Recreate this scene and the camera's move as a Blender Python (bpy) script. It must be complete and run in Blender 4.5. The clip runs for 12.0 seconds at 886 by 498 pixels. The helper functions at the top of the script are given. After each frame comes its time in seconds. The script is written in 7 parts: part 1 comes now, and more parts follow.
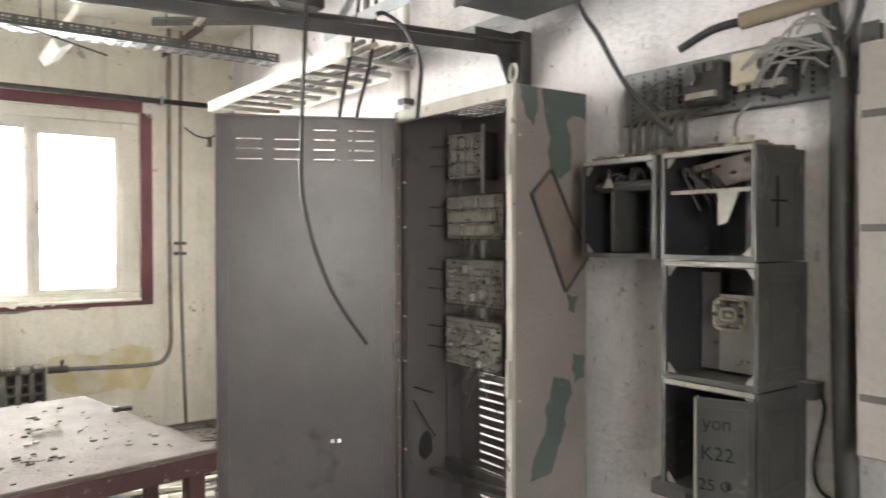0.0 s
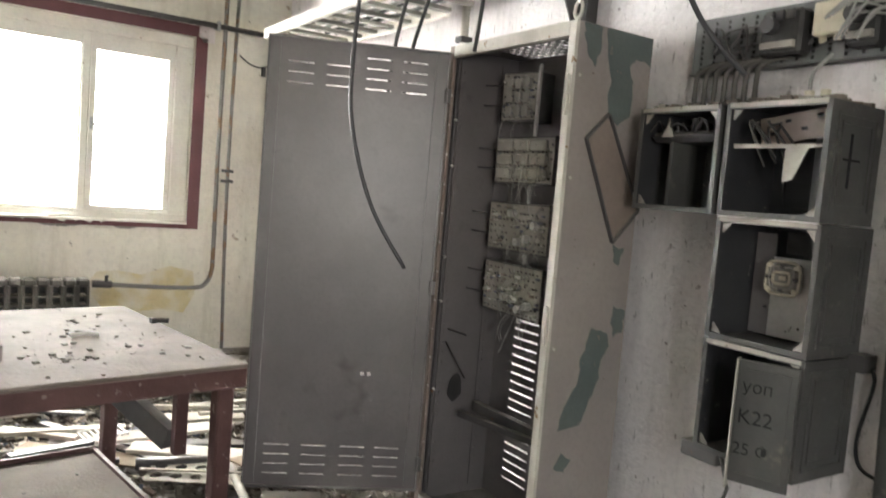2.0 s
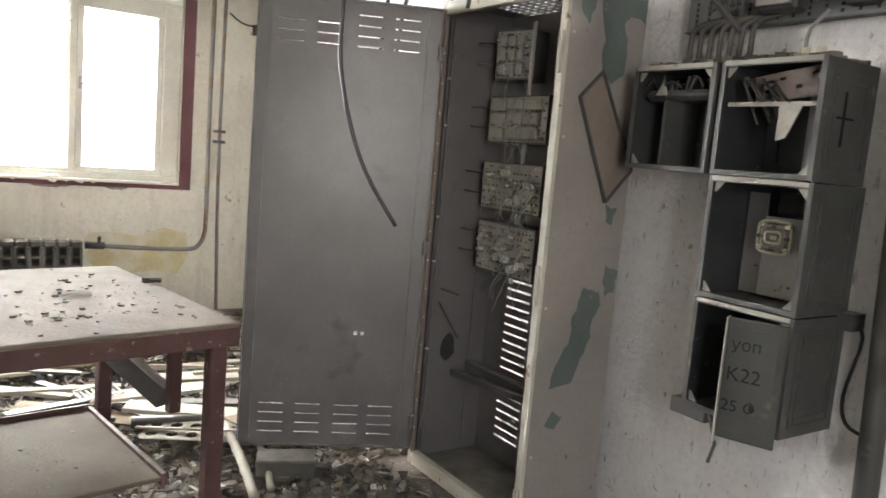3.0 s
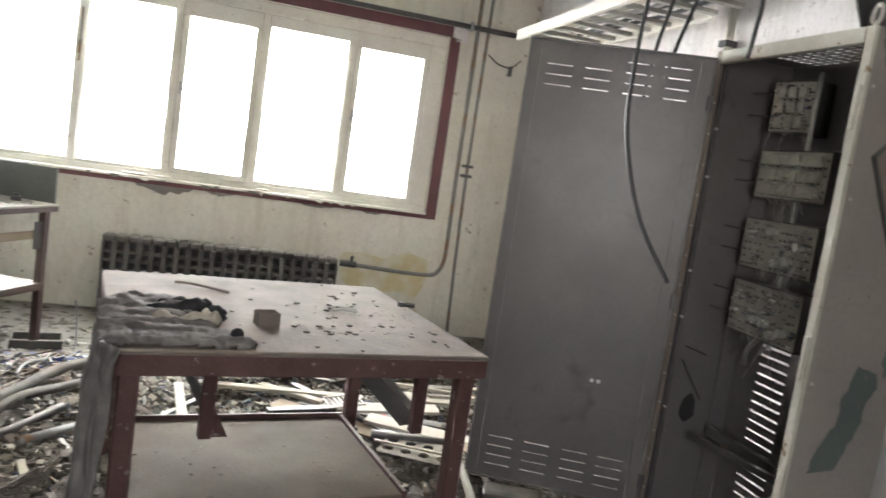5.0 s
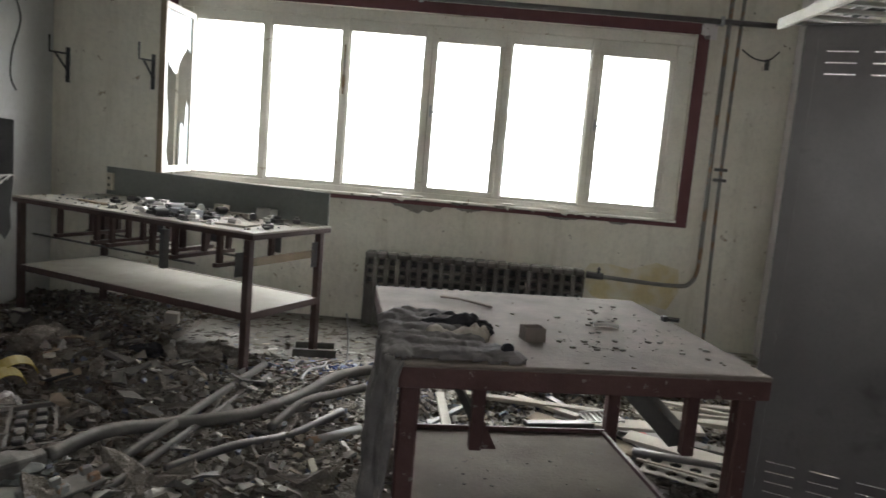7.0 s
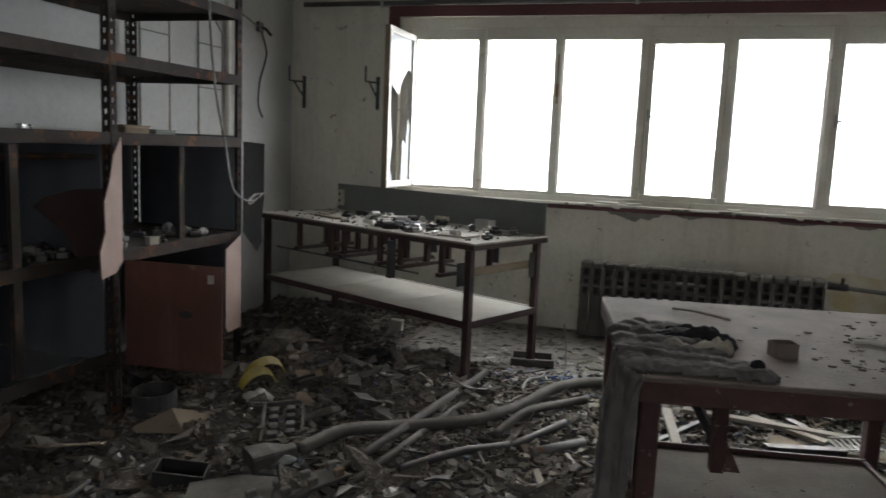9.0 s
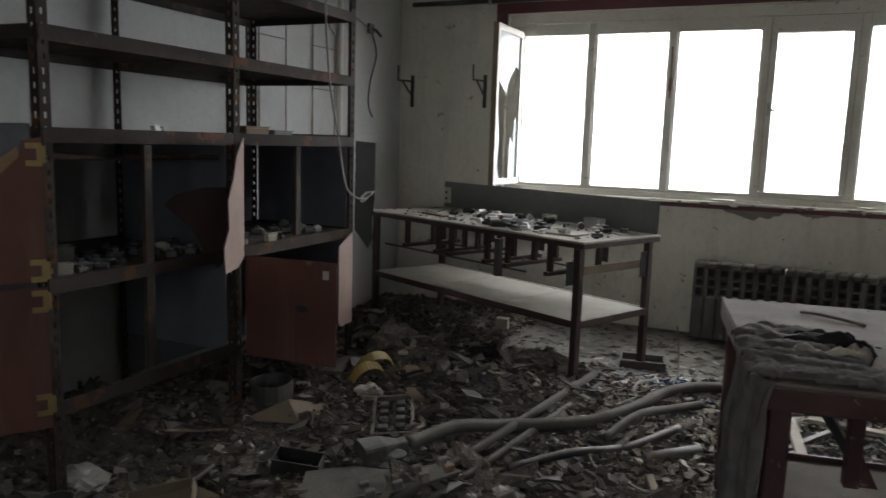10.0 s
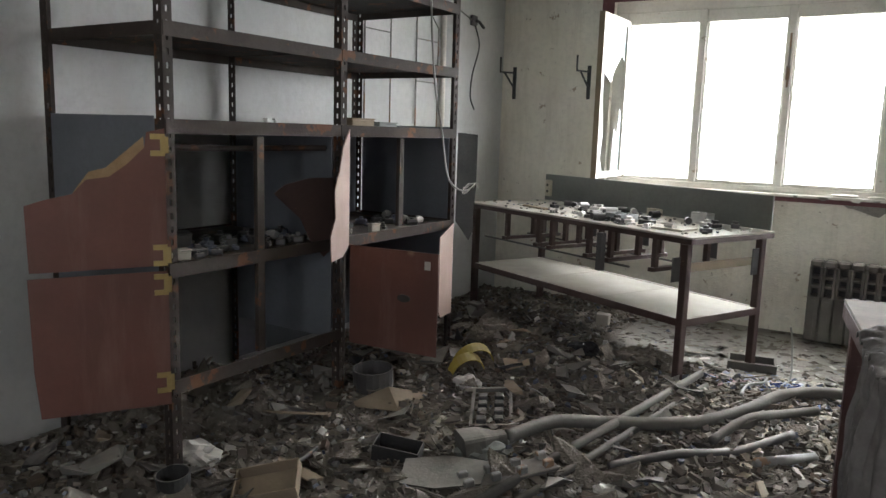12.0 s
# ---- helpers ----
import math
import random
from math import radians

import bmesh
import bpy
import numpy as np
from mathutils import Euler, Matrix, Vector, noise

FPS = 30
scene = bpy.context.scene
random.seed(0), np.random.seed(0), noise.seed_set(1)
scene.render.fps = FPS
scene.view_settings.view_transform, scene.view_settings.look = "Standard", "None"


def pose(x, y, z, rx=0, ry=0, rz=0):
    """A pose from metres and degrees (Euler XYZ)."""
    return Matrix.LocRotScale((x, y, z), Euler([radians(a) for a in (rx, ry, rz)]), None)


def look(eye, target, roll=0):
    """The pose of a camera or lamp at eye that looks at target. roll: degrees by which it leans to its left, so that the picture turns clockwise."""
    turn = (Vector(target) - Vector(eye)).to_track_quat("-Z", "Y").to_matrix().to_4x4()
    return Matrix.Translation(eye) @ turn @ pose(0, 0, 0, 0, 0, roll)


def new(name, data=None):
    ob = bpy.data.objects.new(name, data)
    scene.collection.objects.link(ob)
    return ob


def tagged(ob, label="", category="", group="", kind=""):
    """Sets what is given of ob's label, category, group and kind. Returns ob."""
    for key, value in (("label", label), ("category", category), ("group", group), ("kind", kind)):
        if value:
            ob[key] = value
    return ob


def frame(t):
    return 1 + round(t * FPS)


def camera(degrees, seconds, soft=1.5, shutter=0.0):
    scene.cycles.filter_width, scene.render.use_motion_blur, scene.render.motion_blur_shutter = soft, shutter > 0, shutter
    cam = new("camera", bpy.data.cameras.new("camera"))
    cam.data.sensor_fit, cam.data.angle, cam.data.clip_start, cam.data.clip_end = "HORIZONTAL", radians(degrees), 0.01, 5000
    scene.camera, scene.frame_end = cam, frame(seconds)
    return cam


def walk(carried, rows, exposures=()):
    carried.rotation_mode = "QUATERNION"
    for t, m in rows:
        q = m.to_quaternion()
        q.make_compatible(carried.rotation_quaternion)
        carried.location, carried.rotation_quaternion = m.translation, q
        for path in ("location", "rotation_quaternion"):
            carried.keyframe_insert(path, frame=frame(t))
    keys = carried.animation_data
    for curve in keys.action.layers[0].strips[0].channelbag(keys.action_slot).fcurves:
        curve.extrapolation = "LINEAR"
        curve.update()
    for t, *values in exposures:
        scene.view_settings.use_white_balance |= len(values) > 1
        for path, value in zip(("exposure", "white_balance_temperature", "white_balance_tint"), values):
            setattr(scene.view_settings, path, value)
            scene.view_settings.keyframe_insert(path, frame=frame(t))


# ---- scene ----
cam = camera(61.2, 12.0, shutter=0.5)
ROWS = [
    (0, (0.014, 0.024, 1.487), (1.189, 1.642, 1.455), -0.06),
    (0.5, (0.012, 0.062, 1.463), (1.055, 1.768, 1.455), 2.68),
    (1, (0.021, 0.071, 1.462), (1.072, 1.773, 1.426), 4.79),
    (1.5, (0.020, 0.080, 1.462), (1.076, 1.777, 1.392), 4.33),
    (2, (0.045, 0.071, 1.415), (1.128, 1.745, 1.264), 4.71),
    (2.5, (0.065, 0.062, 1.401), (1.192, 1.697, 1.163), 4.41),
    (4.5, (-0.037, 0.103, 1.417), (0.706, 1.947, 1.198), 7.50),
    (5, (-0.058, 0.108, 1.418), (0.510, 2.014, 1.199), 8.40),
    (5.5, (-0.080, 0.118, 1.426), (0.339, 2.061, 1.211), 8.49),
    (6, (-0.103, 0.118, 1.427), (0.139, 2.091, 1.198), 6.19),
    (6.5, (-0.126, 0.139, 1.420), (-0.041, 2.121, 1.167), 4.98),
    (7, (-0.152, 0.146, 1.415), (-0.194, 2.128, 1.153), 4.87),
    (9, (-0.243, 0.148, 1.407), (-0.816, 2.044, 1.137), 2.41),
    (9.5, (-0.269, 0.144, 1.403), (-0.972, 1.994, 1.116), 2.60),
    (10, (-0.286, 0.140, 1.404), (-1.109, 1.940, 1.119), 1.80),
    (10.5, (-0.294, 0.137, 1.399), (-1.225, 1.883, 1.109), 1.35),
    (11, (-0.315, 0.135, 1.398), (-1.322, 1.835, 1.087), 1.52),
    (11.5, (-0.317, 0.136, 1.394), (-1.355, 1.818, 1.087), 1.73),
    (12, (-0.313, 0.136, 1.394), (-1.359, 1.812, 1.084), 1.72),
]
walk(cam, [(t, look(eye, target, roll)) for t, eye, target, roll in ROWS],
     exposures=[(0.0, 1.42, 6500, 10), (1.5, 1.33, 6500, 10), (2.5, 1.3, 6500, 10), (4.5, 1.08, 6400, 10), (5.5, 0.56, 6300, 10), (6.5, -0.15, 6250, 10), (7.0, -0.36, 6250, 10),
                (9.0, -1.0, 6150, 10), (10.0, -1.15, 6150, 10), (10.5, -0.95, 6150, 10), (11.0, -0.6, 6200, 10), (11.5, -0.2, 6200, 10), (12.0, 0.12, 6200, 10)])

# ---- world and light ----
world = bpy.data.worlds.new("overcast")
scene.world = world
world.use_nodes = True
wn = world.node_tree.nodes
sky = wn.new("ShaderNodeTexSky")
sky.sky_type, sky.sun_disc = "NISHITA", False
sky.sun_elevation, sky.sun_rotation = radians(38), radians(200)
world.node_tree.links.new(sky.outputs[0], wn["Background"].inputs[0])
wn["Background"].inputs[1].default_value = 0.12

sun = new("sun", bpy.data.lights.new("sun", "SUN"))
sun.data.energy, sun.data.angle, sun.data.color = 0.7, radians(25), (1.0, 0.96, 0.9)
sun.matrix_world = look((0, 12, 8), (0, 0, 0))


def area(name, eye, target, w, h, watts, color):
    """A rectangle of sky light that stands in a window's opening."""
    lamp = bpy.data.lights.new(name, "AREA")
    lamp.shape, lamp.size, lamp.size_y, lamp.energy, lamp.color = "RECTANGLE", w, h, watts, color
    ob = new(name, lamp)
    ob.matrix_world = look(eye, target)
    return ob


WIN_POWER = 540
area("window_daylight", (-0.45, 7.1, 2.65), (-0.45, 3.1, 0.75), 5.6, 2.6, WIN_POWER, (1.0, 0.985, 0.96))


# light from the room's second window, in the wall behind the walk
area("south_window_daylight", (-0.4, -1.75, 1.6), (-0.4, 0, 1.6), 1.0, 1.2, 21, (1.0, 0.98, 0.96))


# ---- materials ----
def surf(name, c1, c2, rough=0.7, metal=0.0, s1=2.5, s2=45.0, bump=0.25, chip=None, chip_scale=6.0, chip_at=0.62,
         spot=None, spot_scale=25.0, spot_at=0.7, spot_stretch=None, wash=None, spot_soft=0.03, dust=0.0, streak=0.0, random_tint=0.0, bump_dist=0.01):
    """A surface with patches (c1 to c2), fine grain, chips or stains of another colour, spots and dust lying on top."""
    m = bpy.data.materials.new(name)
    m.use_nodes = True
    nt = m.node_tree
    b = nt.nodes["Principled BSDF"]
    L = nt.links.new
    geo = nt.nodes.new("ShaderNodeNewGeometry")

    def noise_tex(scale, detail=6.0, stretch=None, rough_n=0.6):
        t = nt.nodes.new("ShaderNodeTexNoise")
        t.inputs["Scale"].default_value, t.inputs["Detail"].default_value = scale, detail
        t.inputs["Roughness"].default_value = rough_n
        if stretch:
            mp = nt.nodes.new("ShaderNodeMapping")
            mp.inputs["Scale"].default_value = stretch
            L(geo.outputs["Position"], mp.inputs["Vector"])
            L(mp.outputs[0], t.inputs["Vector"])
        else:
            L(geo.outputs["Position"], t.inputs["Vector"])
        return t

    def ramp(src, lo, hi):
        r = nt.nodes.new("ShaderNodeMapRange")
        r.inputs["From Min"].default_value, r.inputs["From Max"].default_value = lo, hi
        L(src, r.inputs["Value"])
        return r.outputs[0]

    def mix(fac, a, bcol):
        x = nt.nodes.new("ShaderNodeMix")
        x.data_type = "RGBA"
        if isinstance(fac, float):
            x.inputs["Factor"].default_value = fac
        else:
            L(fac, x.inputs["Factor"])
        for sock, v in ((x.inputs["A"], a), (x.inputs["B"], bcol)):
            if isinstance(v, tuple):
                sock.default_value = (*v, 1)
            else:
                L(v, sock)
        return x.outputs["Result"]

    def times(a, k):
        x = nt.nodes.new("ShaderNodeMath")
        x.operation = "MULTIPLY"
        L(a, x.inputs[0])
        if isinstance(k, (int, float)):
            x.inputs[1].default_value = k
        else:
            L(k, x.inputs[1])
        return x.outputs[0]

    n1 = noise_tex(s1, 8.0, (1, 1, 0.25) if streak else None)
    n2 = noise_tex(s2, 5.0)
    col = mix(ramp(n1.outputs[0], 0.3, 0.7), c1, c2)
    dark = tuple(c * 0.72 for c in c1)
    col = mix(times(ramp(n2.outputs[0], 0.45, 0.75), 0.5), col, dark)
    if random_tint:
        oi = nt.nodes.new("ShaderNodeObjectInfo")
        col = mix(times(oi.outputs["Random"], random_tint), col, tuple(c * 0.55 for c in c2))
    if wash:
        nw = noise_tex(5.0, 7.0, (1.6, 1.6, 0.22), 0.7)
        col = mix(times(ramp(nw.outputs[0], 0.5, 0.72), 0.75), col, wash)
    if chip:
        n3 = noise_tex(chip_scale, 9.0, None, 0.65)
        col = mix(ramp(n3.outputs[0], chip_at, chip_at + 0.015), col, chip)
    if spot:
        n4 = noise_tex(spot_scale, 3.0, spot_stretch)
        col = mix(ramp(n4.outputs[0], spot_at, spot_at + spot_soft), col, spot)
    if dust:
        sep = nt.nodes.new("ShaderNodeSeparateXYZ")
        L(geo.outputs["Normal"], sep.inputs[0])
        up = ramp(sep.outputs[2], 0.5, 0.95)
        n5 = noise_tex(9.0, 6.0)
        col = mix(times(times(up, ramp(n5.outputs[0], 0.2, 0.6)), dust), col, (0.36, 0.33, 0.29))
    L(col, b.inputs["Base Color"])
    b.inputs["Metallic"].default_value = metal
    if rough > 0.75:
        b.inputs["Specular IOR Level"].default_value = 0.15
    rr = nt.nodes.new("ShaderNodeMapRange")
    rr.inputs["To Min"].default_value, rr.inputs["To Max"].default_value = max(rough - 0.12, 0.05), min(rough + 0.12, 1.0)
    L(n1.outputs[0], rr.inputs["Value"])
    L(rr.outputs[0], b.inputs["Roughness"])
    if bump:
        bp = nt.nodes.new("ShaderNodeBump")
        bp.inputs["Strength"].default_value, bp.inputs["Distance"].default_value = bump, bump_dist
        L(n2.outputs[0], bp.inputs["Height"])
        L(bp.outputs[0], b.inputs["Normal"])
    return m


def scatter_mat(name, colors, rough=0.9):
    """Rubble: each piece takes one of several colours."""
    m = surf(name, colors[0], colors[1], rough, s1=12, s2=90, bump=0.4)
    nt = m.node_tree
    b = nt.nodes["Principled BSDF"]
    geo = nt.nodes.new("ShaderNodeNewGeometry")
    cr = nt.nodes.new("ShaderNodeValToRGB")
    cr.color_ramp.interpolation = "CONSTANT"
    for i, c in enumerate(colors):
        e = cr.color_ramp.elements[i] if i < 2 else cr.color_ramp.elements.new(i / len(colors))
        e.position, e.color = i / len(colors), (*c, 1)
    nt.links.new(geo.outputs["Random Per Island"], cr.inputs[0])
    old = b.inputs["Base Color"].links[0].from_socket
    x = nt.nodes.new("ShaderNodeMix")
    x.data_type = "RGBA"
    x.inputs["Factor"].default_value = 0.35
    nt.links.new(cr.outputs[0], x.inputs["A"])
    nt.links.new(old, x.inputs["B"])
    nt.links.new(x.outputs["Result"], b.inputs["Base Color"])
    return m


M_NORTH = surf("cream_plaster", (0.78, 0.75, 0.665), (0.67, 0.635, 0.545), 0.85, wash=(0.55, 0.515, 0.43), s1=2.2, s2=30, bump=0.5, chip=(0.4, 0.34, 0.27), chip_scale=7.5, chip_at=0.655, spot=(0.16, 0.13, 0.1), spot_scale=19, spot_at=0.71)
M_EAST = surf("white_brushed_plaster", (0.82, 0.79, 0.78), (0.73, 0.69, 0.685), 0.8, s1=4.5, s2=42, bump=1.0, wash=(0.58, 0.54, 0.53), chip=(0.36, 0.32, 0.31), chip_scale=17, chip_at=0.66, spot=(0.31, 0.28, 0.27), spot_scale=48, spot_at=0.625, spot_stretch=(1, 1, 0.3), spot_soft=0.12, streak=1)
M_WEST = surf("grey_white_plaster", (0.58, 0.58, 0.565), (0.48, 0.48, 0.47), 0.85, wash=(0.5, 0.49, 0.47), s1=1.2, s2=25, bump=0.25, spot=(0.3, 0.28, 0.26), spot_scale=5, spot_at=0.74)
M_CEIL = surf("whitewashed_ceiling", (0.72, 0.7, 0.64), (0.55, 0.52, 0.44), 0.9, s1=1.5, s2=30, bump=0.5, chip=(0.35, 0.3, 0.22), chip_scale=2.5, chip_at=0.62)
M_FLOOR = surf("dusty_concrete", (0.32, 0.3, 0.27), (0.2, 0.185, 0.16), 0.95, s1=2.5, s2=60, bump=0.5)
M_BED = surf("trodden_dust_and_grit", (0.25, 0.222, 0.188), (0.15, 0.128, 0.108), 0.95, s1=3, s2=70, bump=0.9, spot=(0.36, 0.33, 0.29), spot_scale=45, spot_at=0.62, bump_dist=0.02)
# The large soft dark spots paint smudges and dark reflections of the glossy door.
M_GREY = surf("grey_enamel_painted_reflections", (0.19, 0.175, 0.174), (0.148, 0.137, 0.135), 0.33, s1=3.5, s2=60, bump=0.06, spot=(0.095, 0.085, 0.082), spot_scale=4.2, spot_at=0.63, spot_soft=0.14)
M_SIDE = surf("beige_enamel_over_green", (0.33, 0.295, 0.275), (0.27, 0.24, 0.225), 0.55, s1=2, s2=50, bump=0.1, chip=(0.15, 0.12, 0.1), chip_scale=11, chip_at=0.69, spot=(0.13, 0.1, 0.085), spot_scale=17, spot_at=0.73)
M_UNDER = surf("green_underpaint", (0.13, 0.155, 0.147), (0.1, 0.122, 0.116), 0.5, s1=4, s2=60, bump=0.08, spot=(0.2, 0.18, 0.16), spot_scale=22, spot_at=0.7)
M_EDGE = surf("worn_cream_edge", (0.55, 0.53, 0.47), (0.42, 0.39, 0.33), 0.6, s1=6, s2=70, bump=0.15, chip=(0.25, 0.17, 0.1), chip_scale=14, chip_at=0.64)
M_GREEN = surf("dark_green_enamel", (0.085, 0.084, 0.079), (0.056, 0.056, 0.053), 0.45, s1=5, s2=60, bump=0.15, spot=(0.15, 0.135, 0.115), spot_scale=14, spot_at=0.63, spot_soft=0.12, dust=0.18)
# Navy enamel of the fuse box insides, darkened further for the shade in there.
M_INNER = surf("speckled_navy_enamel_in_shade", (0.05, 0.051, 0.054), (0.034, 0.035, 0.037), 0.4, s1=4, s2=60, bump=0.1, spot=(0.2, 0.19, 0.18), spot_scale=34, spot_at=0.68, spot_soft=0.06)
M_RED = surf("dusty_oxblood_paint", (0.12, 0.058, 0.052), (0.078, 0.038, 0.034), 0.65, s1=9, s2=60, bump=0.25, chip=(0.22, 0.17, 0.145), chip_scale=16, chip_at=0.62, dust=0.85)
M_BENCHMETAL = surf("brown_painted_steel", (0.075, 0.043, 0.036), (0.052, 0.032, 0.028), 0.6, s1=5, s2=60, bump=0.15, dust=0.8, spot=(0.2, 0.13, 0.08), spot_scale=18, spot_at=0.7)
M_TOP = surf("dusty_table_board", (0.262, 0.222, 0.19), (0.172, 0.144, 0.124), 0.92, s1=5.5, s2=60, bump=0.3, spot=(0.15, 0.13, 0.11), spot_scale=35, spot_at=0.72)
M_LOW = surf("dusty_olive_board", (0.185, 0.155, 0.12), (0.122, 0.102, 0.08), 0.9, s1=4.5, s2=70, bump=0.3, spot=(0.1, 0.085, 0.07), spot_scale=30, spot_at=0.71)
M_SHELFBOARD = surf("dusty_pale_board", (0.42, 0.395, 0.34), (0.29, 0.27, 0.23), 0.85, s1=2, s2=40, bump=0.2)
M_BOARD = surf("grey_green_board", (0.2, 0.21, 0.195), (0.165, 0.172, 0.16), 0.7, s1=2.5, s2=40, bump=0.1)
M_WHITEWOOD = surf("peeling_white_paint", (0.78, 0.76, 0.7), (0.68, 0.64, 0.56), 0.6, s1=4, s2=50, bump=0.25, chip=(0.4, 0.31, 0.22), chip_scale=10, chip_at=0.66)
M_BAND = surf("oxblood_wall_paint", (0.165, 0.057, 0.062), (0.12, 0.045, 0.048), 0.55, s1=3, s2=50, bump=0.15, chip=(0.55, 0.5, 0.43), chip_scale=11, chip_at=0.7)
M_HARD = surf("brown_hardboard", (0.165, 0.068, 0.05), (0.105, 0.045, 0.035), 0.5, wash=(0.2, 0.11, 0.085), s1=2.2, s2=55, bump=0.08, spot=(0.28, 0.17, 0.12), spot_scale=3, spot_at=0.68)
# Paler copy of the hardboard: window light on the door faces is in the colour.
M_HARDPALE = surf("window_lit_hardboard", (0.34, 0.235, 0.195), (0.26, 0.175, 0.145), 0.75, s1=4, s2=55, bump=0.1)
M_TORN = surf("torn_fibre", (0.4, 0.28, 0.16), (0.3, 0.2, 0.11), 0.9, s1=20, s2=90, bump=0.6)
M_BLUE = surf("blue_grey_sheet", (0.18, 0.19, 0.215), (0.13, 0.14, 0.158), 0.65, s1=2, s2=45, bump=0.08, spot=(0.2, 0.2, 0.2), spot_scale=20, spot_at=0.74)
M_RACK = surf("rusting_slotted_steel", (0.066, 0.054, 0.047), (0.044, 0.035, 0.03), 0.82, metal=0.0, s1=5, s2=60, bump=0.2, chip=(0.12, 0.06, 0.035), chip_scale=9, chip_at=0.58, dust=0.3)
M_ZINC = surf("galvanised_steel", (0.46, 0.47, 0.48), (0.36, 0.37, 0.38), 0.45, metal=0.7, s1=9, s2=60, bump=0.1, spot=(0.2, 0.16, 0.12), spot_scale=14, spot_at=0.7)
M_TRAY = surf("dull_grey_tray_steel", (0.2, 0.205, 0.205), (0.13, 0.132, 0.132), 0.55, metal=0.3, s1=7, s2=60, bump=0.15, spot=(0.1, 0.08, 0.06), spot_scale=14, spot_at=0.66, dust=0.3)
M_STEEL = surf("dark_dusty_steel", (0.13, 0.125, 0.125), (0.09, 0.085, 0.083), 0.5, metal=0.4, s1=5, s2=50, bump=0.2, chip=(0.2, 0.11, 0.06), chip_scale=8, chip_at=0.66, dust=0.6)
M_PIPE = surf("grey_painted_pipe", (0.25, 0.25, 0.235), (0.19, 0.18, 0.165), 0.5, s1=5, s2=60, bump=0.15, chip=(0.24, 0.15, 0.09), chip_scale=6, chip_at=0.53)
M_RAD = surf("dusty_grey_iron", (0.15, 0.138, 0.124), (0.105, 0.096, 0.088), 0.65, s1=5, s2=60, bump=0.3, dust=0.7, spot=(0.1, 0.07, 0.05), spot_scale=14, spot_at=0.7)
M_RUBBER = surf("black_rubber", (0.025, 0.025, 0.027), (0.04, 0.04, 0.042), 0.45, s1=8, s2=70, bump=0.1, dust=0.25)
M_HOSE = surf("dusty_grey_hose", (0.16, 0.152, 0.137), (0.1, 0.095, 0.085), 0.8, s1=6, s2=60, bump=0.3, dust=0.5)
M_CLOTH = surf("dirty_grey_cloth", (0.215, 0.2, 0.192), (0.12, 0.111, 0.107), 0.95, s1=14, s2=260, bump=0.18)
M_DARKCLOTH = surf("black_cloth", (0.03, 0.03, 0.034), (0.05, 0.05, 0.052), 0.95, s1=6, s2=120, bump=0.4)
M_CARD = surf("dusty_cardboard", (0.36, 0.29, 0.21), (0.27, 0.215, 0.155), 0.9, s1=4, s2=60, bump=0.2, random_tint=0.6)
M_PALE = surf("pale_chipboard", (0.58, 0.54, 0.47), (0.46, 0.42, 0.35), 0.85, s1=4, s2=60, bump=0.2, random_tint=0.5)
M_WOOD = surf("old_batten_wood", (0.34, 0.28, 0.2), (0.24, 0.19, 0.13), 0.8, s1=5, s2=70, bump=0.3, random_tint=0.5)
M_PLATE = surf("tarnished_perforated_plate", (0.37, 0.35, 0.315), (0.24, 0.222, 0.195), 0.6, metal=0.2, s1=7, s2=60, bump=0.15, spot=(0.1, 0.085, 0.07), spot_scale=40, spot_at=0.66)
M_COVER = surf("brown_beige_enamel", (0.26, 0.21, 0.18), (0.2, 0.16, 0.135), 0.6, s1=5, s2=60, bump=0.1, spot=(0.12, 0.09, 0.07), spot_scale=22, spot_at=0.7)
# Dark plastic; also the sheets that stand for shade behind slots and holes.
M_DARK = surf("soot_dark_plastic_and_shade", (0.03, 0.03, 0.03), (0.05, 0.048, 0.045), 0.6, s1=8, s2=60, bump=0.2, dust=0.5)
M_IVORY = surf("ivory_plastic", (0.62, 0.57, 0.44), (0.52, 0.47, 0.36), 0.5, s1=6, s2=60, bump=0.05)
M_WHITE = surf("dusty_white_plastic", (0.66, 0.64, 0.6), (0.55, 0.53, 0.48), 0.5, s1=6, s2=60, bump=0.05, dust=0.3)
M_ALU = surf("scuffed_aluminium", (0.6, 0.59, 0.57), (0.5, 0.49, 0.47), 0.4, metal=0.6, s1=6, s2=60, bump=0.1, spot=(0.15, 0.14, 0.13), spot_scale=30, spot_at=0.7)
M_YELLOW = surf("faded_yellow_plastic", (0.5, 0.4, 0.06), (0.4, 0.31, 0.06), 0.55, s1=6, s2=60, bump=0.1, dust=0.5)
M_BRASS = surf("dull_brass", (0.52, 0.4, 0.17), (0.4, 0.3, 0.13), 0.4, metal=0.7, s1=10, s2=60, bump=0.05)
M_BLUEWIRE = surf("blue_wire_plastic", (0.05, 0.09, 0.28), (0.04, 0.07, 0.2), 0.5, s1=8, s2=60, bump=0.05)
M_REDP = surf("faded_red_plastic", (0.45, 0.07, 0.05), (0.35, 0.06, 0.04), 0.6, s1=6, s2=60, bump=0.1)
M_WIRE = surf("grey_cable_sheath", (0.3, 0.295, 0.28), (0.22, 0.215, 0.2), 0.55, s1=6, s2=60, bump=0.1, dust=0.3)
M_INK = surf("stencil_ink", (0.02, 0.02, 0.022), (0.03, 0.03, 0.03), 0.8, s1=8, s2=60, bump=0.0)
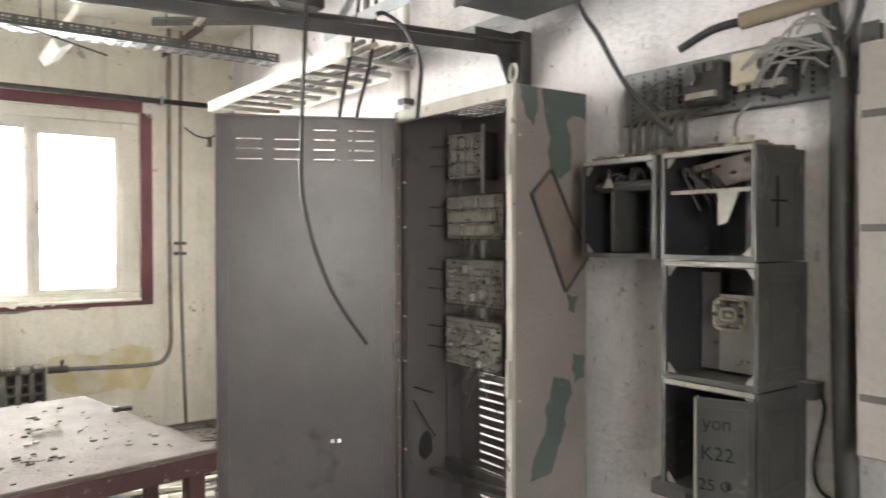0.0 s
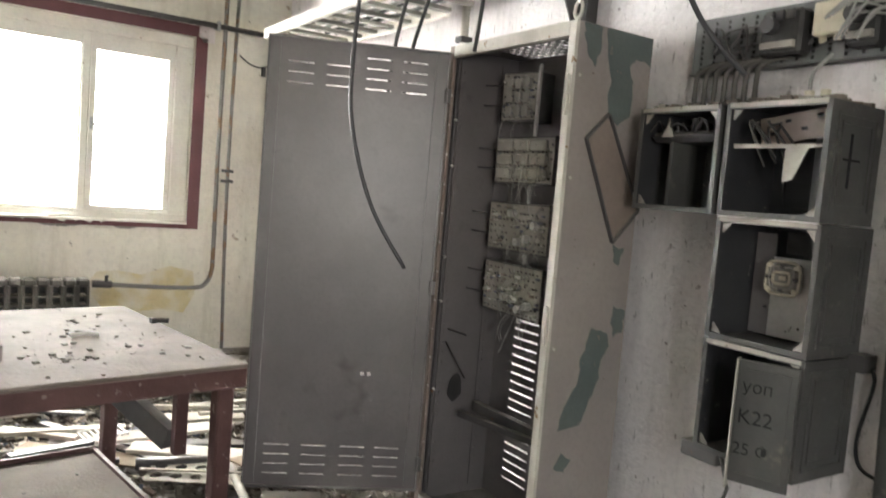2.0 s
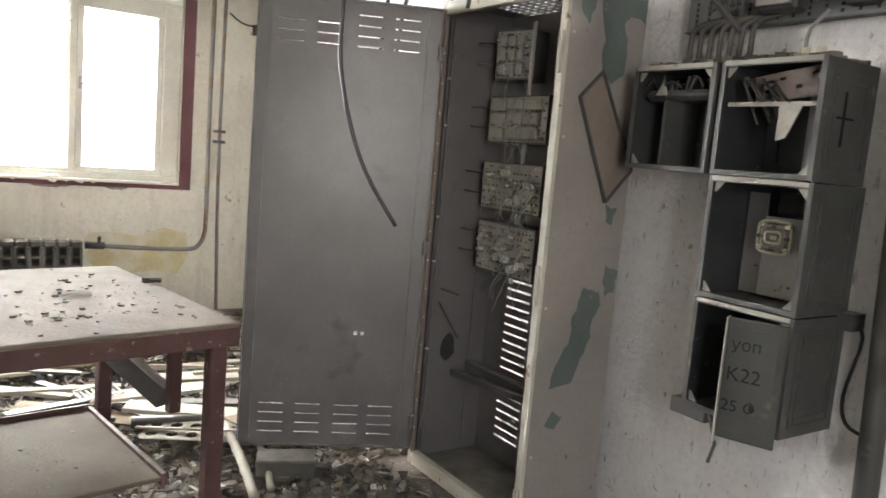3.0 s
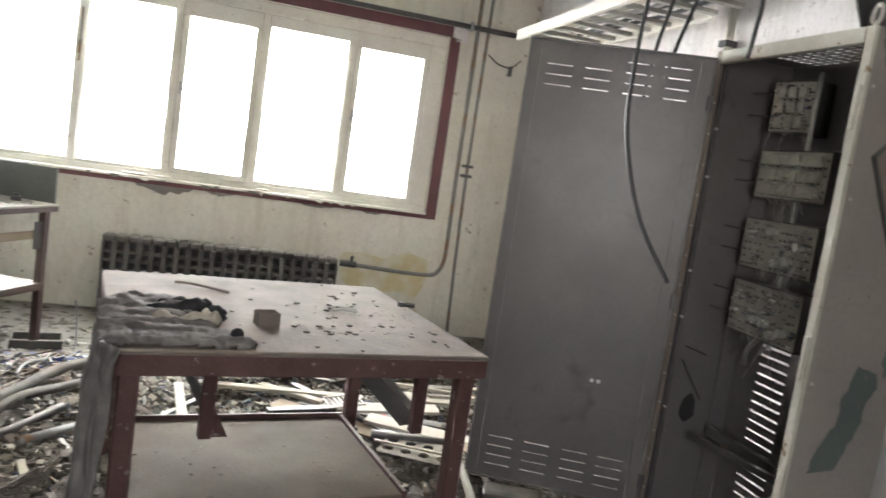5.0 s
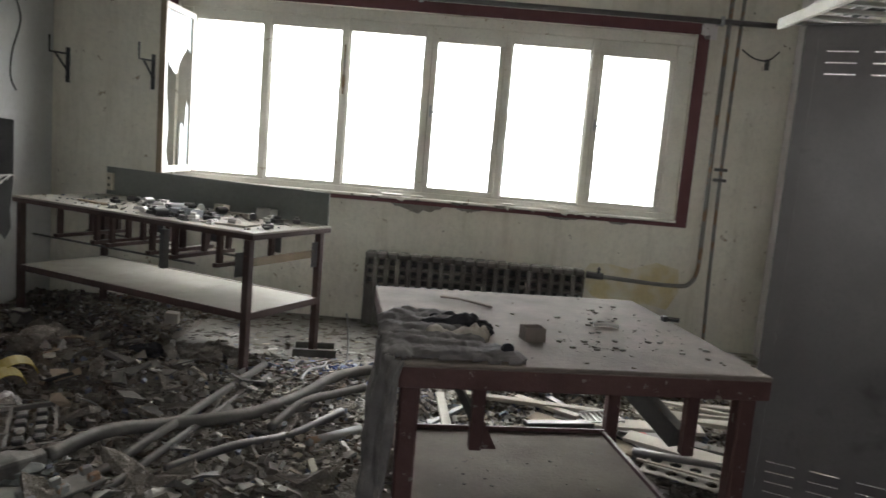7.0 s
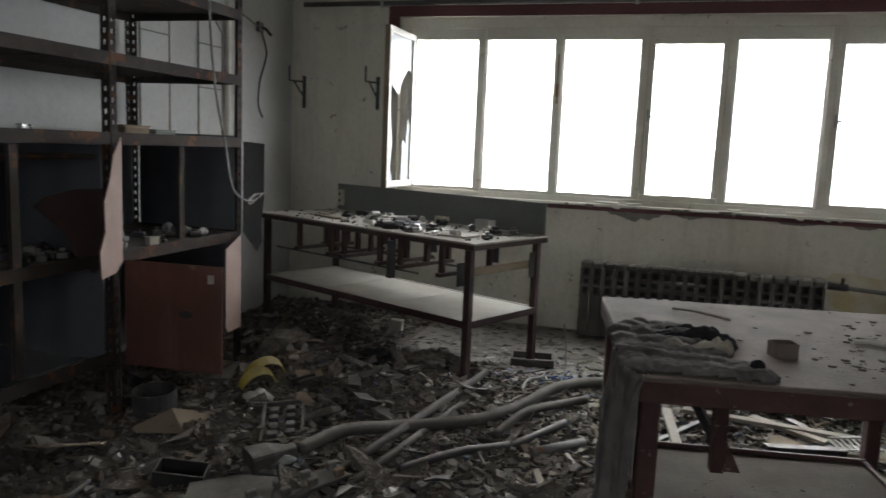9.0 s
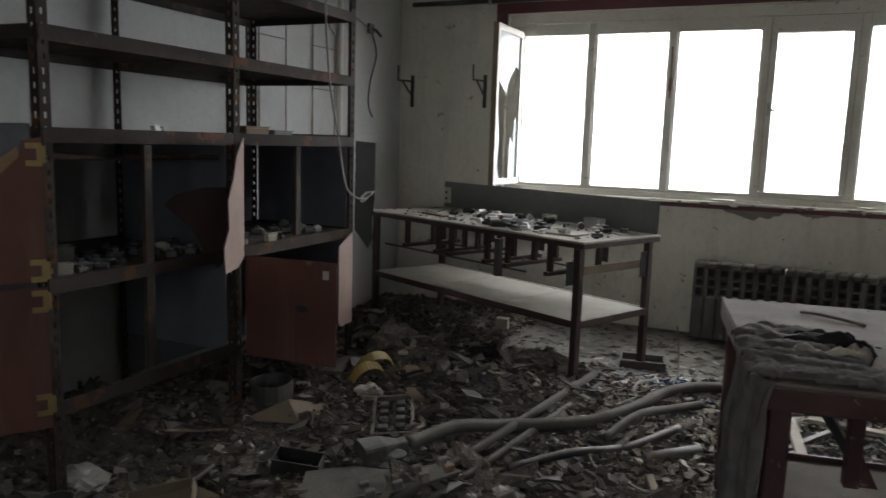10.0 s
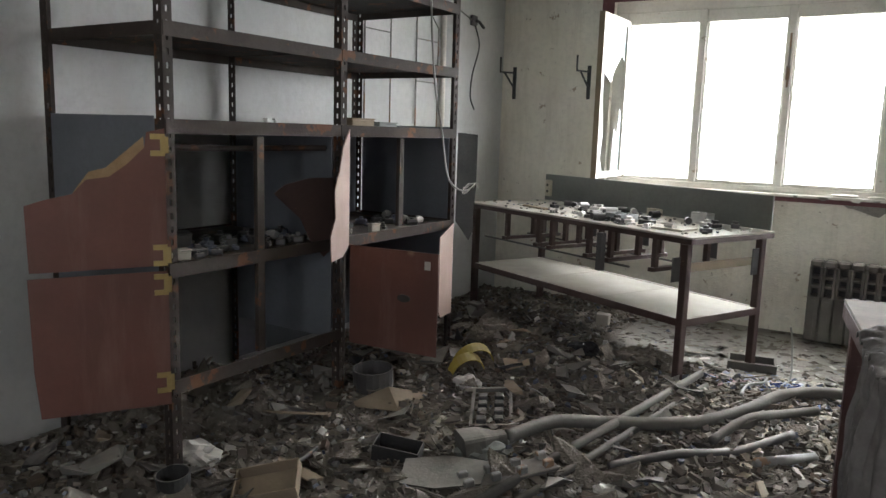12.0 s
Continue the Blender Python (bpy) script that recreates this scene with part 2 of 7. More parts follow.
M_YSTAIN = surf("yellow_stained_plaster", (0.6, 0.51, 0.27), (0.68, 0.63, 0.47), 0.85, s1=5, s2=40, bump=0.4, spot=(0.68, 0.645, 0.55), spot_scale=5, spot_at=0.45, spot_soft=0.2)
RUBBLE = [(0.15, 0.132, 0.112), (0.1, 0.086, 0.071), (0.21, 0.19, 0.162), (0.078, 0.066, 0.055), (0.17, 0.15, 0.127), (0.34, 0.32, 0.285), (0.15, 0.11, 0.08), (0.055, 0.053, 0.05), (0.12, 0.105, 0.09)]
M_RUB = scatter_mat("mixed_rubble", RUBBLE)
M_FILM = scatter_mat("blue_and_white_film", [(0.05, 0.1, 0.3), (0.6, 0.62, 0.66), (0.08, 0.14, 0.38), (0.3, 0.33, 0.4), (0.45, 0.24, 0.16), (0.12, 0.13, 0.18)], 0.5)
M_RAW = surf("raw_grey_render", (0.3, 0.28, 0.25), (0.2, 0.185, 0.165), 0.95, s1=14, s2=70, bump=0.8)
M_SHARD = scatter_mat("mixed_shards", [(0.19, 0.172, 0.147), (0.15, 0.13, 0.108), (0.115, 0.096, 0.077), (0.36, 0.34, 0.3), (0.09, 0.078, 0.066), (0.18, 0.145, 0.107), (0.13, 0.115, 0.096), (0.15, 0.13, 0.11)])
M_PALESHARD = scatter_mat("pale_shards", [(0.5, 0.47, 0.41), (0.36, 0.33, 0.28), (0.62, 0.6, 0.55), (0.28, 0.25, 0.2), (0.42, 0.36, 0.27), (0.2, 0.17, 0.14)])
M_BITS = scatter_mat("mixed_small_parts", [(0.1, 0.1, 0.1), (0.4, 0.38, 0.34), (0.05, 0.05, 0.055), (0.55, 0.53, 0.48), (0.2, 0.16, 0.12), (0.07, 0.09, 0.16)], 0.6)

M_GLASS = bpy.data.materials.new("dusty_window_glass")
M_GLASS.use_nodes = True
gb = M_GLASS.node_tree.nodes["Principled BSDF"]
gb.inputs["Base Color"].default_value = (0.95, 0.97, 0.96, 1)
gb.inputs["Transmission Weight"].default_value, gb.inputs["Roughness"].default_value, gb.inputs["IOR"].default_value = 1.0, 0.03, 1.45


M_SHARDGLASS = surf("milky_broken_glass", (0.3, 0.35, 0.34), (0.24, 0.28, 0.275), 0.35, s1=6, s2=50, bump=0.05)
M_SHARDGLASS.node_tree.nodes["Principled BSDF"].inputs["Transmission Weight"].default_value = 0.35


# ---- building helpers ----
def part(name, bm, material, parent=None, label="", smooth=False):
    """Links a bmesh as one mesh object, under a thing or a part."""
    me = bpy.data.meshes.new(name)
    bmesh.ops.recalc_face_normals(bm, faces=bm.faces)
    if smooth:
        for f in bm.faces:
            f.smooth = True
    bm.to_mesh(me)
    bm.free()
    me.materials.append(material)
    ob = new(name, me)
    if parent:
        ob.parent = parent
    if label:
        tagged(ob, label=label)
    return ob


def thing(name, m, label, category, group="", kind=""):
    ob = new(name)
    ob.matrix_world = m
    return tagged(ob, label, category, group, kind)


def setup(ob, label, category, group="", kind=""):
    return tagged(ob, label, category, group, kind)


def box(bm, x0, x1, y0, y1, z0, z1, m=None, bevel=0.0):
    r = bmesh.ops.create_cube(bm, size=1.0)
    vs = r["verts"]
    s = Matrix.Translation(((x0 + x1) / 2, (y0 + y1) / 2, (z0 + z1) / 2)) @ Matrix.Diagonal((abs(x1 - x0), abs(y1 - y0), abs(z1 - z0), 1))
    bmesh.ops.transform(bm, matrix=(m @ s) if m else s, verts=vs)
    if bevel:
        es = list({e for v in vs for e in v.link_edges})
        bmesh.ops.bevel(bm, geom=es, offset=bevel, segments=1, affect="EDGES")
    return bm


def cbox(x0, x1, y0, y1, z0, z1, m=None, bevel=0.0):
    return box(bmesh.new(), x0, x1, y0, y1, z0, z1, m, bevel)


def tube(pts, r, n=8, bm=None, smooth_steps=0, taper=None):
    """A round tube along points; smooth_steps rounds it through them."""
    bm = bm or bmesh.new()
    P = [Vector(p) for p in pts]
    if smooth_steps and len(P) > 2:
        Q = []
        for i in range(len(P) - 1):
            p0, p1, p2, p3 = P[max(i - 1, 0)], P[i], P[i + 1], P[min(i + 2, len(P) - 1)]
            for k in range(smooth_steps):
                u = k / smooth_steps
                Q.append(0.5 * ((2 * p1) + (p2 - p0) * u + (2 * p0 - 5 * p1 + 4 * p2 - p3) * u * u + (3 * p1 - p0 - 3 * p2 + p3) * u ** 3))
        P = Q + [P[-1]]
    rings, side = [], None
    for i, p in enumerate(P):
        d = (P[min(i + 1, len(P) - 1)] - P[max(i - 1, 0)]).normalized()
        if side is None:
            side = d.orthogonal().normalized()
        side = (side - d * side.dot(d))
        side = side.normalized() if side.length > 1e-6 else d.orthogonal().normalized()
        up = d.cross(side)
        rings.append([bm.verts.new(p + (side * math.cos(a) + up * math.sin(a)) * r) for a in (2 * math.pi * k / n for k in range(n))])
    for a, b in zip(rings, rings[1:]):
        for k in range(n):
            bm.faces.new((a[k], a[(k + 1) % n], b[(k + 1) % n], b[k]))
    bm.faces.new(rings[0])
    bm.faces.new(rings[-1])
    return bm


def bar(bm, a, b, w, h):
    """A rectangular bar from a to b, w wide and h high."""
    a, b = Vector(a), Vector(b)
    d = b - a
    m = Matrix.Translation((a + b) / 2) @ d.to_track_quat("X", "Z").to_matrix().to_4x4()
    return box(bm, -d.length / 2, d.length / 2, -w / 2, w / 2, -h / 2, h / 2, m)


def angle_post(bm, x, y, z0, z1, w, sx, sy, t=0.004):
    """An upright of angle steel whose corner is at x, y and whose flanges run towards sx and sy."""
    box(bm, x, x + sx * w, y, y + sy * t, z0, z1)
    box(bm, x, x + sx * t, y + sy * t, y + sy * w, z0, z1)
    return bm


def gridplate(w, h, t, holes, m=None, bm=None):
    """A plate from 0,0 to w,h in x and z, t thick in y, pierced by rectangular holes (x0, x1, z0, z1)."""
    bm = bm or bmesh.new()
    xs = sorted({0.0, w, *[v for q in holes for v in q[:2]]})
    zs = sorted({0.0, h, *[v for q in holes for v in q[2:]]})
    solid = {}
    for i in range(len(xs) - 1):
        for j in range(len(zs) - 1):
            cx, cz = (xs[i] + xs[i + 1]) / 2, (zs[j] + zs[j + 1]) / 2
            solid[i, j] = not any(q[0] < cx < q[1] and q[2] < cz < q[3] for q in holes)
    V = {}

    def v(i, j, k):
        if (i, j, k) not in V:
            p = Vector((xs[i], k * t, zs[j]))
            V[i, j, k] = bm.verts.new(m @ p if m else p)
        return V[i, j, k]

    for (i, j), s in solid.items():
        if not s:
            continue
        bm.faces.new([v(i, j, 0), v(i + 1, j, 0), v(i + 1, j + 1, 0), v(i, j + 1, 0)])
        bm.faces.new([v(i, j, 1), v(i, j + 1, 1), v(i + 1, j + 1, 1), v(i + 1, j, 1)])
        for di, dj, a, b in ((-1, 0, (i, j), (i, j + 1)), (1, 0, (i + 1, j + 1), (i + 1, j)), (0, -1, (i + 1, j), (i, j)), (0, 1, (i, j + 1), (i + 1, j + 1))):
            if not solid.get((i + di, j + dj), False):
                bm.faces.new([v(*a, 0), v(*b, 0), v(*b, 1), v(*a, 1)])
    return bm


def poly_plate(outline, t, m=None):
    """A flat piece with the given outline in x and z, t thick in y."""
    bm = bmesh.new()
    f = [bm.verts.new((x, 0, z)) for x, z in outline]
    b = [bm.verts.new((x, t, z)) for x, z in outline]
    bm.faces.new(f)
    bm.faces.new(b[::-1])
    n = len(outline)
    for i in range(n):
        bm.faces.new((f[i], f[(i + 1) % n], b[(i + 1) % n], b[i]))
    if m:
        bmesh.ops.transform(bm, matrix=m, verts=bm.verts)
    return bm


def upright(a, b):
    """The pose of an upright plane whose local x runs from a to b on the plan."""
    return Matrix.Translation((a[0], a[1], 0)) @ Matrix.Rotation(math.atan2(b[1] - a[1], b[0] - a[0]), 4, "Z")


rng = random.Random(7)
# ---- the room ----
XW, XE, YN, YS, ZC = -3.46, 2.27, 6.08, -1.6, 3.12
WX0, WX1, WZ0, WZ1 = -2.48, 1.525, 1.015, 2.445


def wall(name, bm, mat, label):
    return setup(part(name, bm, mat), label, "wall", kind="structure")


wall_north = wall("wall_north", gridplate(XE - XW + 0.5, ZC, 0.3, [(WX0 - XW + 0.25, WX1 - XW + 0.25, WZ0, WZ1)], Matrix.Translation((XW - 0.25, YN, 0))), M_NORTH, "cream plastered outer wall with stains and chipped paint")
wall_east = wall("wall_east", cbox(XE, XE + 0.25, YS, YN - 0.002, 0, ZC), M_EAST, "white brushed plaster wall with dark scrapes and peeling spots")
wall_west = wall("wall_west", cbox(XW - 0.25, XW, YS, YN - 0.002, 0, ZC), M_WEST, "grey white plaster wall with smudges")
wall_south = wall("wall_south", gridplate(XE - XW + 0.5, ZC, 0.25, [(2.76, 3.86, 0.95, 2.25)], Matrix.Translation((XW - 0.25, YS - 0.25, 0))), M_WEST, "plain grey white plaster wall")
setup(part("floor", cbox(XW - 0.25, XE + 0.25, YS - 0.25, YN + 0.3, -0.2, 0), M_FLOOR), "dusty bare concrete floor under rubble", "floor", kind="structure")
setup(part("ceiling", cbox(XW - 0.25, XE + 0.25, YS - 0.25, YN + 0.3, ZC + 0.002, ZC + 0.25), M_CEIL), "whitewashed concrete ceiling with flaking stains", "ceiling", kind="structure")
# the white overcast distance outside
M_SKY = bpy.data.materials.new("white_overcast_sky")
M_SKY.use_nodes = True
sb = M_SKY.node_tree.nodes["Principled BSDF"]
sb.inputs["Base Color"].default_value = (0.8, 0.8, 0.8, 1)
sb.inputs["Emission Color"].default_value, sb.inputs["Emission Strength"].default_value = (1, 1, 1, 1), 16.0
setup(part("backdrop", cbox(-25, 25, 14, 14.2, -6, 14), M_SKY), "white overcast sky outside the window", "sky", kind="structure")
setup(part("ground", cbox(-60, 60, -60, 120, -3.2, -3.0), M_FLOOR), "pale ground outside the window", "ground", kind="structure")

# painted band round the window
bm = bmesh.new()
box(bm, WX0 - 0.1, WX1 + 0.02, YN - 0.004, YN + 0.01, WZ1 + 0.001, WZ1 + 0.085)
box(bm, WX1 + 0.001, WX1 + 0.09, YN - 0.004, YN + 0.01, WZ0 - 0.05, WZ1)
box(bm, WX0 - 0.1, WX0 - 0.001, YN - 0.004, YN + 0.01, WZ1 - 0.09, WZ1)
box(bm, WX0, WX1, YN - 0.004, YN + 0.01, WZ0 - 0.05, WZ0 - 0.018)
setup(part("trim_window_band", bm, M_BAND), "oxblood painted band round the window opening", "trim", kind="structure")
bm = poly_plate([(0.021, 0.1), (0.14, 0.1), (0.14, -0.03), (0.06, -0.031), (0.035, 0.0), (0.021, 0.04)], 0.005, Matrix.Translation((WX1, YN - 0.004, WZ1)))
setup(part("trim_bare_patch", bm, M_EAST), "bare white patch where the painted band has come off", "patch", kind="structure")
# yellow damp stain below the radiator pipe
bm = poly_plate([(0, 0), (0.12, -0.14), (0.3, -0.19), (0.55, -0.17), (0.72, -0.2), (0.8, -0.05), (0.78, 0.13), (0.6, 0.17), (0.4, 0.1), (0.22, 0.13), (0.08, 0.12)], 0.004, Matrix.Translation((0.82, YN - 0.003, 0.5)))
setup(part("trim_damp_stain", bm, M_YSTAIN), "yellow damp stain on the plaster", "stain", kind="structure")

# plaster broken away below the sill
for px, pw, ph in ((-0.72, 0.42, 0.075), (-0.2, 0.2, 0.03), (0.5, 0.28, 0.028), (1.0, 0.16, 0.03)):
    n = 13
    low = [(pw * k / n, -ph * (0.45 + 0.9 * abs(noise.noise((k * 0.83 + px * 7, 1.3, 2.2)))) * (0.3 + 0.7 * math.sin(math.pi * k / n))) for k in range(n + 1)]
    bm = poly_plate([(0, 0.0)] + low[1:-1] + [(pw, 0.0)], 0.004, Matrix.Translation((px, YN - 0.0035, WZ0 - 0.0505)))
    setup(part("trim_broken_plaster", bm, M_RAW), "patch of raw render where plaster broke off", "broken plaster", kind="structure")


# ---- window ----
def window():
    top = thing("window_1", Matrix.Translation((0, YN, 0)), "long white wooden strip window with peeling paint, one sash open", "window", kind="structure")
    y0, y1 = 0.05, 0.12
    fr = bmesh.new()
    box(fr, WX0, WX1, y0, y1, WZ0, WZ0 + 0.05, bevel=0.006)
    box(fr, WX0, WX1, y0, y1, WZ1 - 0.085, WZ1, bevel=0.006)
    box(fr, WX0, WX0 + 0.1, y0, y1, WZ0 + 0.05, WZ1 - 0.085, bevel=0.006)
    box(fr, WX1 - 0.128, WX1, y0, y1, WZ0 + 0.05, WZ1 - 0.085, bevel=0.006)
    frame_ob = part("window_frame", fr, M_WHITEWOOD, top)
    sill = part("window_sill", cbox(WX0 + 0.002, WX1 - 0.002, -0.035, 0.05, WZ0 - 0.016, WZ0 + 0.004, bevel=0.004), M_WHITEWOOD, top, "chipped white window sill board")
    for k in range(26):
        x, w = rng.uniform(WX0 + 0.3, WX1 - 0.2), rng.uniform(0.02, 0.11)
        fm = pose(x, -0.037, WZ0 - 0.012, rng.uniform(-35, 20), rng.uniform(-6, 6), 0)
        part("paint_flake", poly_plate([(0, 0.012), (w * 0.3, -rng.uniform(0.004, 0.02)), (w * 0.7, -rng.uniform(0.0, 0.022)), (w, 0.01)], 0.0015, fm), M_WHITEWOOD if k % 3 else M_RAW, sill)
    for x in (-1.788, -1.168, -0.518, 0.102, 0.774):
        part("mullion", cbox(x - 0.027, x + 0.027, y0 - 0.012, y1 - 0.004, WZ0 + 0.05, WZ1 - 0.085, bevel=0.005), M_WHITEWOOD, top)
    fixed = [(-1.761, -1.195), (-1.141, -0.545), (0.129, 0.748)]
    case = [(-0.491, 0.075), (0.8, 1.392)]
    for x0, x1 in fixed:
        sash = bmesh.new()
        for q in ((x0, x1, WZ0 + 0.05, 1.088), (x0, x1, 2.272, WZ1 - 0.085), (x0, x0 + 0.014, 1.088, 2.272), (x1 - 0.014, x1, 1.088, 2.272)):
            box(sash, q[0], q[1], y0 + 0.006, y1 - 0.012, q[2], q[3], bevel=0.003)
        s = part("sash", sash, M_WHITEWOOD, top)
        g = part("pane", cbox(x0 + 0.01, x1 - 0.01, 0.088, 0.092, 1.085, 2.276), M_GLASS, s)
        g.visible_shadow = False
    rb = bmesh.new()
    for q in ((WX0 + 0.1, -1.815, WZ0 + 0.05, 1.088), (WX0 + 0.1, -1.815, 2.272, WZ1 - 0.085), (WX0 + 0.1, WX0 + 0.135, 1.088, 2.272), (-1.83, -1.815, 1.088, 2.272)):
        box(rb, q[0], q[1], y0 + 0.012, y1 - 0.008, q[2], q[3], bevel=0.003)
    part("rebate", rb, M_WHITEWOOD, top)
    for x0, x1 in case:
        sash = bmesh.new()
        w = 0.045
        for q in ((x0, x1, WZ0 + 0.05, 1.108), (x0, x1, 2.24, WZ1 - 0.085), (x0, x0 + w, 1.108, 2.24), (x1 - w, x1, 1.108, 2.24)):
            box(sash, q[0], q[1], y0 - 0.008, y1 - 0.016, q[2], q[3], bevel=0.005)
        s = part("sash", sash, M_WHITEWOOD, top)
        g = part("pane", cbox(x0 + w - 0.006, x1 - w + 0.006, 0.086, 0.09, 1.102, 2.245), M_GLASS, s)
        g.visible_shadow = False
        latch = bmesh.new()
        box(latch, x0 + 0.012, x0 + 0.03, y0 - 0.022, y0 - 0.008, 1.66, 1.75)
        box(latch, x0 + 0.016, x0 + 0.07, y0 - 0.034, y0 - 0.022, 1.69, 1.706)
        part("latch", latch, M_ZINC, s)
    lk = cbox(-1.174, -1.162, y0 - 0.026, y0 - 0.012, 1.78, 2.16)
    box(lk, -1.18, -1.155, y0 - 0.034, y0 - 0.026, 1.83, 1.93)
    part("broken_latch", lk, M_PIPE, top, "rusty espagnolette with a broken handle")
    # the open sash, swung into the room, with broken glass
    o = bmesh.new()
    w, h0, h1, L = 0.05, 1.075, 2.3, 0.56
    for q in ((0, L, h0, h0 + w), (0, L, h1 - w, h1), (0, w, h0 + w, h1 - w), (L - w, L, h0 + w, h1 - w)):
        box(o, q[0], q[1], -0.02, 0.02, q[2], q[3], bevel=0.005)
    sm = Matrix.Translation((WX0 + 0.115, 0.03, 0)) @ Matrix.Rotation(radians(-91), 4, "Z")
    s = part("sash", o, M_WHITEWOOD, top, "open white sash with broken glass")
    s.matrix_local = sm
    part("weathered_edge", cbox(L + 0.0005, L + 0.006, -0.021, 0.021, h0, h1), M_WOOD, s, "weathered bare wood edge")
    for out in ([(w, 2.25), (0.51, 2.25), (0.51, 1.98), (0.45, 1.86), (0.33, 1.8), (0.24, 1.92), (0.12, 2.02), (w, 1.98)],
                [(w, 1.12), (w, 1.55), (0.1, 1.62), (0.13, 1.4), (0.2, 1.46), (0.22, 1.12)],
                [(0.51, 1.12), (0.51, 1.72), (0.46, 1.6), (0.43, 1.4), (0.46, 1.22), (0.4, 1.12)]):
        g = part("glass_shard", poly_plate(out, 0.004), M_SHARDGLASS, s)
        g.visible_shadow = False
    return top


window()
# rubble lumps on the sill
for i, (x, w) in enumerate(((-0.72, 0.16), (-0.52, 0.1), (0.2, 0.09), (0.62, 0.14), (0.95, 0.1))):
    b = cbox(-w / 2, w / 2, -0.02, 0.02, 0, 0.02, bevel=0.005)
    for v in b.verts:
        v.co += Vector((rng.uniform(-1, 1), rng.uniform(-1, 1), 0)) * 0.008
    ob = part("plaster_lump", b, M_WHITEWOOD)
    ob.matrix_world = pose(x, YN - 0.004, WZ0 + 0.0045, 0, 0, rng.uniform(-8, 8))
    setup(ob, "broken lump of white plaster on the window sill", "plaster lump", "lumps on the sill")


# ---- pipes and radiator at the window wall ----
def wall_pipes():
    t = thing("heating_pipe", Matrix.Translation((0, 0, 0)), "rusty grey heating pipe that bends towards the radiator", "pipe")
    part("tube", tube([(1.72, 5.98, 3.1), (1.712, 5.98, 1.6), (1.72, 5.98, 0.8), (1.712, 5.98, 0.63), (1.67, 5.98, 0.545), (1.59, 5.98, 0.515), (1.3, 5.975, 0.52), (0.86, 5.97, 0.545)], 0.017, 10, smooth_steps=5), M_PIPE, t, smooth=True)
    v = tube([(0.99, 5.97, 0.54), (0.86, 5.97, 0.545)], 0.028, 8)
    tube([(0.95, 5.965, 0.545), (0.95, 5.94, 0.61)], 0.012, 6, v)
    part("valve", v, M_STEEL, t, "rusty radiator valve")
    t2 = thing("riser_pipe", Matrix.Translation((0, 0, 0)), "thin upright grey riser pipe with clips on the wall", "pipe")
    part("tube", tube([(1.815, 5.99, 3.1), (1.8, 5.99, 1.4), (1.835, 5.99, 0.02)], 0.014, 8, smooth_steps=4), M_PIPE, t2, smooth=True)
    for z in (1.36, 1.44):
        part("clip", cbox(1.775, 1.84, 5.965, 6.078, z - 0.012, z + 0.012), M_STEEL, t2)
    t3 = thing("curtain_pole", Matrix.Translation((0, 0, 0)), "long dark steel pole above the window", "pole")
    part("tube", tube([(-3.3, 5.98, 2.535), (2.06, 5.98, 2.535)], 0.021, 10), M_STEEL, t3, smooth=True)
    for x in (-2.6, -0.6, 1.66):
        b = cbox(x - 0.01, x + 0.01, 5.98, 6.078, 2.52, 2.55)
        box(b, x - 0.012, x + 0.012, 5.955, 5.98, 2.5, 2.57)
        part("bracket", b, M_ZINC, t3)
    c = thing("loose_wire", Matrix.Translation((0, 0, 0)), "thin dark wire hanging beside the wall pipes", "wire")
    part("strand", tube([(1.86, 6.06, 2.36), (1.95, 6.05, 2.3), (2.06, 6.05, 2.29), (2.14, 6.05, 2.36)], 0.006, 6, smooth_steps=4), M_RUBBER, c)
    part("clip", cbox(2.05, 2.075, 6.045, 6.078, 2.22, 2.3), M_STEEL, c)


wall_pipes()


def radiator():
    t = thing("radiator", Matrix.Translation((-0.866, 5.9, 0)), "long dusty grey cast iron radiator under the window", "radiator")
    z0, z1, p = 0.02, 0.595, 0.0848
    sec = None
    for i in range(20):
        if sec is None:
            b = bmesh.new()
            w = p / 2 - 0.0015
            box(b, p / 2 - w, p / 2 + w, -0.06, 0.06, z1 - 0.055, z1, bevel=0.014)
            for q in (-1, 1):
                x = p / 2 + q * (w - 0.009)
                box(b, x - 0.009, x + 0.009, -0.058, 0.058, z0 + 0.31, z1 - 0.05)
            for zz in (z1 - 0.125, z1 - 0.19):
                box(b, p / 2 - w + 0.006, p / 2 + w - 0.006, -0.05, 0.05, zz - 0.011, zz + 0.011, bevel=0.006)
            box(b, p / 2 - w, p / 2 + w, -0.06, 0.06, z0 + 0.0, z0 + 0.32, bevel=0.009)
            box(b, p / 2 - 0.012, p / 2 + 0.012, -0.067, -0.06, z0 + 0.03, z0 + 0.29)
            sec = part("section", b, M_RAD, t)
        else:
            o = new("section", sec.data)
            o.parent = t
            o.location = (i * p, 0, 0)
    # Dark plate in place of the rear columns, so the slots look shaded.
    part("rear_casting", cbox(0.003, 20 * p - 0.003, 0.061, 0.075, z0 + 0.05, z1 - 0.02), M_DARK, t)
    part("hub", tube([(0, 0, z1 - 0.045), (20 * p, 0, z1 - 0.045)], 0.02, 8), M_RAD, t)
    for x in (0.3, 1.3):
        part("foot", cbox(x - 0.02, x + 0.02, -0.04, 0.04, 0, z0 + 0.03), M_RAD, t)


radiator()


# ---- red table with cloth ----
TM = pose(0.168, 2.819, 0, 0, 0, 9.6)
TMC = TM @ Matrix.Translation((0, 0, 0.02))


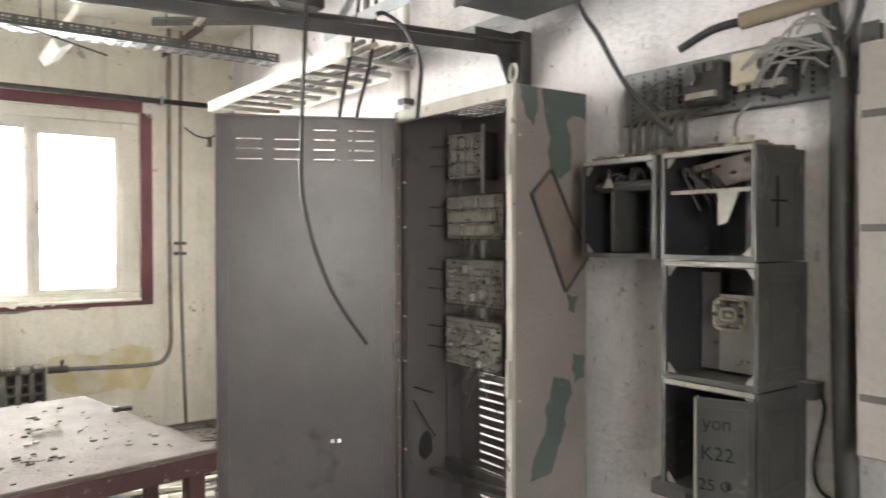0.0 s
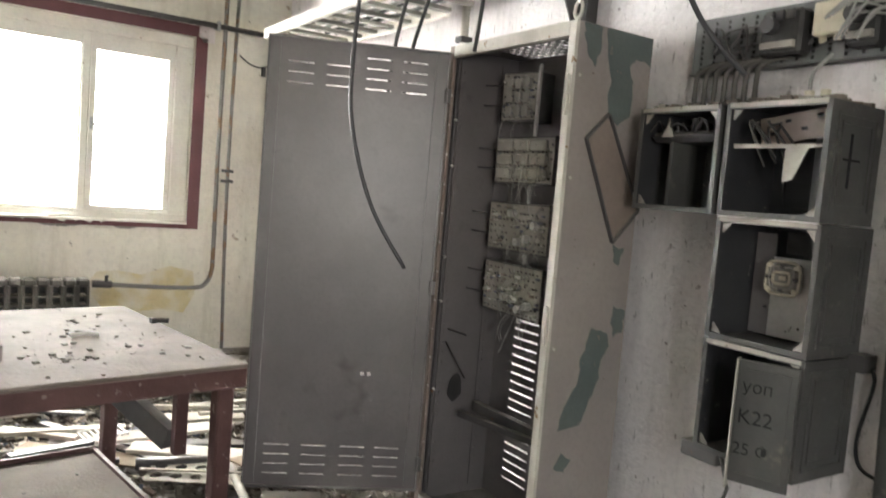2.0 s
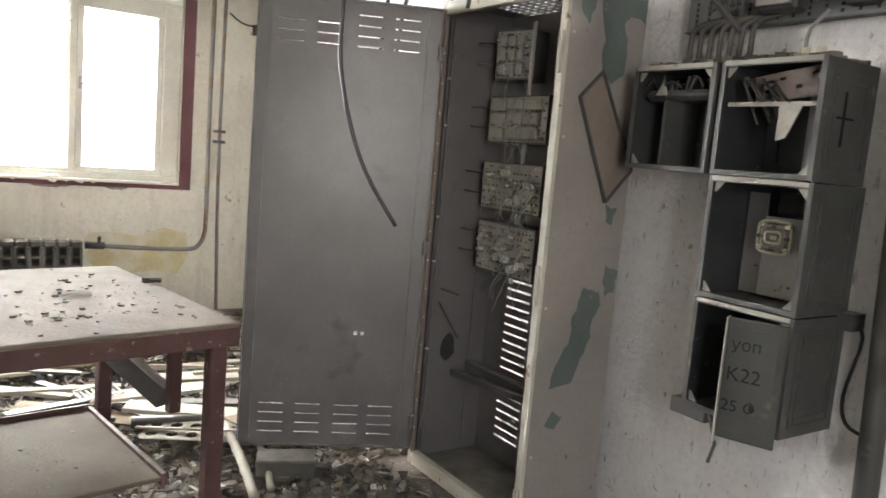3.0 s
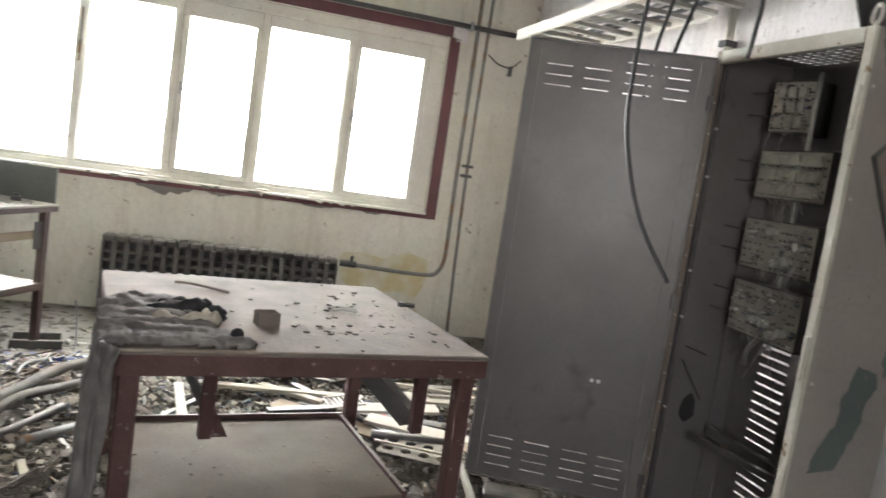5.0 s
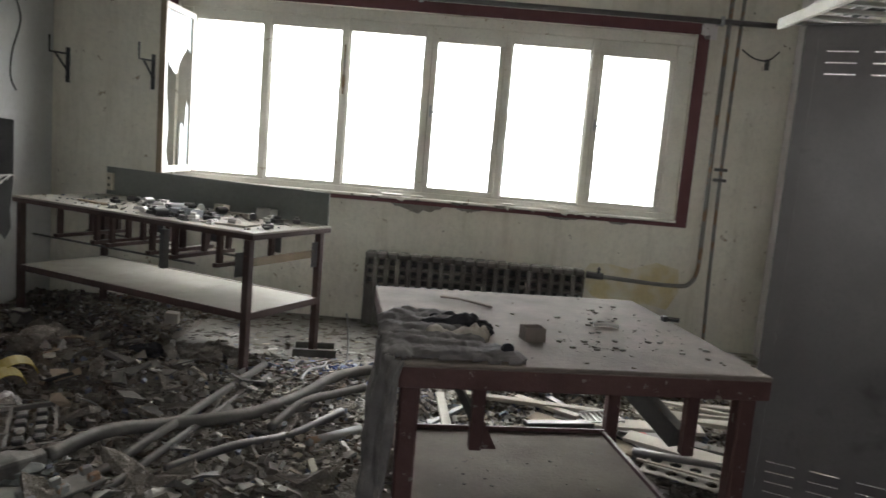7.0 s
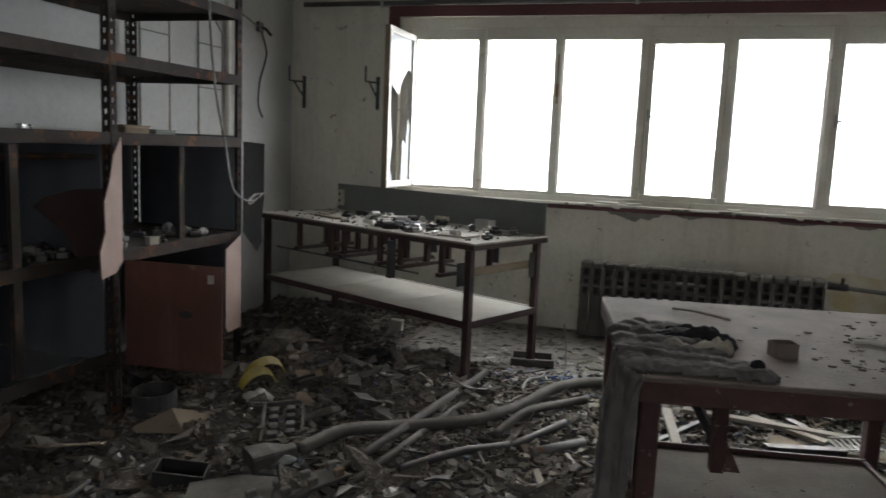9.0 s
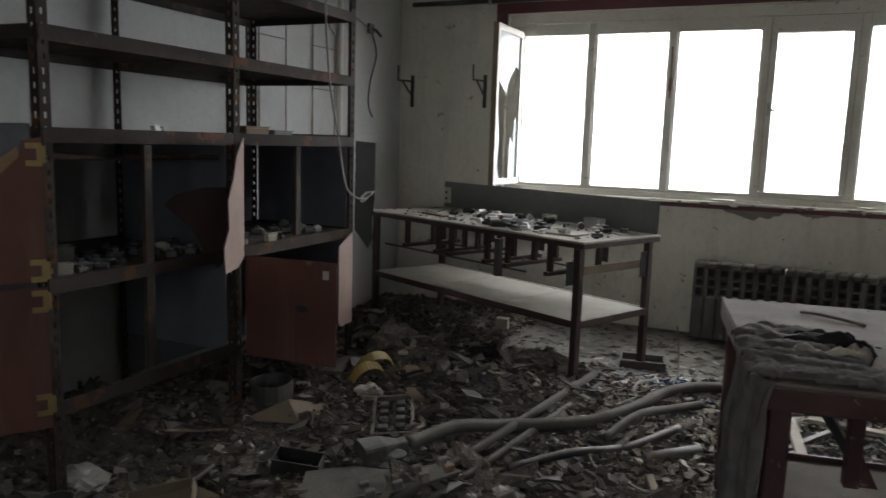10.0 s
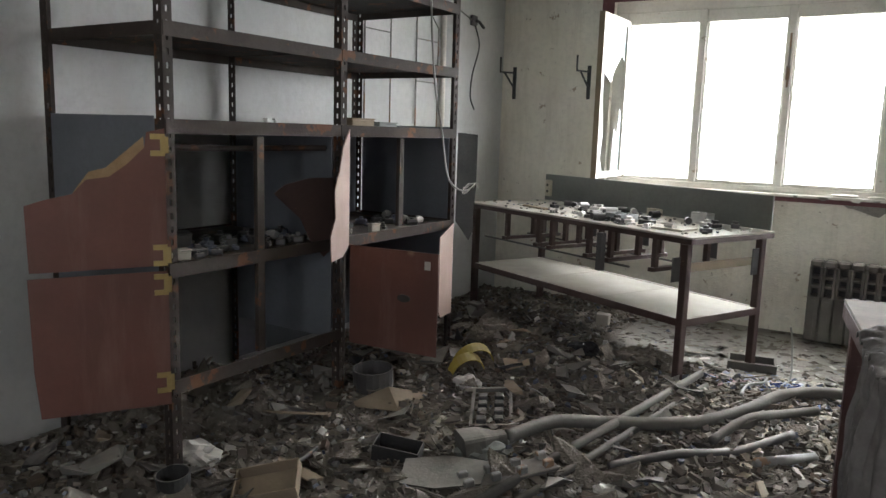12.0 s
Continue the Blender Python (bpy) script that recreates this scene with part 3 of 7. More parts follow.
def table():
    t = thing("work_table", TM, "square oxblood steel table with a dusty grey top and low shelf", "table")
    W, D, H = 0.573, 0.558, 0.82
    part("tabletop", cbox(-W, W, -D, D, H - 0.012, H, bevel=0.003), M_TOP, t, "dust covered grey table board")
    for q in ((-W, W, -D, -D + 0.045), (-W, W, D - 0.045, D), (-W, -W + 0.045, -D + 0.0452, D - 0.0452), (W - 0.045, W, -D + 0.0452, D - 0.0452)):
        part("apron", cbox(*q, H - 0.075, H - 0.0125, bevel=0.003), M_RED, t)
    for x in (-W + 0.055, W - 0.055):
        for y in (-D + 0.05, D - 0.05):
            part("leg", cbox(x - 0.028, x + 0.028, y - 0.028, y + 0.028, 0, H - 0.0755, bevel=0.006), M_RED, t)
    part("low_shelf", cbox(-0.5, 0.345, -0.53, 0.17, 0.33, 0.345, bevel=0.003), M_LOW, t, "dusty lower shelf board")
    rim = bmesh.new()
    box(rim, -0.5, 0.36, 0.171, 0.182, 0.315, 0.36)
    box(rim, 0.346, 0.36, -0.53, 0.17, 0.315, 0.355)
    part("shelf_rim", rim, M_RED, t)
    for x, s in ((-0.24, 1), (0.53, -1)):
        part("hanger", cbox(x - 0.022, x + 0.022, -0.19, -0.15, 0.41, H - 0.0755, bevel=0.003), M_RED, t)
        if s > 0:
            part("gusset", poly_plate([(0, 0), (0.055, 0), (0, 0.11)], 0.006, Matrix.Translation((x + 0.022, -0.17, 0.41))), M_RED, t)
    br = bmesh.new()
    bar(br, (0.515, -0.13, 0.455), (0.3, 0.47, 0.715), 0.045, 0.085)
    part("brace", br, M_STEEL, t, "dark diagonal steel brace")
    br = bmesh.new()
    bar(br, (-0.24, -0.13, 0.5), (-0.36, 0.3, 0.71), 0.012, 0.045)
    part("brace", br, M_STEEL, t, "dark diagonal steel brace")
    return t


table()


def cloth():
    t = thing("old_cloth", TM, "crumpled dirty grey cloth draped over the table edge", "cloth")
    W, D, H = 0.573, 0.558, 0.82

    def ridge(x, y, k):
        return (1 - abs(noise.noise((x * k, y * k * 1.6, 1.7)))) ** 3

    # the part that hangs down the table's left side, in deep upright folds
    n1, n2 = 46, 130
    bm = bmesh.new()
    rows = []
    for i in range(n1):
        s = i / (n1 - 1) * 0.79
        row = []
        for j in range(n2):
            u = j / (n2 - 1)
            fold = math.sin(u * 24 + 2.2 * noise.noise((s * 1.5, u * 3, 0)))
            y = -D - 0.04 + u * (0.4 - 0.14 * s) + 0.02 * noise.noise((s * 4, u * 4, 6))
            wrap = max(0.0, 0.2 - u) / 0.2 * (0.05 + 0.02 * noise.noise((s * 5, 2, 8)))
            out = 0.02 + 0.035 * min(s * 1.6, 1.0) * (1 - 0.5 * u) + 0.02 * fold * min(s * 6, 1) + 0.014 * noise.noise((s * 8, u * 16, 3)) + 0.006 * (1 - 2 * abs(math.sin(u * 34 + 2.4 * noise.noise((s * 2.5, u * 5, 9))))) + 0.004 * noise.noise((s * 12, u * 40, 3))
            row.append(bm.verts.new((-W - out + wrap, y - 0.2 * wrap, max(H + 0.012 - s, 0.015))))
        rows.append(row)
    for a, b in zip(rows, rows[1:]):
        for k in range(n2 - 1):
            bm.faces.new((a[k], a[k + 1], b[k + 1], b[k]))
    ob = part("drape", bm, M_CLOTH, t, smooth=True)
    mod = ob.modifiers.new("thick", "SOLIDIFY")
    mod.thickness, mod.offset = 0.005, 1.0

    # the folded garment on the table top: long creased folds lying side by side
    def folds(name, x0, x1, y0, y1, ridges, mat, label, seed, nx=110, ny=90):
        bm = bmesh.new()
        grid = {}
        for i in range(nx + 1):
            for j in range(ny + 1):
                x, y = x0 + (x1 - x0) * i / nx, y0 + (y1 - y0) * j / ny
                wx, wy = x + 0.016 * noise.noise((x * 9, y * 9, seed)), y + 0.012 * noise.noise((x * 11, y * 11, seed + 5))
                z = 0.0
                for (ax, ay, bx, by, w, hh) in ridges:
                    dx, dy = bx - ax, by - ay
                    u = min(max(((wx - ax) * dx + (wy - ay) * dy) / (dx * dx + dy * dy), 0.0), 1.0)
                    d = math.hypot(wx - ax - u * dx, wy - ay - u * dy) / w
                    if d < 1:
                        z = max(z, 0.56 * hh * (1 - d ** 2.5) * (0.75 + 0.5 * noise.noise((u * 3 + ax * 9, ay * 9, seed))))
                if z > 0.0006:
                    z += min(1.0, z / 0.012) * (0.007 * (1 - 2 * abs(noise.noise((x * 26, y * 60, seed)))) + 0.003 * noise.noise((x * 90, y * 120, seed)))
                    grid[i, j] = bm.verts.new((x, y, H + 0.001 + max(z, 0.001)))
        for (i, j), v in grid.items():
            q = [(i, j), (i + 1, j), (i + 1, j + 1), (i, j + 1)]
            if all(k in grid for k in q):
                bm.faces.new([grid[k] for k in q])
        ob = part(name, bm, mat, t, label, smooth=True)
        mod = ob.modifiers.new("thick", "SOLIDIFY")
        mod.thickness, mod.offset = 0.004, -1.0
        return ob

    folds("garment", -W - 0.03, -0.1, -D - 0.03, 0.14,
          [(-0.57, -0.46, -0.24, -0.47, 0.065, 0.04), (-0.58, -0.38, -0.26, -0.41, 0.045, 0.052), (-0.56, -0.31, -0.32, -0.33, 0.05, 0.06), (-0.57, -0.22, -0.38, -0.24, 0.05, 0.07),
           (-0.56, -0.12, -0.34, -0.14, 0.055, 0.075), (-0.52, -0.03, -0.36, -0.02, 0.05, 0.06), (-0.55, -0.5, -0.55, -0.05, 0.05, 0.055), (-0.4, -0.5, -0.22, -0.52, 0.035, 0.03), (-0.47, 0.04, -0.38, 0.05, 0.035, 0.04)],
          M_CLOTH, "folded grey sleeves of an old garment", 2.0)
    folds("lining", -0.46, -0.2, -0.36, -0.14, [(-0.43, -0.27, -0.28, -0.29, 0.03, 0.075), (-0.33, -0.25, -0.27, -0.27, 0.03, 0.085)], M_PALE, "pale dirty lining of the cloth", 4.0, 60, 50)
    folds("rag", -0.5, -0.18, -0.26, 0.08, [(-0.45, -0.17, -0.28, -0.14, 0.035, 0.09), (-0.4, -0.1, -0.27, -0.09, 0.03, 0.085), (-0.3, -0.13, -0.23, -0.2, 0.022, 0.06), (-0.29, -0.08, -0.22, -0.12, 0.02, 0.05)], M_DARKCLOTH, "crumpled black rag", 9.0, 70, 70)
    part("button", tube([(-0.235, -0.47, H + 0.026), (-0.232, -0.485, H + 0.03)], 0.018, 12), M_DARKCLOTH, t)


cloth()


def table_clutter():
    jar = thing("small_box", TMC @ pose(-0.125, -0.27, 0.8, 0, 0, 8), "small dusty clear plastic box on the red table", "box")
    b = gridplate(0.07, 0.045, 0.003, [])
    box(b, 0, 0.07, 0.055, 0.058, 0, 0.045)
    box(b, 0, 0.003, 0.003, 0.055, 0, 0.045)
    box(b, 0.067, 0.07, 0.003, 0.055, 0, 0.045)
    box(b, 0, 0.07, 0.003, 0.055, 0, 0.004)
    part("body", b, M_TOP, jar)
    st = part("dry_twig", tube([(-0.32, 0.36, 0.808), (-0.25, 0.31, 0.812), (-0.14, 0.22, 0.806)], 0.0055, 6, smooth_steps=3), M_COVER)
    st.matrix_world = TMC
    setup(st, "thin brown stick lying on the dusty table", "stick")
    sp = part("white_bone", tube([(0.2, 0.0, 0.808), (0.25, -0.005, 0.812), (0.29, -0.02, 0.807)], 0.008, 6, smooth_steps=3), M_WHITE)
    sp.matrix_world = TMC
    setup(sp, "short white plastic piece on the dusty table", "plastic piece")
    cl = bmesh.new()
    tube([(0.55, 0.16, 0.81), (0.595, 0.13, 0.812)], 0.01, 6, cl)
    box(cl, 0.535, 0.555, 0.145, 0.17, 0.8005, 0.82)
    k = part("black_clamp", cl, M_DARK)
    k.matrix_world = TMC
    setup(k, "small black clamp at the table edge", "clamp")
    b = bmesh.new()
    for i in range(150):
        x, y = rng.gauss(0.3, 0.16), rng.gauss(-0.05, 0.22)
        if i > 90:
            x, y = rng.uniform(-0.2, 0.55), rng.uniform(-0.5, 0.54)
        if 110 < i:
            x, y = rng.gauss(0.1, 0.06), rng.gauss(-0.3, 0.05)
        if abs(x) > 0.56 or abs(y) > 0.54:
            continue
        s = 0.0018 + 0.009 * rng.random() ** 3
        box(b, -s, s, -s * 0.7, s * 0.7, 0, s * 0.6, Matrix.Translation((x, y, 0.8003)) @ Matrix.Rotation(rng.uniform(0, 3), 4, "Z"))
    g = part("table_crumbs", b, M_RUB)
    g.matrix_world = TMC
    setup(g, "dark crumbs of plaster and rust on the table", "crumbs", kind="stuff")


table_clutter()
# ---- switch cabinet ----
CX0, CX1, CY0, CY1, CZ0, CZ1 = 1.77, 2.14, 2.02, 2.80, 0.03, 2.03


def cabinet():
    t = thing("switch_cabinet", Matrix.Translation((0, 0, 0)), "tall grey steel switch cabinet, gutted, with its door wide open", "cabinet")
    s = part("side_panel", cbox(CX0 + 0.012, CX1, CY0, CY0 + 0.003, CZ0, CZ1, bevel=0.001), M_SIDE, t, "beige side panel peeling to green underpaint")
    for z in (0.35, 0.9, 1.5, 1.85):
        part("rivet", tube([(CX0 + 0.03, CY0 - 0.003, z), (CX0 + 0.03, CY0, z)], 0.006, 6), M_EDGE, s)
    def bare_patch(outline):
        pts = []
        for (xa, za), (xb, zb) in zip(outline, outline[1:] + outline[:1]):
            for k in range(4):
                u = k / 4
                x, z = xa + (xb - xa) * u, za + (zb - za) * u
                pts.append((min(max(x + 0.012 * noise.noise((x * 40, z * 40, 3)), CX0 + 0.014), CX1 - 0.001), min(z + 0.014 * noise.noise((x * 40, z * 40, 8)), CZ1 - 0.002)))
        part("bare_patch", poly_plate(pts, 0.0008, Matrix.Translation((0, CY0 - 0.001, 0))), M_UNDER, s, "green underpaint where the beige has peeled")

    bare_patch([(1.8, 2.03), (1.885, 2.03), (1.884, 1.94), (1.86, 1.895), (1.835, 1.92), (1.815, 1.97)])
    bare_patch([(1.91, 2.03), (2.14, 2.03), (2.14, 1.93), (2.06, 1.945), (2.035, 1.91), (2.055, 1.85), (2.06, 1.75), (2.0, 1.7), (1.955, 1.73), (1.935, 1.79), (1.955, 1.85), (1.92, 1.93)])
    bare_patch([(1.85, 0.6), (1.957, 0.615), (1.995, 0.7), (2.03, 0.78), (2.03, 0.85), (2.07, 0.9), (2.05, 0.95), (1.973, 0.97), (1.95, 0.89), (1.93, 0.86), (1.935, 0.77), (1.91, 0.745), (1.87, 0.68)])
    bare_patch([(2.07, 1.05), (2.13, 1.03), (2.128, 0.95), (2.085, 0.93), (2.065, 0.99)])
    bare_patch([(1.85, 0.46), (1.9, 0.44), (1.925, 0.49), (1.88, 0.51)])
    bare_patch([(2.04, 1.27), (2.09, 1.26), (2.08, 1.2), (2.05, 1.21)])
    part("side_panel", cbox(CX0 + 0.012, CX1, CY1 - 0.003, CY1, CZ0, CZ1), M_GREY, t)
    # back with a column of slits, top with a grille
    w, h = CY1 - CY0 - 0.008, CZ1 - CZ0 - 0.008
    holes = [(0.47, 0.635, round(0.12 + k * 0.04, 4), round(0.131 + k * 0.04, 4)) for k in range(19)]
    part("back_panel", gridplate(w, h, 0.003, holes, Matrix.Translation((CX1 - 0.004, CY0 + 0.004, CZ0 + 0.004)) @ Matrix.Rotation(radians(90), 4, "Z")), M_GREY, t)
    holes = [(0.03 + i * 0.034, 0.03 + i * 0.034 + 0.02, 0.12 + k * 0.05, 0.12 + k * 0.05 + 0.036) for i in range(10) for k in range(11)]
    part("top_grille", gridplate(CX1 - CX0 - 0.02, CY1 - CY0 - 0.01, 0.003, holes, Matrix.Translation((CX0 + 0.014, CY0 + 0.005, CZ1 - 0.001)) @ Matrix.Rotation(radians(-90), 4, "X")), M_GREY, t)
    # front frame
    part("jamb", cbox(CX0 - 0.004, CX0 + 0.012, CY0 - 0.001, CY0 + 0.034, CZ0, CZ1, bevel=0.002), M_EDGE, t, "worn cream painted front edge")
    jamb = part("jamb", cbox(CX0 - 0.004, CX0 + 0.012, CY1 - 0.03, CY1, CZ0, CZ1, bevel=0.002), M_COVER, t, "rust-brown hinge jamb")
    # White studs stand for light that shines through the hinge side's holes.
    for z in (1.725, 1.53, 1.14, 0.945, 0.555):
        part("screw", tube([(CX0 + 0.034, CY1 - 0.034, z), (CX0 + 0.034, CY1 - 0.02, z)], 0.0055, 6), M_WHITE, jamb, "white dot for light passing through a hole")
    part("head_rail", cbox(CX0 - 0.004, CX0 + 0.02, CY0 + 0.035, CY1 - 0.031, CZ1 - 0.05, CZ1, bevel=0.002), M_EDGE, t, "worn cream painted front edge")
    part("bottom_rail", cbox(CX0 - 0.004, CX0 + 0.03, CY0 + 0.035, CY1 - 0.031, CZ0, CZ0 + 0.06, bevel=0.002), M_EDGE, t, "worn cream painted front edge")
    part("floor_plate", cbox(CX0 + 0.031, CX1 - 0.006, CY0 + 0.005, CY1 - 0.005, CZ0 + 0.01, CZ0 + 0.02), M_STEEL, t, "rusty cabinet floor plate")
    for z in (1.78, 0.98, 0.16):
        k = cbox(CX0 - 0.016, CX0 - 0.0045, CY0 + 0.006, CY0 + 0.024, z - 0.07, z + 0.07, bevel=0.002)
        part("lock_strip", k, M_EDGE, t)
    # far inner uprights with punched holes
    for x in (CX0 + 0.05, CX0 + 0.27):
        hs = [(0.012, 0.02, 0.08 + k * 0.045, 0.092 + k * 0.045) for k in range(40)]
        part("punched_strip", gridplate(0.032, 1.9, 0.003, hs, Matrix.Translation((x, CY1 - 0.016, CZ0 + 0.06))), M_GREY, t)
    part("roll_edge", tube([(CX0 + 0.035, CY1 - 0.014, CZ0 + 0.06), (CX0 + 0.035, CY1 - 0.014, CZ1 - 0.05)], 0.008, 6), M_STEEL, t)
    # mounting racks with gutted circuit blocks
    for n, (z0, hh, y0, y1, tilt) in enumerate(((1.74, 0.19, 2.48, 2.66, 14), (1.48, 0.18, 2.3, 2.67, 0), (1.2, 0.19, 2.28, 2.68, -2), (0.94, 0.2, 2.27, 2.68, -4))):
        ww = y1 - y0
        hs = []
        for i in range(int(ww / 0.028)):
            for k in range(int(hh / 0.028)):
                if rng.random() < 0.8:
                    a, b = 0.008 + i * 0.028 + rng.choice((0, 0.006)), 0.008 + k * 0.028
                    hs.append((round(a, 4), round(a + 0.013, 4), round(b, 4), round(b + 0.008, 4)))
        rm = Matrix.Translation((1.96, y1, z0)) @ Matrix.Rotation(radians(-90 + tilt), 4, "Z")
        r = part("circuit_rack", gridplate(ww, hh, 0.003, hs, rm), M_PLATE, t, "tarnished perforated circuit rack with torn wires")
        fr = bmesh.new()
        for q in ((0, ww, hh, hh + 0.006), (0, ww, -0.006, 0)):
            box(fr, q[0], q[1], 0.003, 0.11, q[2], q[3], rm)
        box(fr, 0, 0.004, 0.003, 0.11, 0, hh, rm)
        box(fr, ww - 0.004, ww, 0.003, 0.11, 0, hh, rm)
        part("rack_frame", fr, M_STEEL, r)
        # Added dark sheet: gives the rack holes the black of a shaded inside.
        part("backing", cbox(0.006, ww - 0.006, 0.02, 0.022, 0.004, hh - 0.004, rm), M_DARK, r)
        if n < 2:
            for i in range(3):
                for k in range(3):
                    a = 0.03 + i * (ww - 0.05) / 3
                    part("relay", box(bmesh.new(), a, a + (ww - 0.05) / 3 - 0.012, -0.022, -0.001, 0.012 + k * 0.057, 0.055 + k * 0.057, rm, 0.003), M_PLATE, r)
        else:
            for i in range(4):
                a = ww * (0.45 + 0.13 * i)
                z = rng.uniform(0.03, hh - 0.03)
                part("relay", tube([rm @ Vector((a, -0.001, z)), rm @ Vector((a, -0.03, z))], 0.016, 8), M_ALU, r)
        wires = bmesh.new()
        for i in range(16 if n else 8):
            a = ww * rng.uniform(0.5, 0.95)
            z = rng.uniform(0, hh)
            p0 = rm @ Vector((a, -0.005, z))
            p2 = rm @ Vector((a + rng.uniform(-0.08, 0.06), -0.02 - rng.random() * 0.03, z - rng.uniform(0.05, 0.2)))
            mid = (p0 + p2) / 2 + Vector((-rng.uniform(0.01, 0.05), rng.uniform(-0.03, 0.03), rng.uniform(-0.03, 0.03)))
            tube([p0, mid, p2], 0.0013, 4, wires, smooth_steps=4)
        tagged(part("wire_tuft", wires, M_WIRE, r, "torn thin wires"), kind="stuff")
        comp = bmesh.new()
        for i in range(60):
            a, z, q = rng.uniform(0.01, ww - 0.01), rng.uniform(0.01, hh - 0.01), rng.uniform(0.003, 0.009)
            box(comp, a - q, a + q, -rng.uniform(0.006, 0.022), -0.0005, z - q * 0.6, z + q * 0.6, rm)
        tagged(part("solder_lug_strip", comp, M_BITS, r, "small torn solder lugs"), kind="stuff")
        for k in range(2):
            z = z0 + hh * (0.3 + 0.45 * k)
            part("peg", tube([(1.955, y1 + 0.005, z), (1.93, y1 + 0.09, z + 0.004)], 0.003, 5), M_STEEL, r)
    part("upright", cbox(1.99, 2.0, 2.46, 2.475, 0.9, 1.96), M_ALU, t)
    lb = bmesh.new()
    bar(lb, (1.9, 2.7, 0.46), (2.0, 2.12, 0.46), 0.025, 0.025)
    bar(lb, (2.02, 2.75, 0.47), (2.02, 2.08, 0.47), 0.03, 0.04)
    part("cross_rail", lb, M_STEEL, t, "rusty dark cross rail")
    part("bolt", tube([(1.86, 2.78, 0.82), (1.86, 2.64, 0.82)], 0.004, 5), M_STEEL, t)
    part("bent_strip", tube([(1.86, 2.79, 0.76), (1.9, 2.68, 0.62)], 0.004, 5), M_STEEL, t)
    soot = poly_plate([(0.036 * (1 + 0.35 * noise.noise((k * 0.7, 3.3, 1.2))) * math.cos(k * math.pi / 7), 0.062 * (1 + 0.35 * noise.noise((k * 0.7, 1.4, 5.1))) * math.sin(k * math.pi / 7)) for k in range(14)], 0.002, Matrix.Translation((1.93, CY1 - 0.007, 0.55)))
    part("soot_patch", soot, M_DARK, t, "black burn mark")
    lug = bmesh.new()
    tube([(1.84, 2.1, CZ1), (1.84, 2.1, CZ1 + 0.03)], 0.01, 6, lug)
    ring = [(1.84 + 0.028 * math.cos(a) * 0.3, 2.1 + 0.028 * math.cos(a), CZ1 + 0.058 + 0.03 * math.sin(a)) for a in [k * math.pi / 8 for k in range(17)]]
    tube(ring, 0.007, 6, lug)
    part("lifting_eye", lug, M_EDGE, t)
    # door
    L, z0, z1 = 0.75, 0.1, 2.0
    dm = upright((CX0 - 0.006, CY1 - 0.008), (1.087, 3.11))
    holes = []
    for grp, zb in ((0, 0.055), (1, 1.715)):
        for c in (0.19, 0.39, 0.61, 0.82):
            for k in range(4):
                z = zb + k * 0.042
                if (c in (0.61, 0.82)) and grp == 1 and k == 3:
                    continue
                holes.append((round(L * c - 0.052, 4), round(L * c + 0.052, 4), round(z, 4), round(z + 0.005, 4)))
    for a in (0.243, 0.272):
        holes.append((a - 0.008, a + 0.008, 0.5, 0.516))
    d = part("door", gridplate(L, z1 - z0, 0.002, holes, dm @ Matrix.Translation((0, 0, z0))), M_GREY, t, "grey cabinet door seen from inside, with louvre slits")
    for q in holes[:-2]:
        part("louvre", cbox(q[0], q[1], -0.012, -0.002, q[2] - 0.004 + z0, q[2] - 0.002 + z0, dm), M_GREY, d)
    rim = bmesh.new()
    for q in ((0, L, z0, z0 + 0.004), (0, L, z1 - 0.004, z1), (0, 0.004, z0 + 0.004, z1 - 0.004), (L - 0.004, L, z0 + 0.004, z1 - 0.004)):
        box(rim, q[0], q[1], 0.002, 0.024, q[2], q[3], dm)
    for x in (0.045, L - 0.05):
        box(rim, x, x + 0.012, 0.002, 0.012, z0 + 0.02, z1 - 0.02, dm)
    part("door_rim", rim, M_GREY, d)
    for z in (0.22, 1.0, 1.82):
        part("hinge", cbox(-0.012, 0.012, 0.003, 0.02, z - 0.03, z + 0.03, dm), M_STEEL, d)
    # More white dots painted for light coming through along the hinge.
    for z in [0.2 + 0.125 * k for k in range(14)]:
        part("screw", cbox(-0.018, -0.012, 0.01, 0.018, z - 0.004, z + 0.004, dm), M_WHITE, d)
    return t


cabinet()

# loose frame leaning on the cabinet side
PO = [(2.02, 1.283), (2.135, 1.405), (1.945, 1.735), (1.848, 1.64)]
t = thing("cover_plate", Matrix.Translation((0, 2.013, 0)), "loose beige cover plate with a raised rim beside the boxes", "cover plate")
part("sheet", poly_plate(PO, 0.004), M_COVER, t)
for i in range(4):
    (xa, za), (xb, zb) = PO[i], PO[(i + 1) % 4]
    part("rim", bar(bmesh.new(), (xa, -0.004, za), (xb, -0.004, zb), 0.014, 0.007), M_STEEL, t)


# ---- fuse boxes on the east wall ----
BXF = 1.99


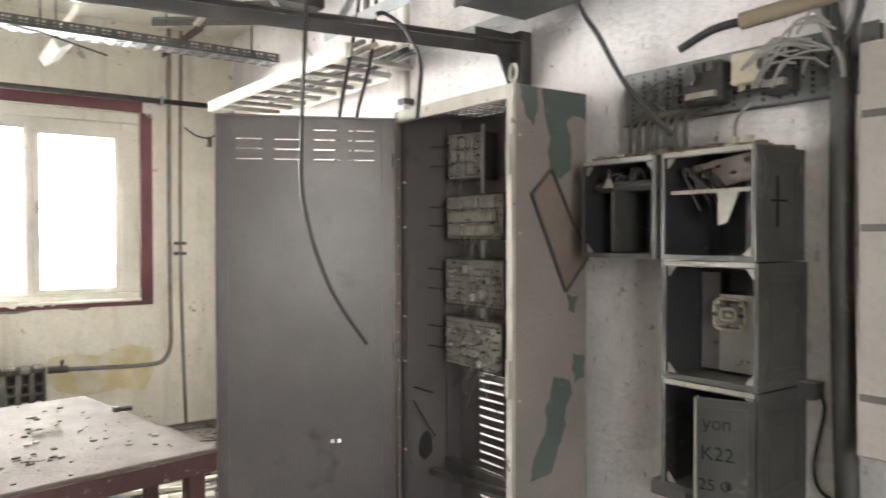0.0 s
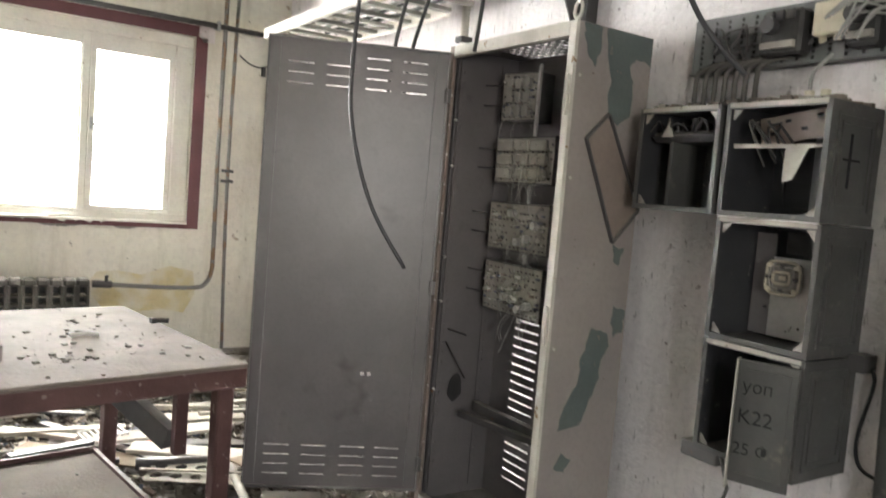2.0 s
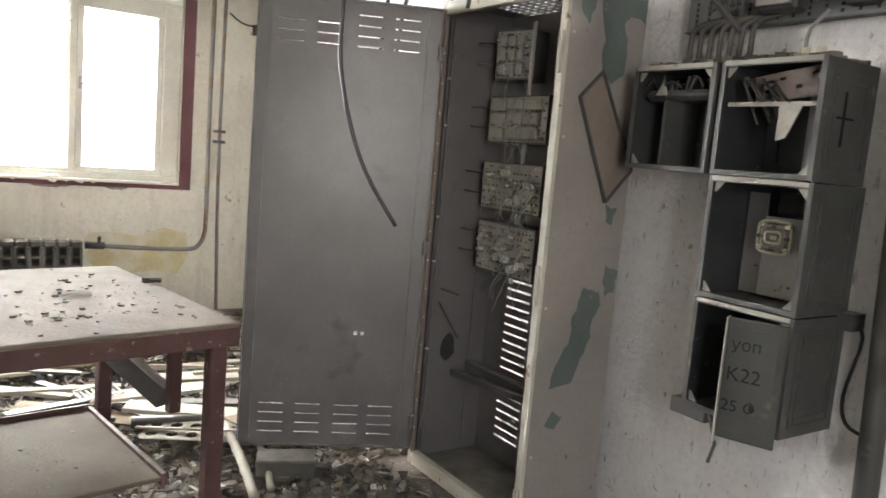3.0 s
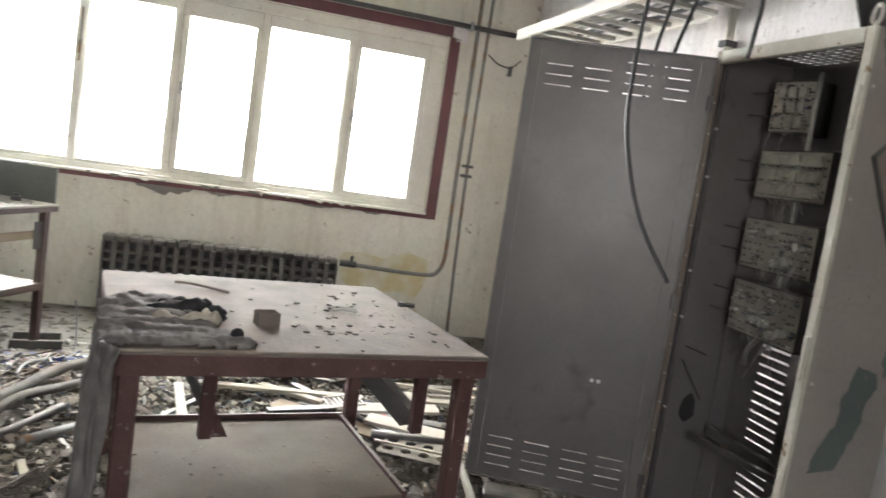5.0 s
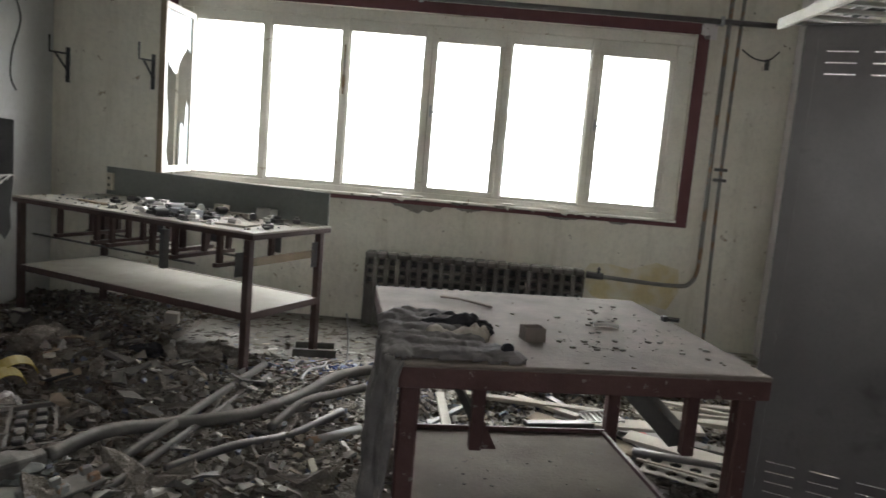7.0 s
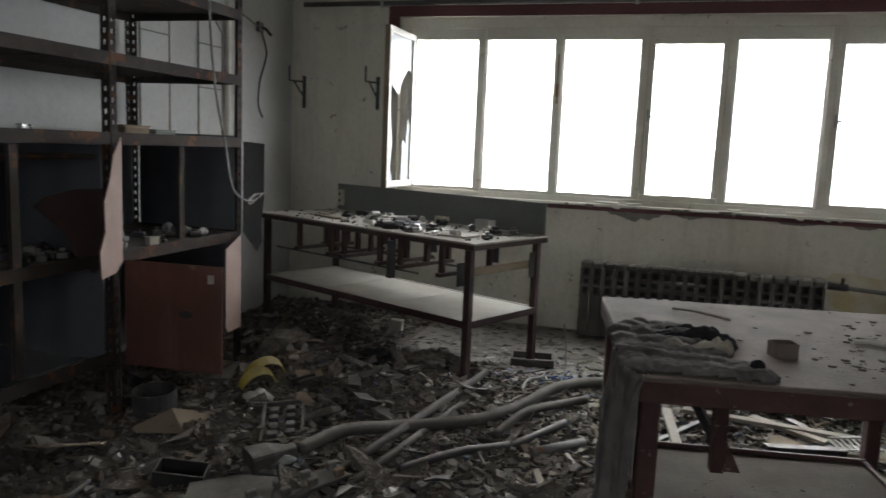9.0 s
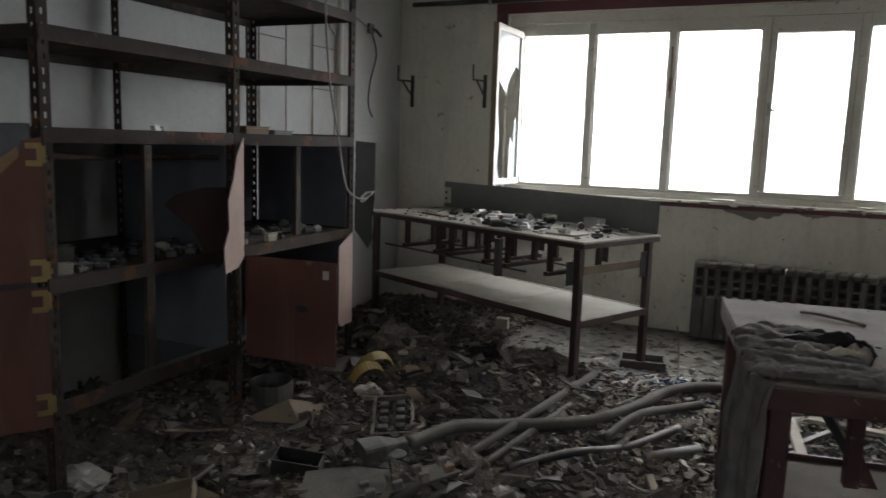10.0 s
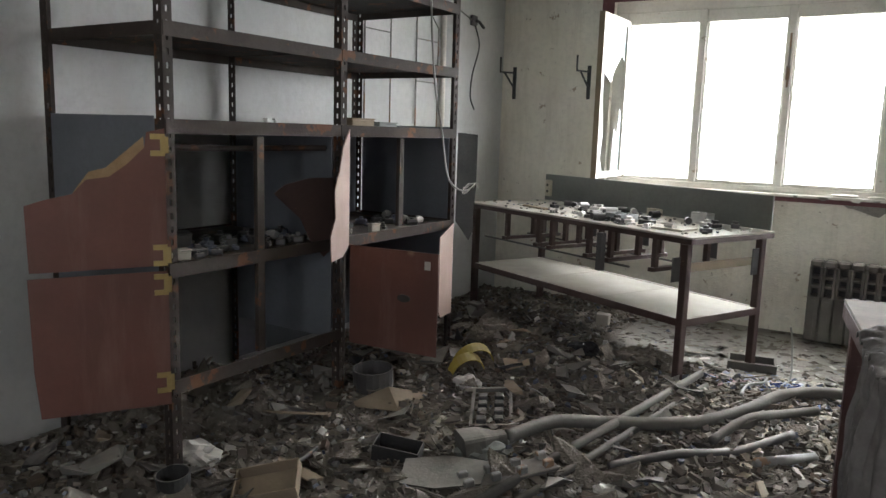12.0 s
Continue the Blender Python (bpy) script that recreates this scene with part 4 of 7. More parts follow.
def fuse_box(y0, y1, z0, z1, label, extra=""):
    """An open-fronted steel box: front plane at BXF, back on the wall; y0 is its far side."""
    t = thing("fuse_box", Matrix.Translation((BXF, y1, z0)), label, "fuse box", "fuse boxes on the wall")
    w, h, dp = y0 - y1, z1 - z0, XE - BXF - 0.02
    g = 0.003
    # Back, top and far side take the colour with the inner shade painted in.
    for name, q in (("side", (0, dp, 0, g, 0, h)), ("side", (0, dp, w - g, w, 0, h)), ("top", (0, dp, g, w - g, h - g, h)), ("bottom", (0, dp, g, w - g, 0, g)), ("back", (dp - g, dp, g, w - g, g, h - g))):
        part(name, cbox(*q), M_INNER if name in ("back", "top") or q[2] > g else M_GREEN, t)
    # pressed ridge on the near side
    for i in (0, 1):
        k = 0.03 + i * 0.022
        r = bmesh.new()
        for q in ((k, dp - k, k, k + 0.008), (k, dp - k, h - k - 0.008, h - k), (k, k + 0.008, k + 0.008, h - k - 0.008), (dp - k - 0.008, dp - k, k + 0.008, h - k - 0.008)):
            box(r, q[0], q[1], -0.004, 0, q[2], q[3])
        part("pressed_ridge", r, M_GREEN, t)
    # front flange and white corner gussets
    fl = bmesh.new()
    for q in ((0, w, 0, 0.016), (0, w, h - 0.016, h), (0, 0.016, 0.016, h - 0.016), (w - 0.016, w, 0.016, h - 0.016)):
        box(fl, -0.003, 0.0, q[0], q[1], q[2], q[3])
    part("flange", fl, M_GREEN, t)
    part("top_rail", cbox(-0.006, -0.0032, 0.012, w - 0.012, h - 0.012, h + 0.002), M_PLATE, t, "pale dirty rail along the box top")
    rm = Matrix.Translation((0.006, w, 0)) @ Matrix.Rotation(radians(-90), 4, "Z")
    for (a, b, sx, sz) in ((0.017, h - 0.017, 1, -1), (w - 0.017, h - 0.017, -1, -1), (w - 0.017, 0.017, -1, 1), (0.017, 0.017, 1, 1)):
        if rng.random() < 0.75:
            part("corner_gusset", poly_plate([(a, b), (a + 0.032 * sx, b), (a + 0.006 * sx, b + 0.03 * sz), (a, b + 0.03 * sz)], 0.003, rm), M_PLATE, t, "pale punched corner plate")
    # pressed frame on the back
    bk = bmesh.new()
    k = 0.04
    for q in ((k, w - k, k, k + 0.01), (k, w - k, h - k - 0.01, h - k), (k, k + 0.01, k + 0.01, h - k - 0.01), (w - k - 0.01, w - k, k + 0.01, h - k - 0.01)):
        box(bk, dp - 0.009, dp - g, q[0], q[1], q[2], q[3])
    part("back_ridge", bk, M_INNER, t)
    # rails and inner clutter
    part("rail", cbox(dp - 0.05, dp - 0.03, w * 0.42, w * 0.5, 0.01, h - 0.01), M_ZINC if extra == "dark" else M_GREEN, t)
    return t, rm, w, h, dp


b1 = fuse_box(1.90, 1.575, 1.415, 1.75, "dark green steel fuse box with torn wiring inside")
part("cable_nest", cbox(0.02, 0.2, 0.02, b1[2] - 0.02, b1[3] * 0.68, b1[3] * 0.78, bevel=0.02), M_DARK, b1[0], "dusty tangle of cables")
part("divider", cbox(0.03, 0.2, b1[2] * 0.62, b1[2] * 0.66, 0.02, b1[3] * 0.68), M_GREEN, b1[0])
ww = bmesh.new()
for i in range(26):
    a = Vector((rng.uniform(0.03, 0.2), rng.uniform(0.03, 0.28), b1[3] * 0.76))
    b = a + Vector((rng.uniform(-0.08, 0.04), rng.uniform(-0.1, 0.1), rng.uniform(-0.03, 0.05)))
    tube([a, (a + b) / 2 + Vector((0, 0, 0.04)), b], 0.004, 5, ww, smooth_steps=3)
tagged(part("torn_wire_tuft", ww, M_DARK, b1[0]), kind="stuff")
part("tag", poly_plate([(0.0, 0), (0.05, 0.0), (0.03, 0.05), (0.02, 0.03)], 0.002, b1[1] @ Matrix.Translation((0.1, -0.01, 0.24))), M_PLATE, b1[0])

b2 = fuse_box(1.555, 1.225, 1.415, 1.75, "dark green steel fuse box with a tarnished mounting plate", "dark")
hs = [(0.03 + 0.05 * i, 0.05 + 0.05 * i, 0.03 + 0.03 * (i % 2), 0.04 + 0.03 * (i % 2)) for i in range(4)]
part("mounting_plate", gridplate(0.24, 0.085, 0.003, hs, b2[1] @ Matrix.Translation((0.06, 0.09, 0.215)) @ Matrix.Rotation(radians(-8), 4, "Y")), M_COVER, b2[0], "tarnished punched mounting plate")
part("rail", cbox(0.02, 0.035, 0.02, b2[2] - 0.02, 0.205, 0.217), M_PLATE, b2[0])
part("bracket", poly_plate([(0, 0), (0.07, 0), (0.03, -0.09), (0.0, -0.1)], 0.004, b2[1] @ Matrix.Translation((0.2, 0.0, 0.205))), M_PLATE, b2[0])
ww = bmesh.new()
for i in range(14):
    a = Vector((rng.uniform(0.03, 0.15), rng.uniform(0.2, 0.3), b2[3] * 0.85))
    b = a + Vector((rng.uniform(-0.04, 0.04), rng.uniform(-0.08, 0.05), rng.uniform(-0.15, -0.05)))
    tube([a, (a + b) / 2 + Vector((-0.02, 0.02, 0.03)), b], 0.004, 5, ww, smooth_steps=3)
tagged(part("torn_wire_tuft", ww, M_DARK, b2[0]), kind="stuff")
ink = cbox(0.1, 0.106, -0.0055, -0.0008, 0.1, 0.25)
box(ink, 0.07, 0.15, -0.0055, -0.0012, 0.175, 0.181)
part("cross_mark", ink, M_INK, b2[0], "dark scratched cross mark")

b3 = fuse_box(1.55, 1.215, 1.04, 1.41, "dark green steel fuse box with an aluminium plate and relay")
part("aluminium_plate", cbox(0.19, 0.195, 0.01, 0.255, 0.012, 0.26), M_ALU, b3[0], "scuffed bright aluminium plate")
part("grey_plate", cbox(0.196, 0.2, 0.256, 0.325, 0.012, 0.33), M_GREY, b3[0], "grey enamelled back plate with screw holes")
part("grey_plate", cbox(0.19, 0.2, 0.02, 0.22, 0.27, 0.34, bevel=0.004), M_DARK, b3[0])
for yy, zz in ((0.06, 0.06), (0.12, 0.09), (0.15, 0.05), (0.24, 0.2), (0.27, 0.1), (0.1, 0.13)):
    part("screw", tube([(0.196, yy, zz), (0.186, yy, zz)], 0.004, 6), M_DARK, b3[0])
rl = bmesh.new()
box(rl, 0.15, 0.189, 0.15, 0.23, 0.155, 0.245, bevel=0.008)
rel = part("relay", rl, M_PLATE, b3[0], "round ivory relay base in a square frame")
for k in range(3):
    flat = lambda v: math.copysign(abs(v) ** 0.45, v)
    ring = [(0.143 - 0.004 * k, 0.19 + (0.055 - 0.014 * k) * flat(math.cos(a)), 0.2 + (0.05 - 0.016 * k) * flat(math.sin(a))) for a in [i * math.pi / 12 for i in range(25)]]
    part("coil", tube(ring, 0.0045, 6), M_PLATE if k == 1 else M_IVORY, rel)

for k in range(9):
    yy, zz = 0.145 + 0.045 * (k % 3), 0.165 + 0.035 * (k // 3)
    part("terminal", cbox(0.135, 0.15, yy - 0.009, yy + 0.009, zz - 0.006, zz + 0.006, bevel=0.002), M_STEEL if k % 2 else M_IVORY, rel)

b4 = fuse_box(1.55, 1.215, 0.69, 1.035, "dark green steel fuse box with a stencilled half-open lid")
part("knob", tube([(0.2, 0.26, 0.2), (0.15, 0.26, 0.2)], 0.012, 8), M_ALU, b4[0])
# its lid, hinged on the near edge and swung a little open
lm = Matrix.Translation((-0.01, 0.005, 0)) @ Matrix.Rotation(radians(22), 4, "Z")
lb = cbox(-0.008, 0.0, 0, 0.16, -0.03, 0.325, lm, bevel=0.003)
lid = part("lid", lb, M_GREEN, b4[0], "dark lid with stencilled black writing")
e = cbox(-0.02, 0.02, 0.161, 0.165, -0.05, 0.325, lm)
part("lid_edge", e, M_EDGE, lid)
r = bmesh.new()
for q in ((0.02, 0.14, -0.01, 0.0), (0.02, 0.03, 0.0, 0.29), (0.02, 0.14, 0.29, 0.3)):
    box(r, -0.012, -0.008, q[0], q[1], q[2], q[3], lm)
part("lid_ridge", r, M_GREEN, lid)


def writing(text, size, m, parent, mat):
    cu = bpy.data.curves.new("writing", "FONT")
    cu.body, cu.size, cu.extrude = text, size, 0.0004
    tmp = new("writing", cu)
    me = bpy.data.meshes.new_from_object(tmp)
    bpy.data.objects.remove(tmp)
    ob = new("writing", me)
    me.materials.append(mat)
    ob.parent = parent
    ob.matrix_local = m
    return ob


for text, z, y in (("\u0443\u043e\u043f", 0.235, 0.145), ("K22", 0.145, 0.15), ("25 \u0424", 0.055, 0.155)):
    writing(text, 0.058 if text == "K22" else 0.048, lm @ Matrix.Translation((-0.0105, y, z)) @ Matrix.Rotation(radians(-90), 4, "Z") @ Matrix.Rotation(radians(90), 4, "X"), lid, M_INK)

# grime lying on the boxes
gr = bmesh.new()
for i in range(520):
    y, x, q = rng.uniform(1.24, 1.88), rng.uniform(BXF + 0.005, XE - 0.04), rng.uniform(0.003, 0.018)
    box(gr, -q, q, -q * 0.7, q * 0.7, 0, q * rng.uniform(0.5, 1.2), Matrix.Translation((x, y, 1.7505)) @ Matrix.Rotation(rng.uniform(0, 3), 4, "Z"))
setup(part("box_grime", gr, M_RUB), "dark grime and crumbs on top of the fuse boxes", "grime", kind="stuff")
t = thing("wall_bracket", Matrix.Translation((2.02, 1.5, 0.64)), "dusty bent steel bracket below the fuse boxes", "bracket")
part("plate", cbox(0, 0.24, -0.02, 0.12, 0, 0.05, bevel=0.004), M_STEEL, t)
part("rod", tube([(0.0, -0.03, 0.05), (-0.02, -0.08, -0.04), (-0.03, -0.07, -0.1)], 0.006, 6), M_STEEL, t)

# perforated mounting panel and the parts on it
PX = XE - 0.05
pt = thing("mounting_panel", Matrix.Translation((PX, 1.9, 1.9)) @ Matrix.Rotation(radians(-90), 4, "Z"), "grey perforated steel mounting panel on the wall", "panel")
hs = []
for i in range(16):
    for k in range(9):
        hs.append((round(0.03 + i * 0.052, 4), round(0.042 + i * 0.052, 4), round(0.012 + k * 0.019, 4), round(0.024 + k * 0.019, 4)))
part("sheet", gridplate(0.9, 0.19, 0.003, hs), M_TRAY, pt, "punched grey steel sheet")
# Dark sheet that keeps the wall from showing in the holes.
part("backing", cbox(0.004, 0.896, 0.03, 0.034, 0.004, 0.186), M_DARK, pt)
part("edge", cbox(0, 0.9, -0.012, 0.03, -0.004, 0), M_STEEL, pt)
for x in (0.1, 0.8):
    part("spacer", cbox(x, x + 0.03, 0.004, 0.048, 0.05, 0.14), M_STEEL, pt)


def on_panel(name, label, cat, x, z):
    return thing(name, Matrix.Translation((PX, 1.9 - x, 1.9 + z)) @ Matrix.Rotation(radians(-90), 4, "Z"), label, cat)


jb = on_panel("junction_box", "square ivory plastic junction box on the panel", "junction box", 0.47, 0.07)
part("cover", cbox(0, 0.105, -0.05, -0.001, 0, 0.1, bevel=0.006), M_IVORY, jb)
part("screw", tube([(0.052, -0.053, 0.05), (0.052, -0.05, 0.05)], 0.005, 6), M_STEEL, jb)
for x in (0.025, 0.07):
    part("gland", tube([(x, -0.025, 0), (x, -0.025, -0.02)], 0.011, 8), M_IVORY, jb)
for x0, w in ((0.31, 0.14), (0.59, 0.09)):
    c = on_panel("contactor", "dark dusty contactor block on the panel", "contactor", x0, 0.02)
    part("body", cbox(0, w, -0.07, -0.001, 0, 0.14, bevel=0.01), M_DARK, c)
    for q in (0.25, 0.5, 0.75):
        part("pole", cbox(w * q - 0.012, w * q + 0.012, -0.082, -0.0702, 0.105, 0.135), M_STEEL, c)
    part("coil", tube([(w * 0.3, -0.1, 0.09), (w * 0.3, -0.07, 0.09)], 0.026, 10), M_STEEL, c)
    part("terminal", cbox(w * 0.1, w * 0.9, -0.085, -0.0702, 0.02, 0.04), M_PLATE, c)
cw = on_panel("control_wires", "tangle of grey control wires along the panel", "wires", 0.0, 0.0)
w_ = bmesh.new()
for i in range(22):
    x = rng.uniform(0.05, 0.85)
    pts = [(x, -0.012, 0.02 + rng.random() * 0.12)]
    for k in range(3):
        pts.append((pts[-1][0] + rng.uniform(-0.06, 0.09), -0.015 - rng.random() * 0.03, 0.02 + rng.random() * 0.13))
    tube(pts, 0.0035, 5, w_, smooth_steps=4)
tagged(part("wire_strand", w_, M_STEEL, cw), kind="stuff")

# bundle of conduits between panel and first box
cb = thing("conduit_bundle", Matrix.Translation((0, 0, 0)), "row of bent dusty conduits above the fuse boxes", "conduit")
for i in range(7):
    y = 1.86 - i * 0.04
    part("conduit", tube([(2.2, y, 1.74), (2.2, y, 1.86), (2.2, y - 0.01, 1.9), (2.2, y - 0.06, 1.92), (2.2, y - 0.12, 1.925)], 0.009, 7, smooth_steps=4), M_HOSE, cb, smooth=True)
gl = thing("cable_gland", Matrix.Translation((2.12, 1.38, 1.752)), "pair of pale cable glands on top of the box", "cable gland")
for y in (0, -0.05):
    part("gland", tube([(0, y, 0), (0, y, 0.045)], 0.014, 8), M_IVORY, gl)
part("tail", tube([(0, 0, 0.045), (0.01, 0.0, 0.1), (0.06, -0.02, 0.16)], 0.006, 6, smooth_steps=3), M_WIRE, gl)

# pipe stub above the panel, heavy cable bundle and conduit down the wall
ps = thing("cut_pipe", Matrix.Translation((0, 0, 0)), "brown pipe with a cut black cable stub by the wall", "pipe")
part("tube", tube([(2.2, 0.75, 2.2), (2.12, 1.36, 2.15)], 0.026, 10), M_CARD, ps, smooth=True)
part("cable_stub", tube([(2.12, 1.36, 2.15), (2.1, 1.45, 2.14), (2.09, 1.56, 2.1)], 0.014, 8, smooth_steps=3), M_RUBBER, ps, smooth=True)
wb = thing("cable_bundle", Matrix.Translation((0, 0, 0)), "thick bundle of dusty cables running down the wall", "cables")
part("conduit", tube([(2.17, 1.075, 1.93), (2.17, 1.075, 1.4), (2.17, 1.05, 0.6), (2.17, 1.04, 0.0)], 0.033, 12, smooth_steps=4), M_GREEN, wb, "dark green steel conduit", smooth=True)
for i in range(11):
    a = i * 2 * math.pi / 11
    o = Vector((0.02 * math.cos(a), 0.024 * math.sin(a), 0))
    pts = [Vector((2.2, 1.06 + 0.12 * math.sin(i * 2.1), 2.75)), Vector((2.17, 1.08 + 0.07 * math.sin(i * 1.3), 2.2)), Vector((2.17, 1.075, 1.98)) + o, Vector((2.17, 1.075, 1.9)) + o * 0.8]
    part("cable", tube(pts, 0.009, 6, smooth_steps=4), M_RUBBER if i % 3 else M_WIRE, wb, smooth=True)
loops = bmesh.new()
for i in range(16):
    p = Vector((2.14, 1.12 + rng.uniform(-0.05, 0.1), 2.02 + rng.uniform(-0.06, 0.1)))
    q = p + Vector((rng.uniform(-0.08, 0.02), rng.uniform(0.05, 0.2), rng.uniform(-0.1, 0.02)))
    tube([p, (p + q) / 2 + Vector((-0.03, 0, 0.03)), q], 0.0042, 6, loops, smooth_steps=4)
tagged(part("wire_end_tuft", loops, M_WIRE, wb, "loose grey wire ends"), kind="stuff")
lw = thing("bent_cable", Matrix.Translation((0, 0, 0)), "thin bent cable clipped to the wall beside the boxes", "cable")
part("strand", tube([(2.25, 1.2, 1.02), (2.25, 1.16, 0.98), (2.25, 1.19, 0.8), (2.25, 1.17, 0.72), (2.25, 1.1, 0.7)], 0.006, 6, smooth_steps=4), M_RUBBER, lw)
part("clip", cbox(2.2, 2.268, 1.17, 1.22, 1.0, 1.05), M_STEEL, lw)
pc = thing("wall_cabinet", Matrix.Translation((2.08, 0.65, 0.9)), "beige steel wall panel beside the cables", "panel")
part("sheet", cbox(0, 0.186, 0, 0.34, 0, 1.1, bevel=0.004), M_SIDE, pc)
for z in (0.15, 0.6, 0.9):
    part("band", cbox(-0.006, 0, 0.01, 0.33, z, z + 0.02), M_STEEL, pc)

# ---- workbench ----
BM = Matrix.Translation((-3.203, 5.138, 0)) @ Matrix.Rotation(radians(-24.7), 4, "Z")
BMC = BM @ Matrix.Translation((0, 0, -0.005))


def bench():
    t = thing("workbench", BM, "long brown steel workbench with a pale top and low shelf", "workbench")
    L, D, H = 2.093, 0.754, 0.865
    part("benchtop", cbox(0, L, 0, D, H - 0.012, H, bevel=0.003), M_SHELFBOARD, t, "dusty pale bench board")
    fr = bmesh.new()
    for q in ((0, L, 0, 0.03), (0, L, D - 0.03, D), (0, 0.03, 0.03, D - 0.03), (L - 0.03, L, 0.03, D - 0.03)):
        box(fr, *q, H - 0.042, H - 0.0125)
    part("top_frame", fr, M_BENCHMETAL, t)
    for x, sx in ((0.03, 1), (L - 0.075, -1)):
        for y, sy in ((0.03, 1), (D - 0.05, -1)):
            part("leg", cbox(x, x + 0.045, y - 0.02, y + 0.025, 0, H - 0.0425, bevel=0.004), M_BENCHMETAL, t)
    for x0, x1 in ((0.05, 0.74), (0.744, 1.4), (1.404, L - 0.05)):
        part("low_shelf", cbox(x0, x1, 0.04, D - 0.06, 0.382, 0.395, bevel=0.002), M_SHELFBOARD, t, "dusty pale lower shelf board")
    rail = bmesh.new()
    box(rail, 0.05, L - 0.05, 0.012, 0.039, 0.355, 0.397)
    box(rail, 0.05, L - 0.05, D - 0.059, D - 0.035, 0.355, 0.397)
    box(rail, L - 0.05, L - 0.03, 0.012, D - 0.035, 0.355, 0.397)
    part("shelf_frame", rail, M_BENCHMETAL, t)
    # end rail with plates
    part("end_rail", cbox(L - 0.06, L - 0.052, 0.02, D - 0.05, 0.66, 0.71), M_WOOD, t, "worn brown end rail")
    for y in (-0.02, D - 0.13):
        part("end_plate", cbox(L - 0.105, L - 0.1, y, y + 0.1, 0.6, 0.74) if y < 0 else cbox(L - 0.05, L - 0.045, y, y + 0.12, 0.6, 0.76), M_STEEL, t)
    # hanging drawer carriers
    for x0 in (0.35, 0.85, 1.4):
        for x in (x0, x0 + 0.36):
            for y in (0.09, 0.34, 0.56):
                part("drawer_hanger", cbox(x - 0.016, x + 0.016, y, y + 0.03, 0.6395, H - 0.0425), M_BENCHMETAL, t)
            part("drawer_runner", cbox(x - 0.02, x + 0.02, 0.07, 0.62, 0.615, 0.639), M_BENCHMETAL, t)
        part("plate", cbox(x0 + 0.34, x0 + 0.4, 0.62, 0.625, 0.66, 0.8), M_STEEL, t)
    for y in (0.12, 0.55):
        part("tie_rod", tube([(0.05, y, 0.6), (1.55, y, 0.605)], 0.008, 6), M_STEEL, t)
    part("front_plate", cbox(1.36, 1.4, 0.02, 0.06, 0.56, 0.8), M_STEEL, t)
    bd = part("splashboard", cbox(0.02, L - 0.02, D - 0.016, D - 0.002, H + 0.002, H + 0.21, bevel=0.002), M_BOARD, t, "grey green upright board along the bench back")
    return t


bench()
sk = thing("wall_socket", BM @ Matrix.Translation((0.05, 0.73, 0.9)), "old ivory double socket on the bench board", "socket")
part("plate", cbox(0, 0.06, -0.02, 0.008, 0, 0.13, bevel=0.004), M_IVORY, sk)
for z in (0.03, 0.08):
    part("hole", cbox(0.02, 0.04, -0.0235, -0.0205, z, z + 0.02), M_DARK, sk)

# clutter on the bench
CLUT = [("relay_part", M_DARK, "small dark relay part lying on the bench"), ("metal_part", M_ALU, "small bright metal part lying on the bench"), ("terminal_block", M_WHITE, "pale terminal block lying on the bench"), ("switch_part", M_STEEL, "dusty steel switch part lying on the bench")]
for i in range(58):
    nm, mat, lab = CLUT[rng.choice((0, 0, 0, 1, 2, 3, 3))]
    x, y = rng.uniform(0.75, 2.04), rng.uniform(0.06, 0.68)
    if i < 18:
        x, y = rng.gauss(1.35, 0.2), rng.uniform(0.05, 0.4)
    if 18 <= i < 32:
        x, y = rng.uniform(0.5, 1.1), rng.uniform(0.3, 0.69)
    x = min(x, 2.04)
    s = rng.uniform(0.012, 0.032)
    b = bmesh.new()
    k = rng.randrange(3)
    if k == 0:
        box(b, -s * 1.4, s * 1.4, -s, s, 0, s * 1.1, bevel=s * 0.15)
        box(b, -s * 0.6, s * 0.5, -s * 0.6, s * 0.6, s * 1.1, s * 1.7)
    elif k == 1:
        tube([(-s * 1.2, 0, s * 0.8), (s * 1.2, 0, s * 0.8)], s * 0.8, 10, b)
        tube([(s * 1.2, 0, s * 0.8), (s * 1.9, 0, s * 0.8)], s * 0.3, 6, b)
    else:
        box(b, -s * 1.6, s * 1.6, -s * 0.7, s * 0.7, 0, s * 0.35)
        for q in (-1, 0, 1):
            box(b, q * s - s * 0.25, q * s + s * 0.25, -s * 0.5, s * 0.5, s * 0.35, s * 1.0)
    ob = part(nm, b, mat)
    ob.matrix_world = BMC @ pose(x, y, 0.8703, 0, 0, rng.uniform(0, 180))
    setup(ob, lab, nm.replace("_", " "), "parts on the bench")
bx = [(1.18, 0.66, 0.1, 0.05, M_IVORY, "small cream card box on the bench"), (1.6, 0.6, 0.13, 0.07, M_ALU, "open bright metal frame on the bench"), (1.25, 0.18, 0.2, 0.045, M_ZINC, "shallow grey metal tray on the bench")]
for x, y, w, h, mat, lab in bx:
    b = bmesh.new()
    for q in ((0, w, 0, 0.004), (0, w, w * 0.5, w * 0.5 + 0.004), (0, 0.004, 0.004, w * 0.5), (w - 0.004, w, 0.004, w * 0.5)):
        box(b, q[0], q[1], q[2], q[3], 0, h)
    box(b, 0.004, w - 0.004, 0.004, w * 0.5, 0.0, 0.004)
    ob = part("open_box", b, mat)
    ob.matrix_world = BMC @ pose(x, y, 0.8703, 0, 0, rng.uniform(-15, 15))
    setup(ob, lab, "box", "boxes on the bench")
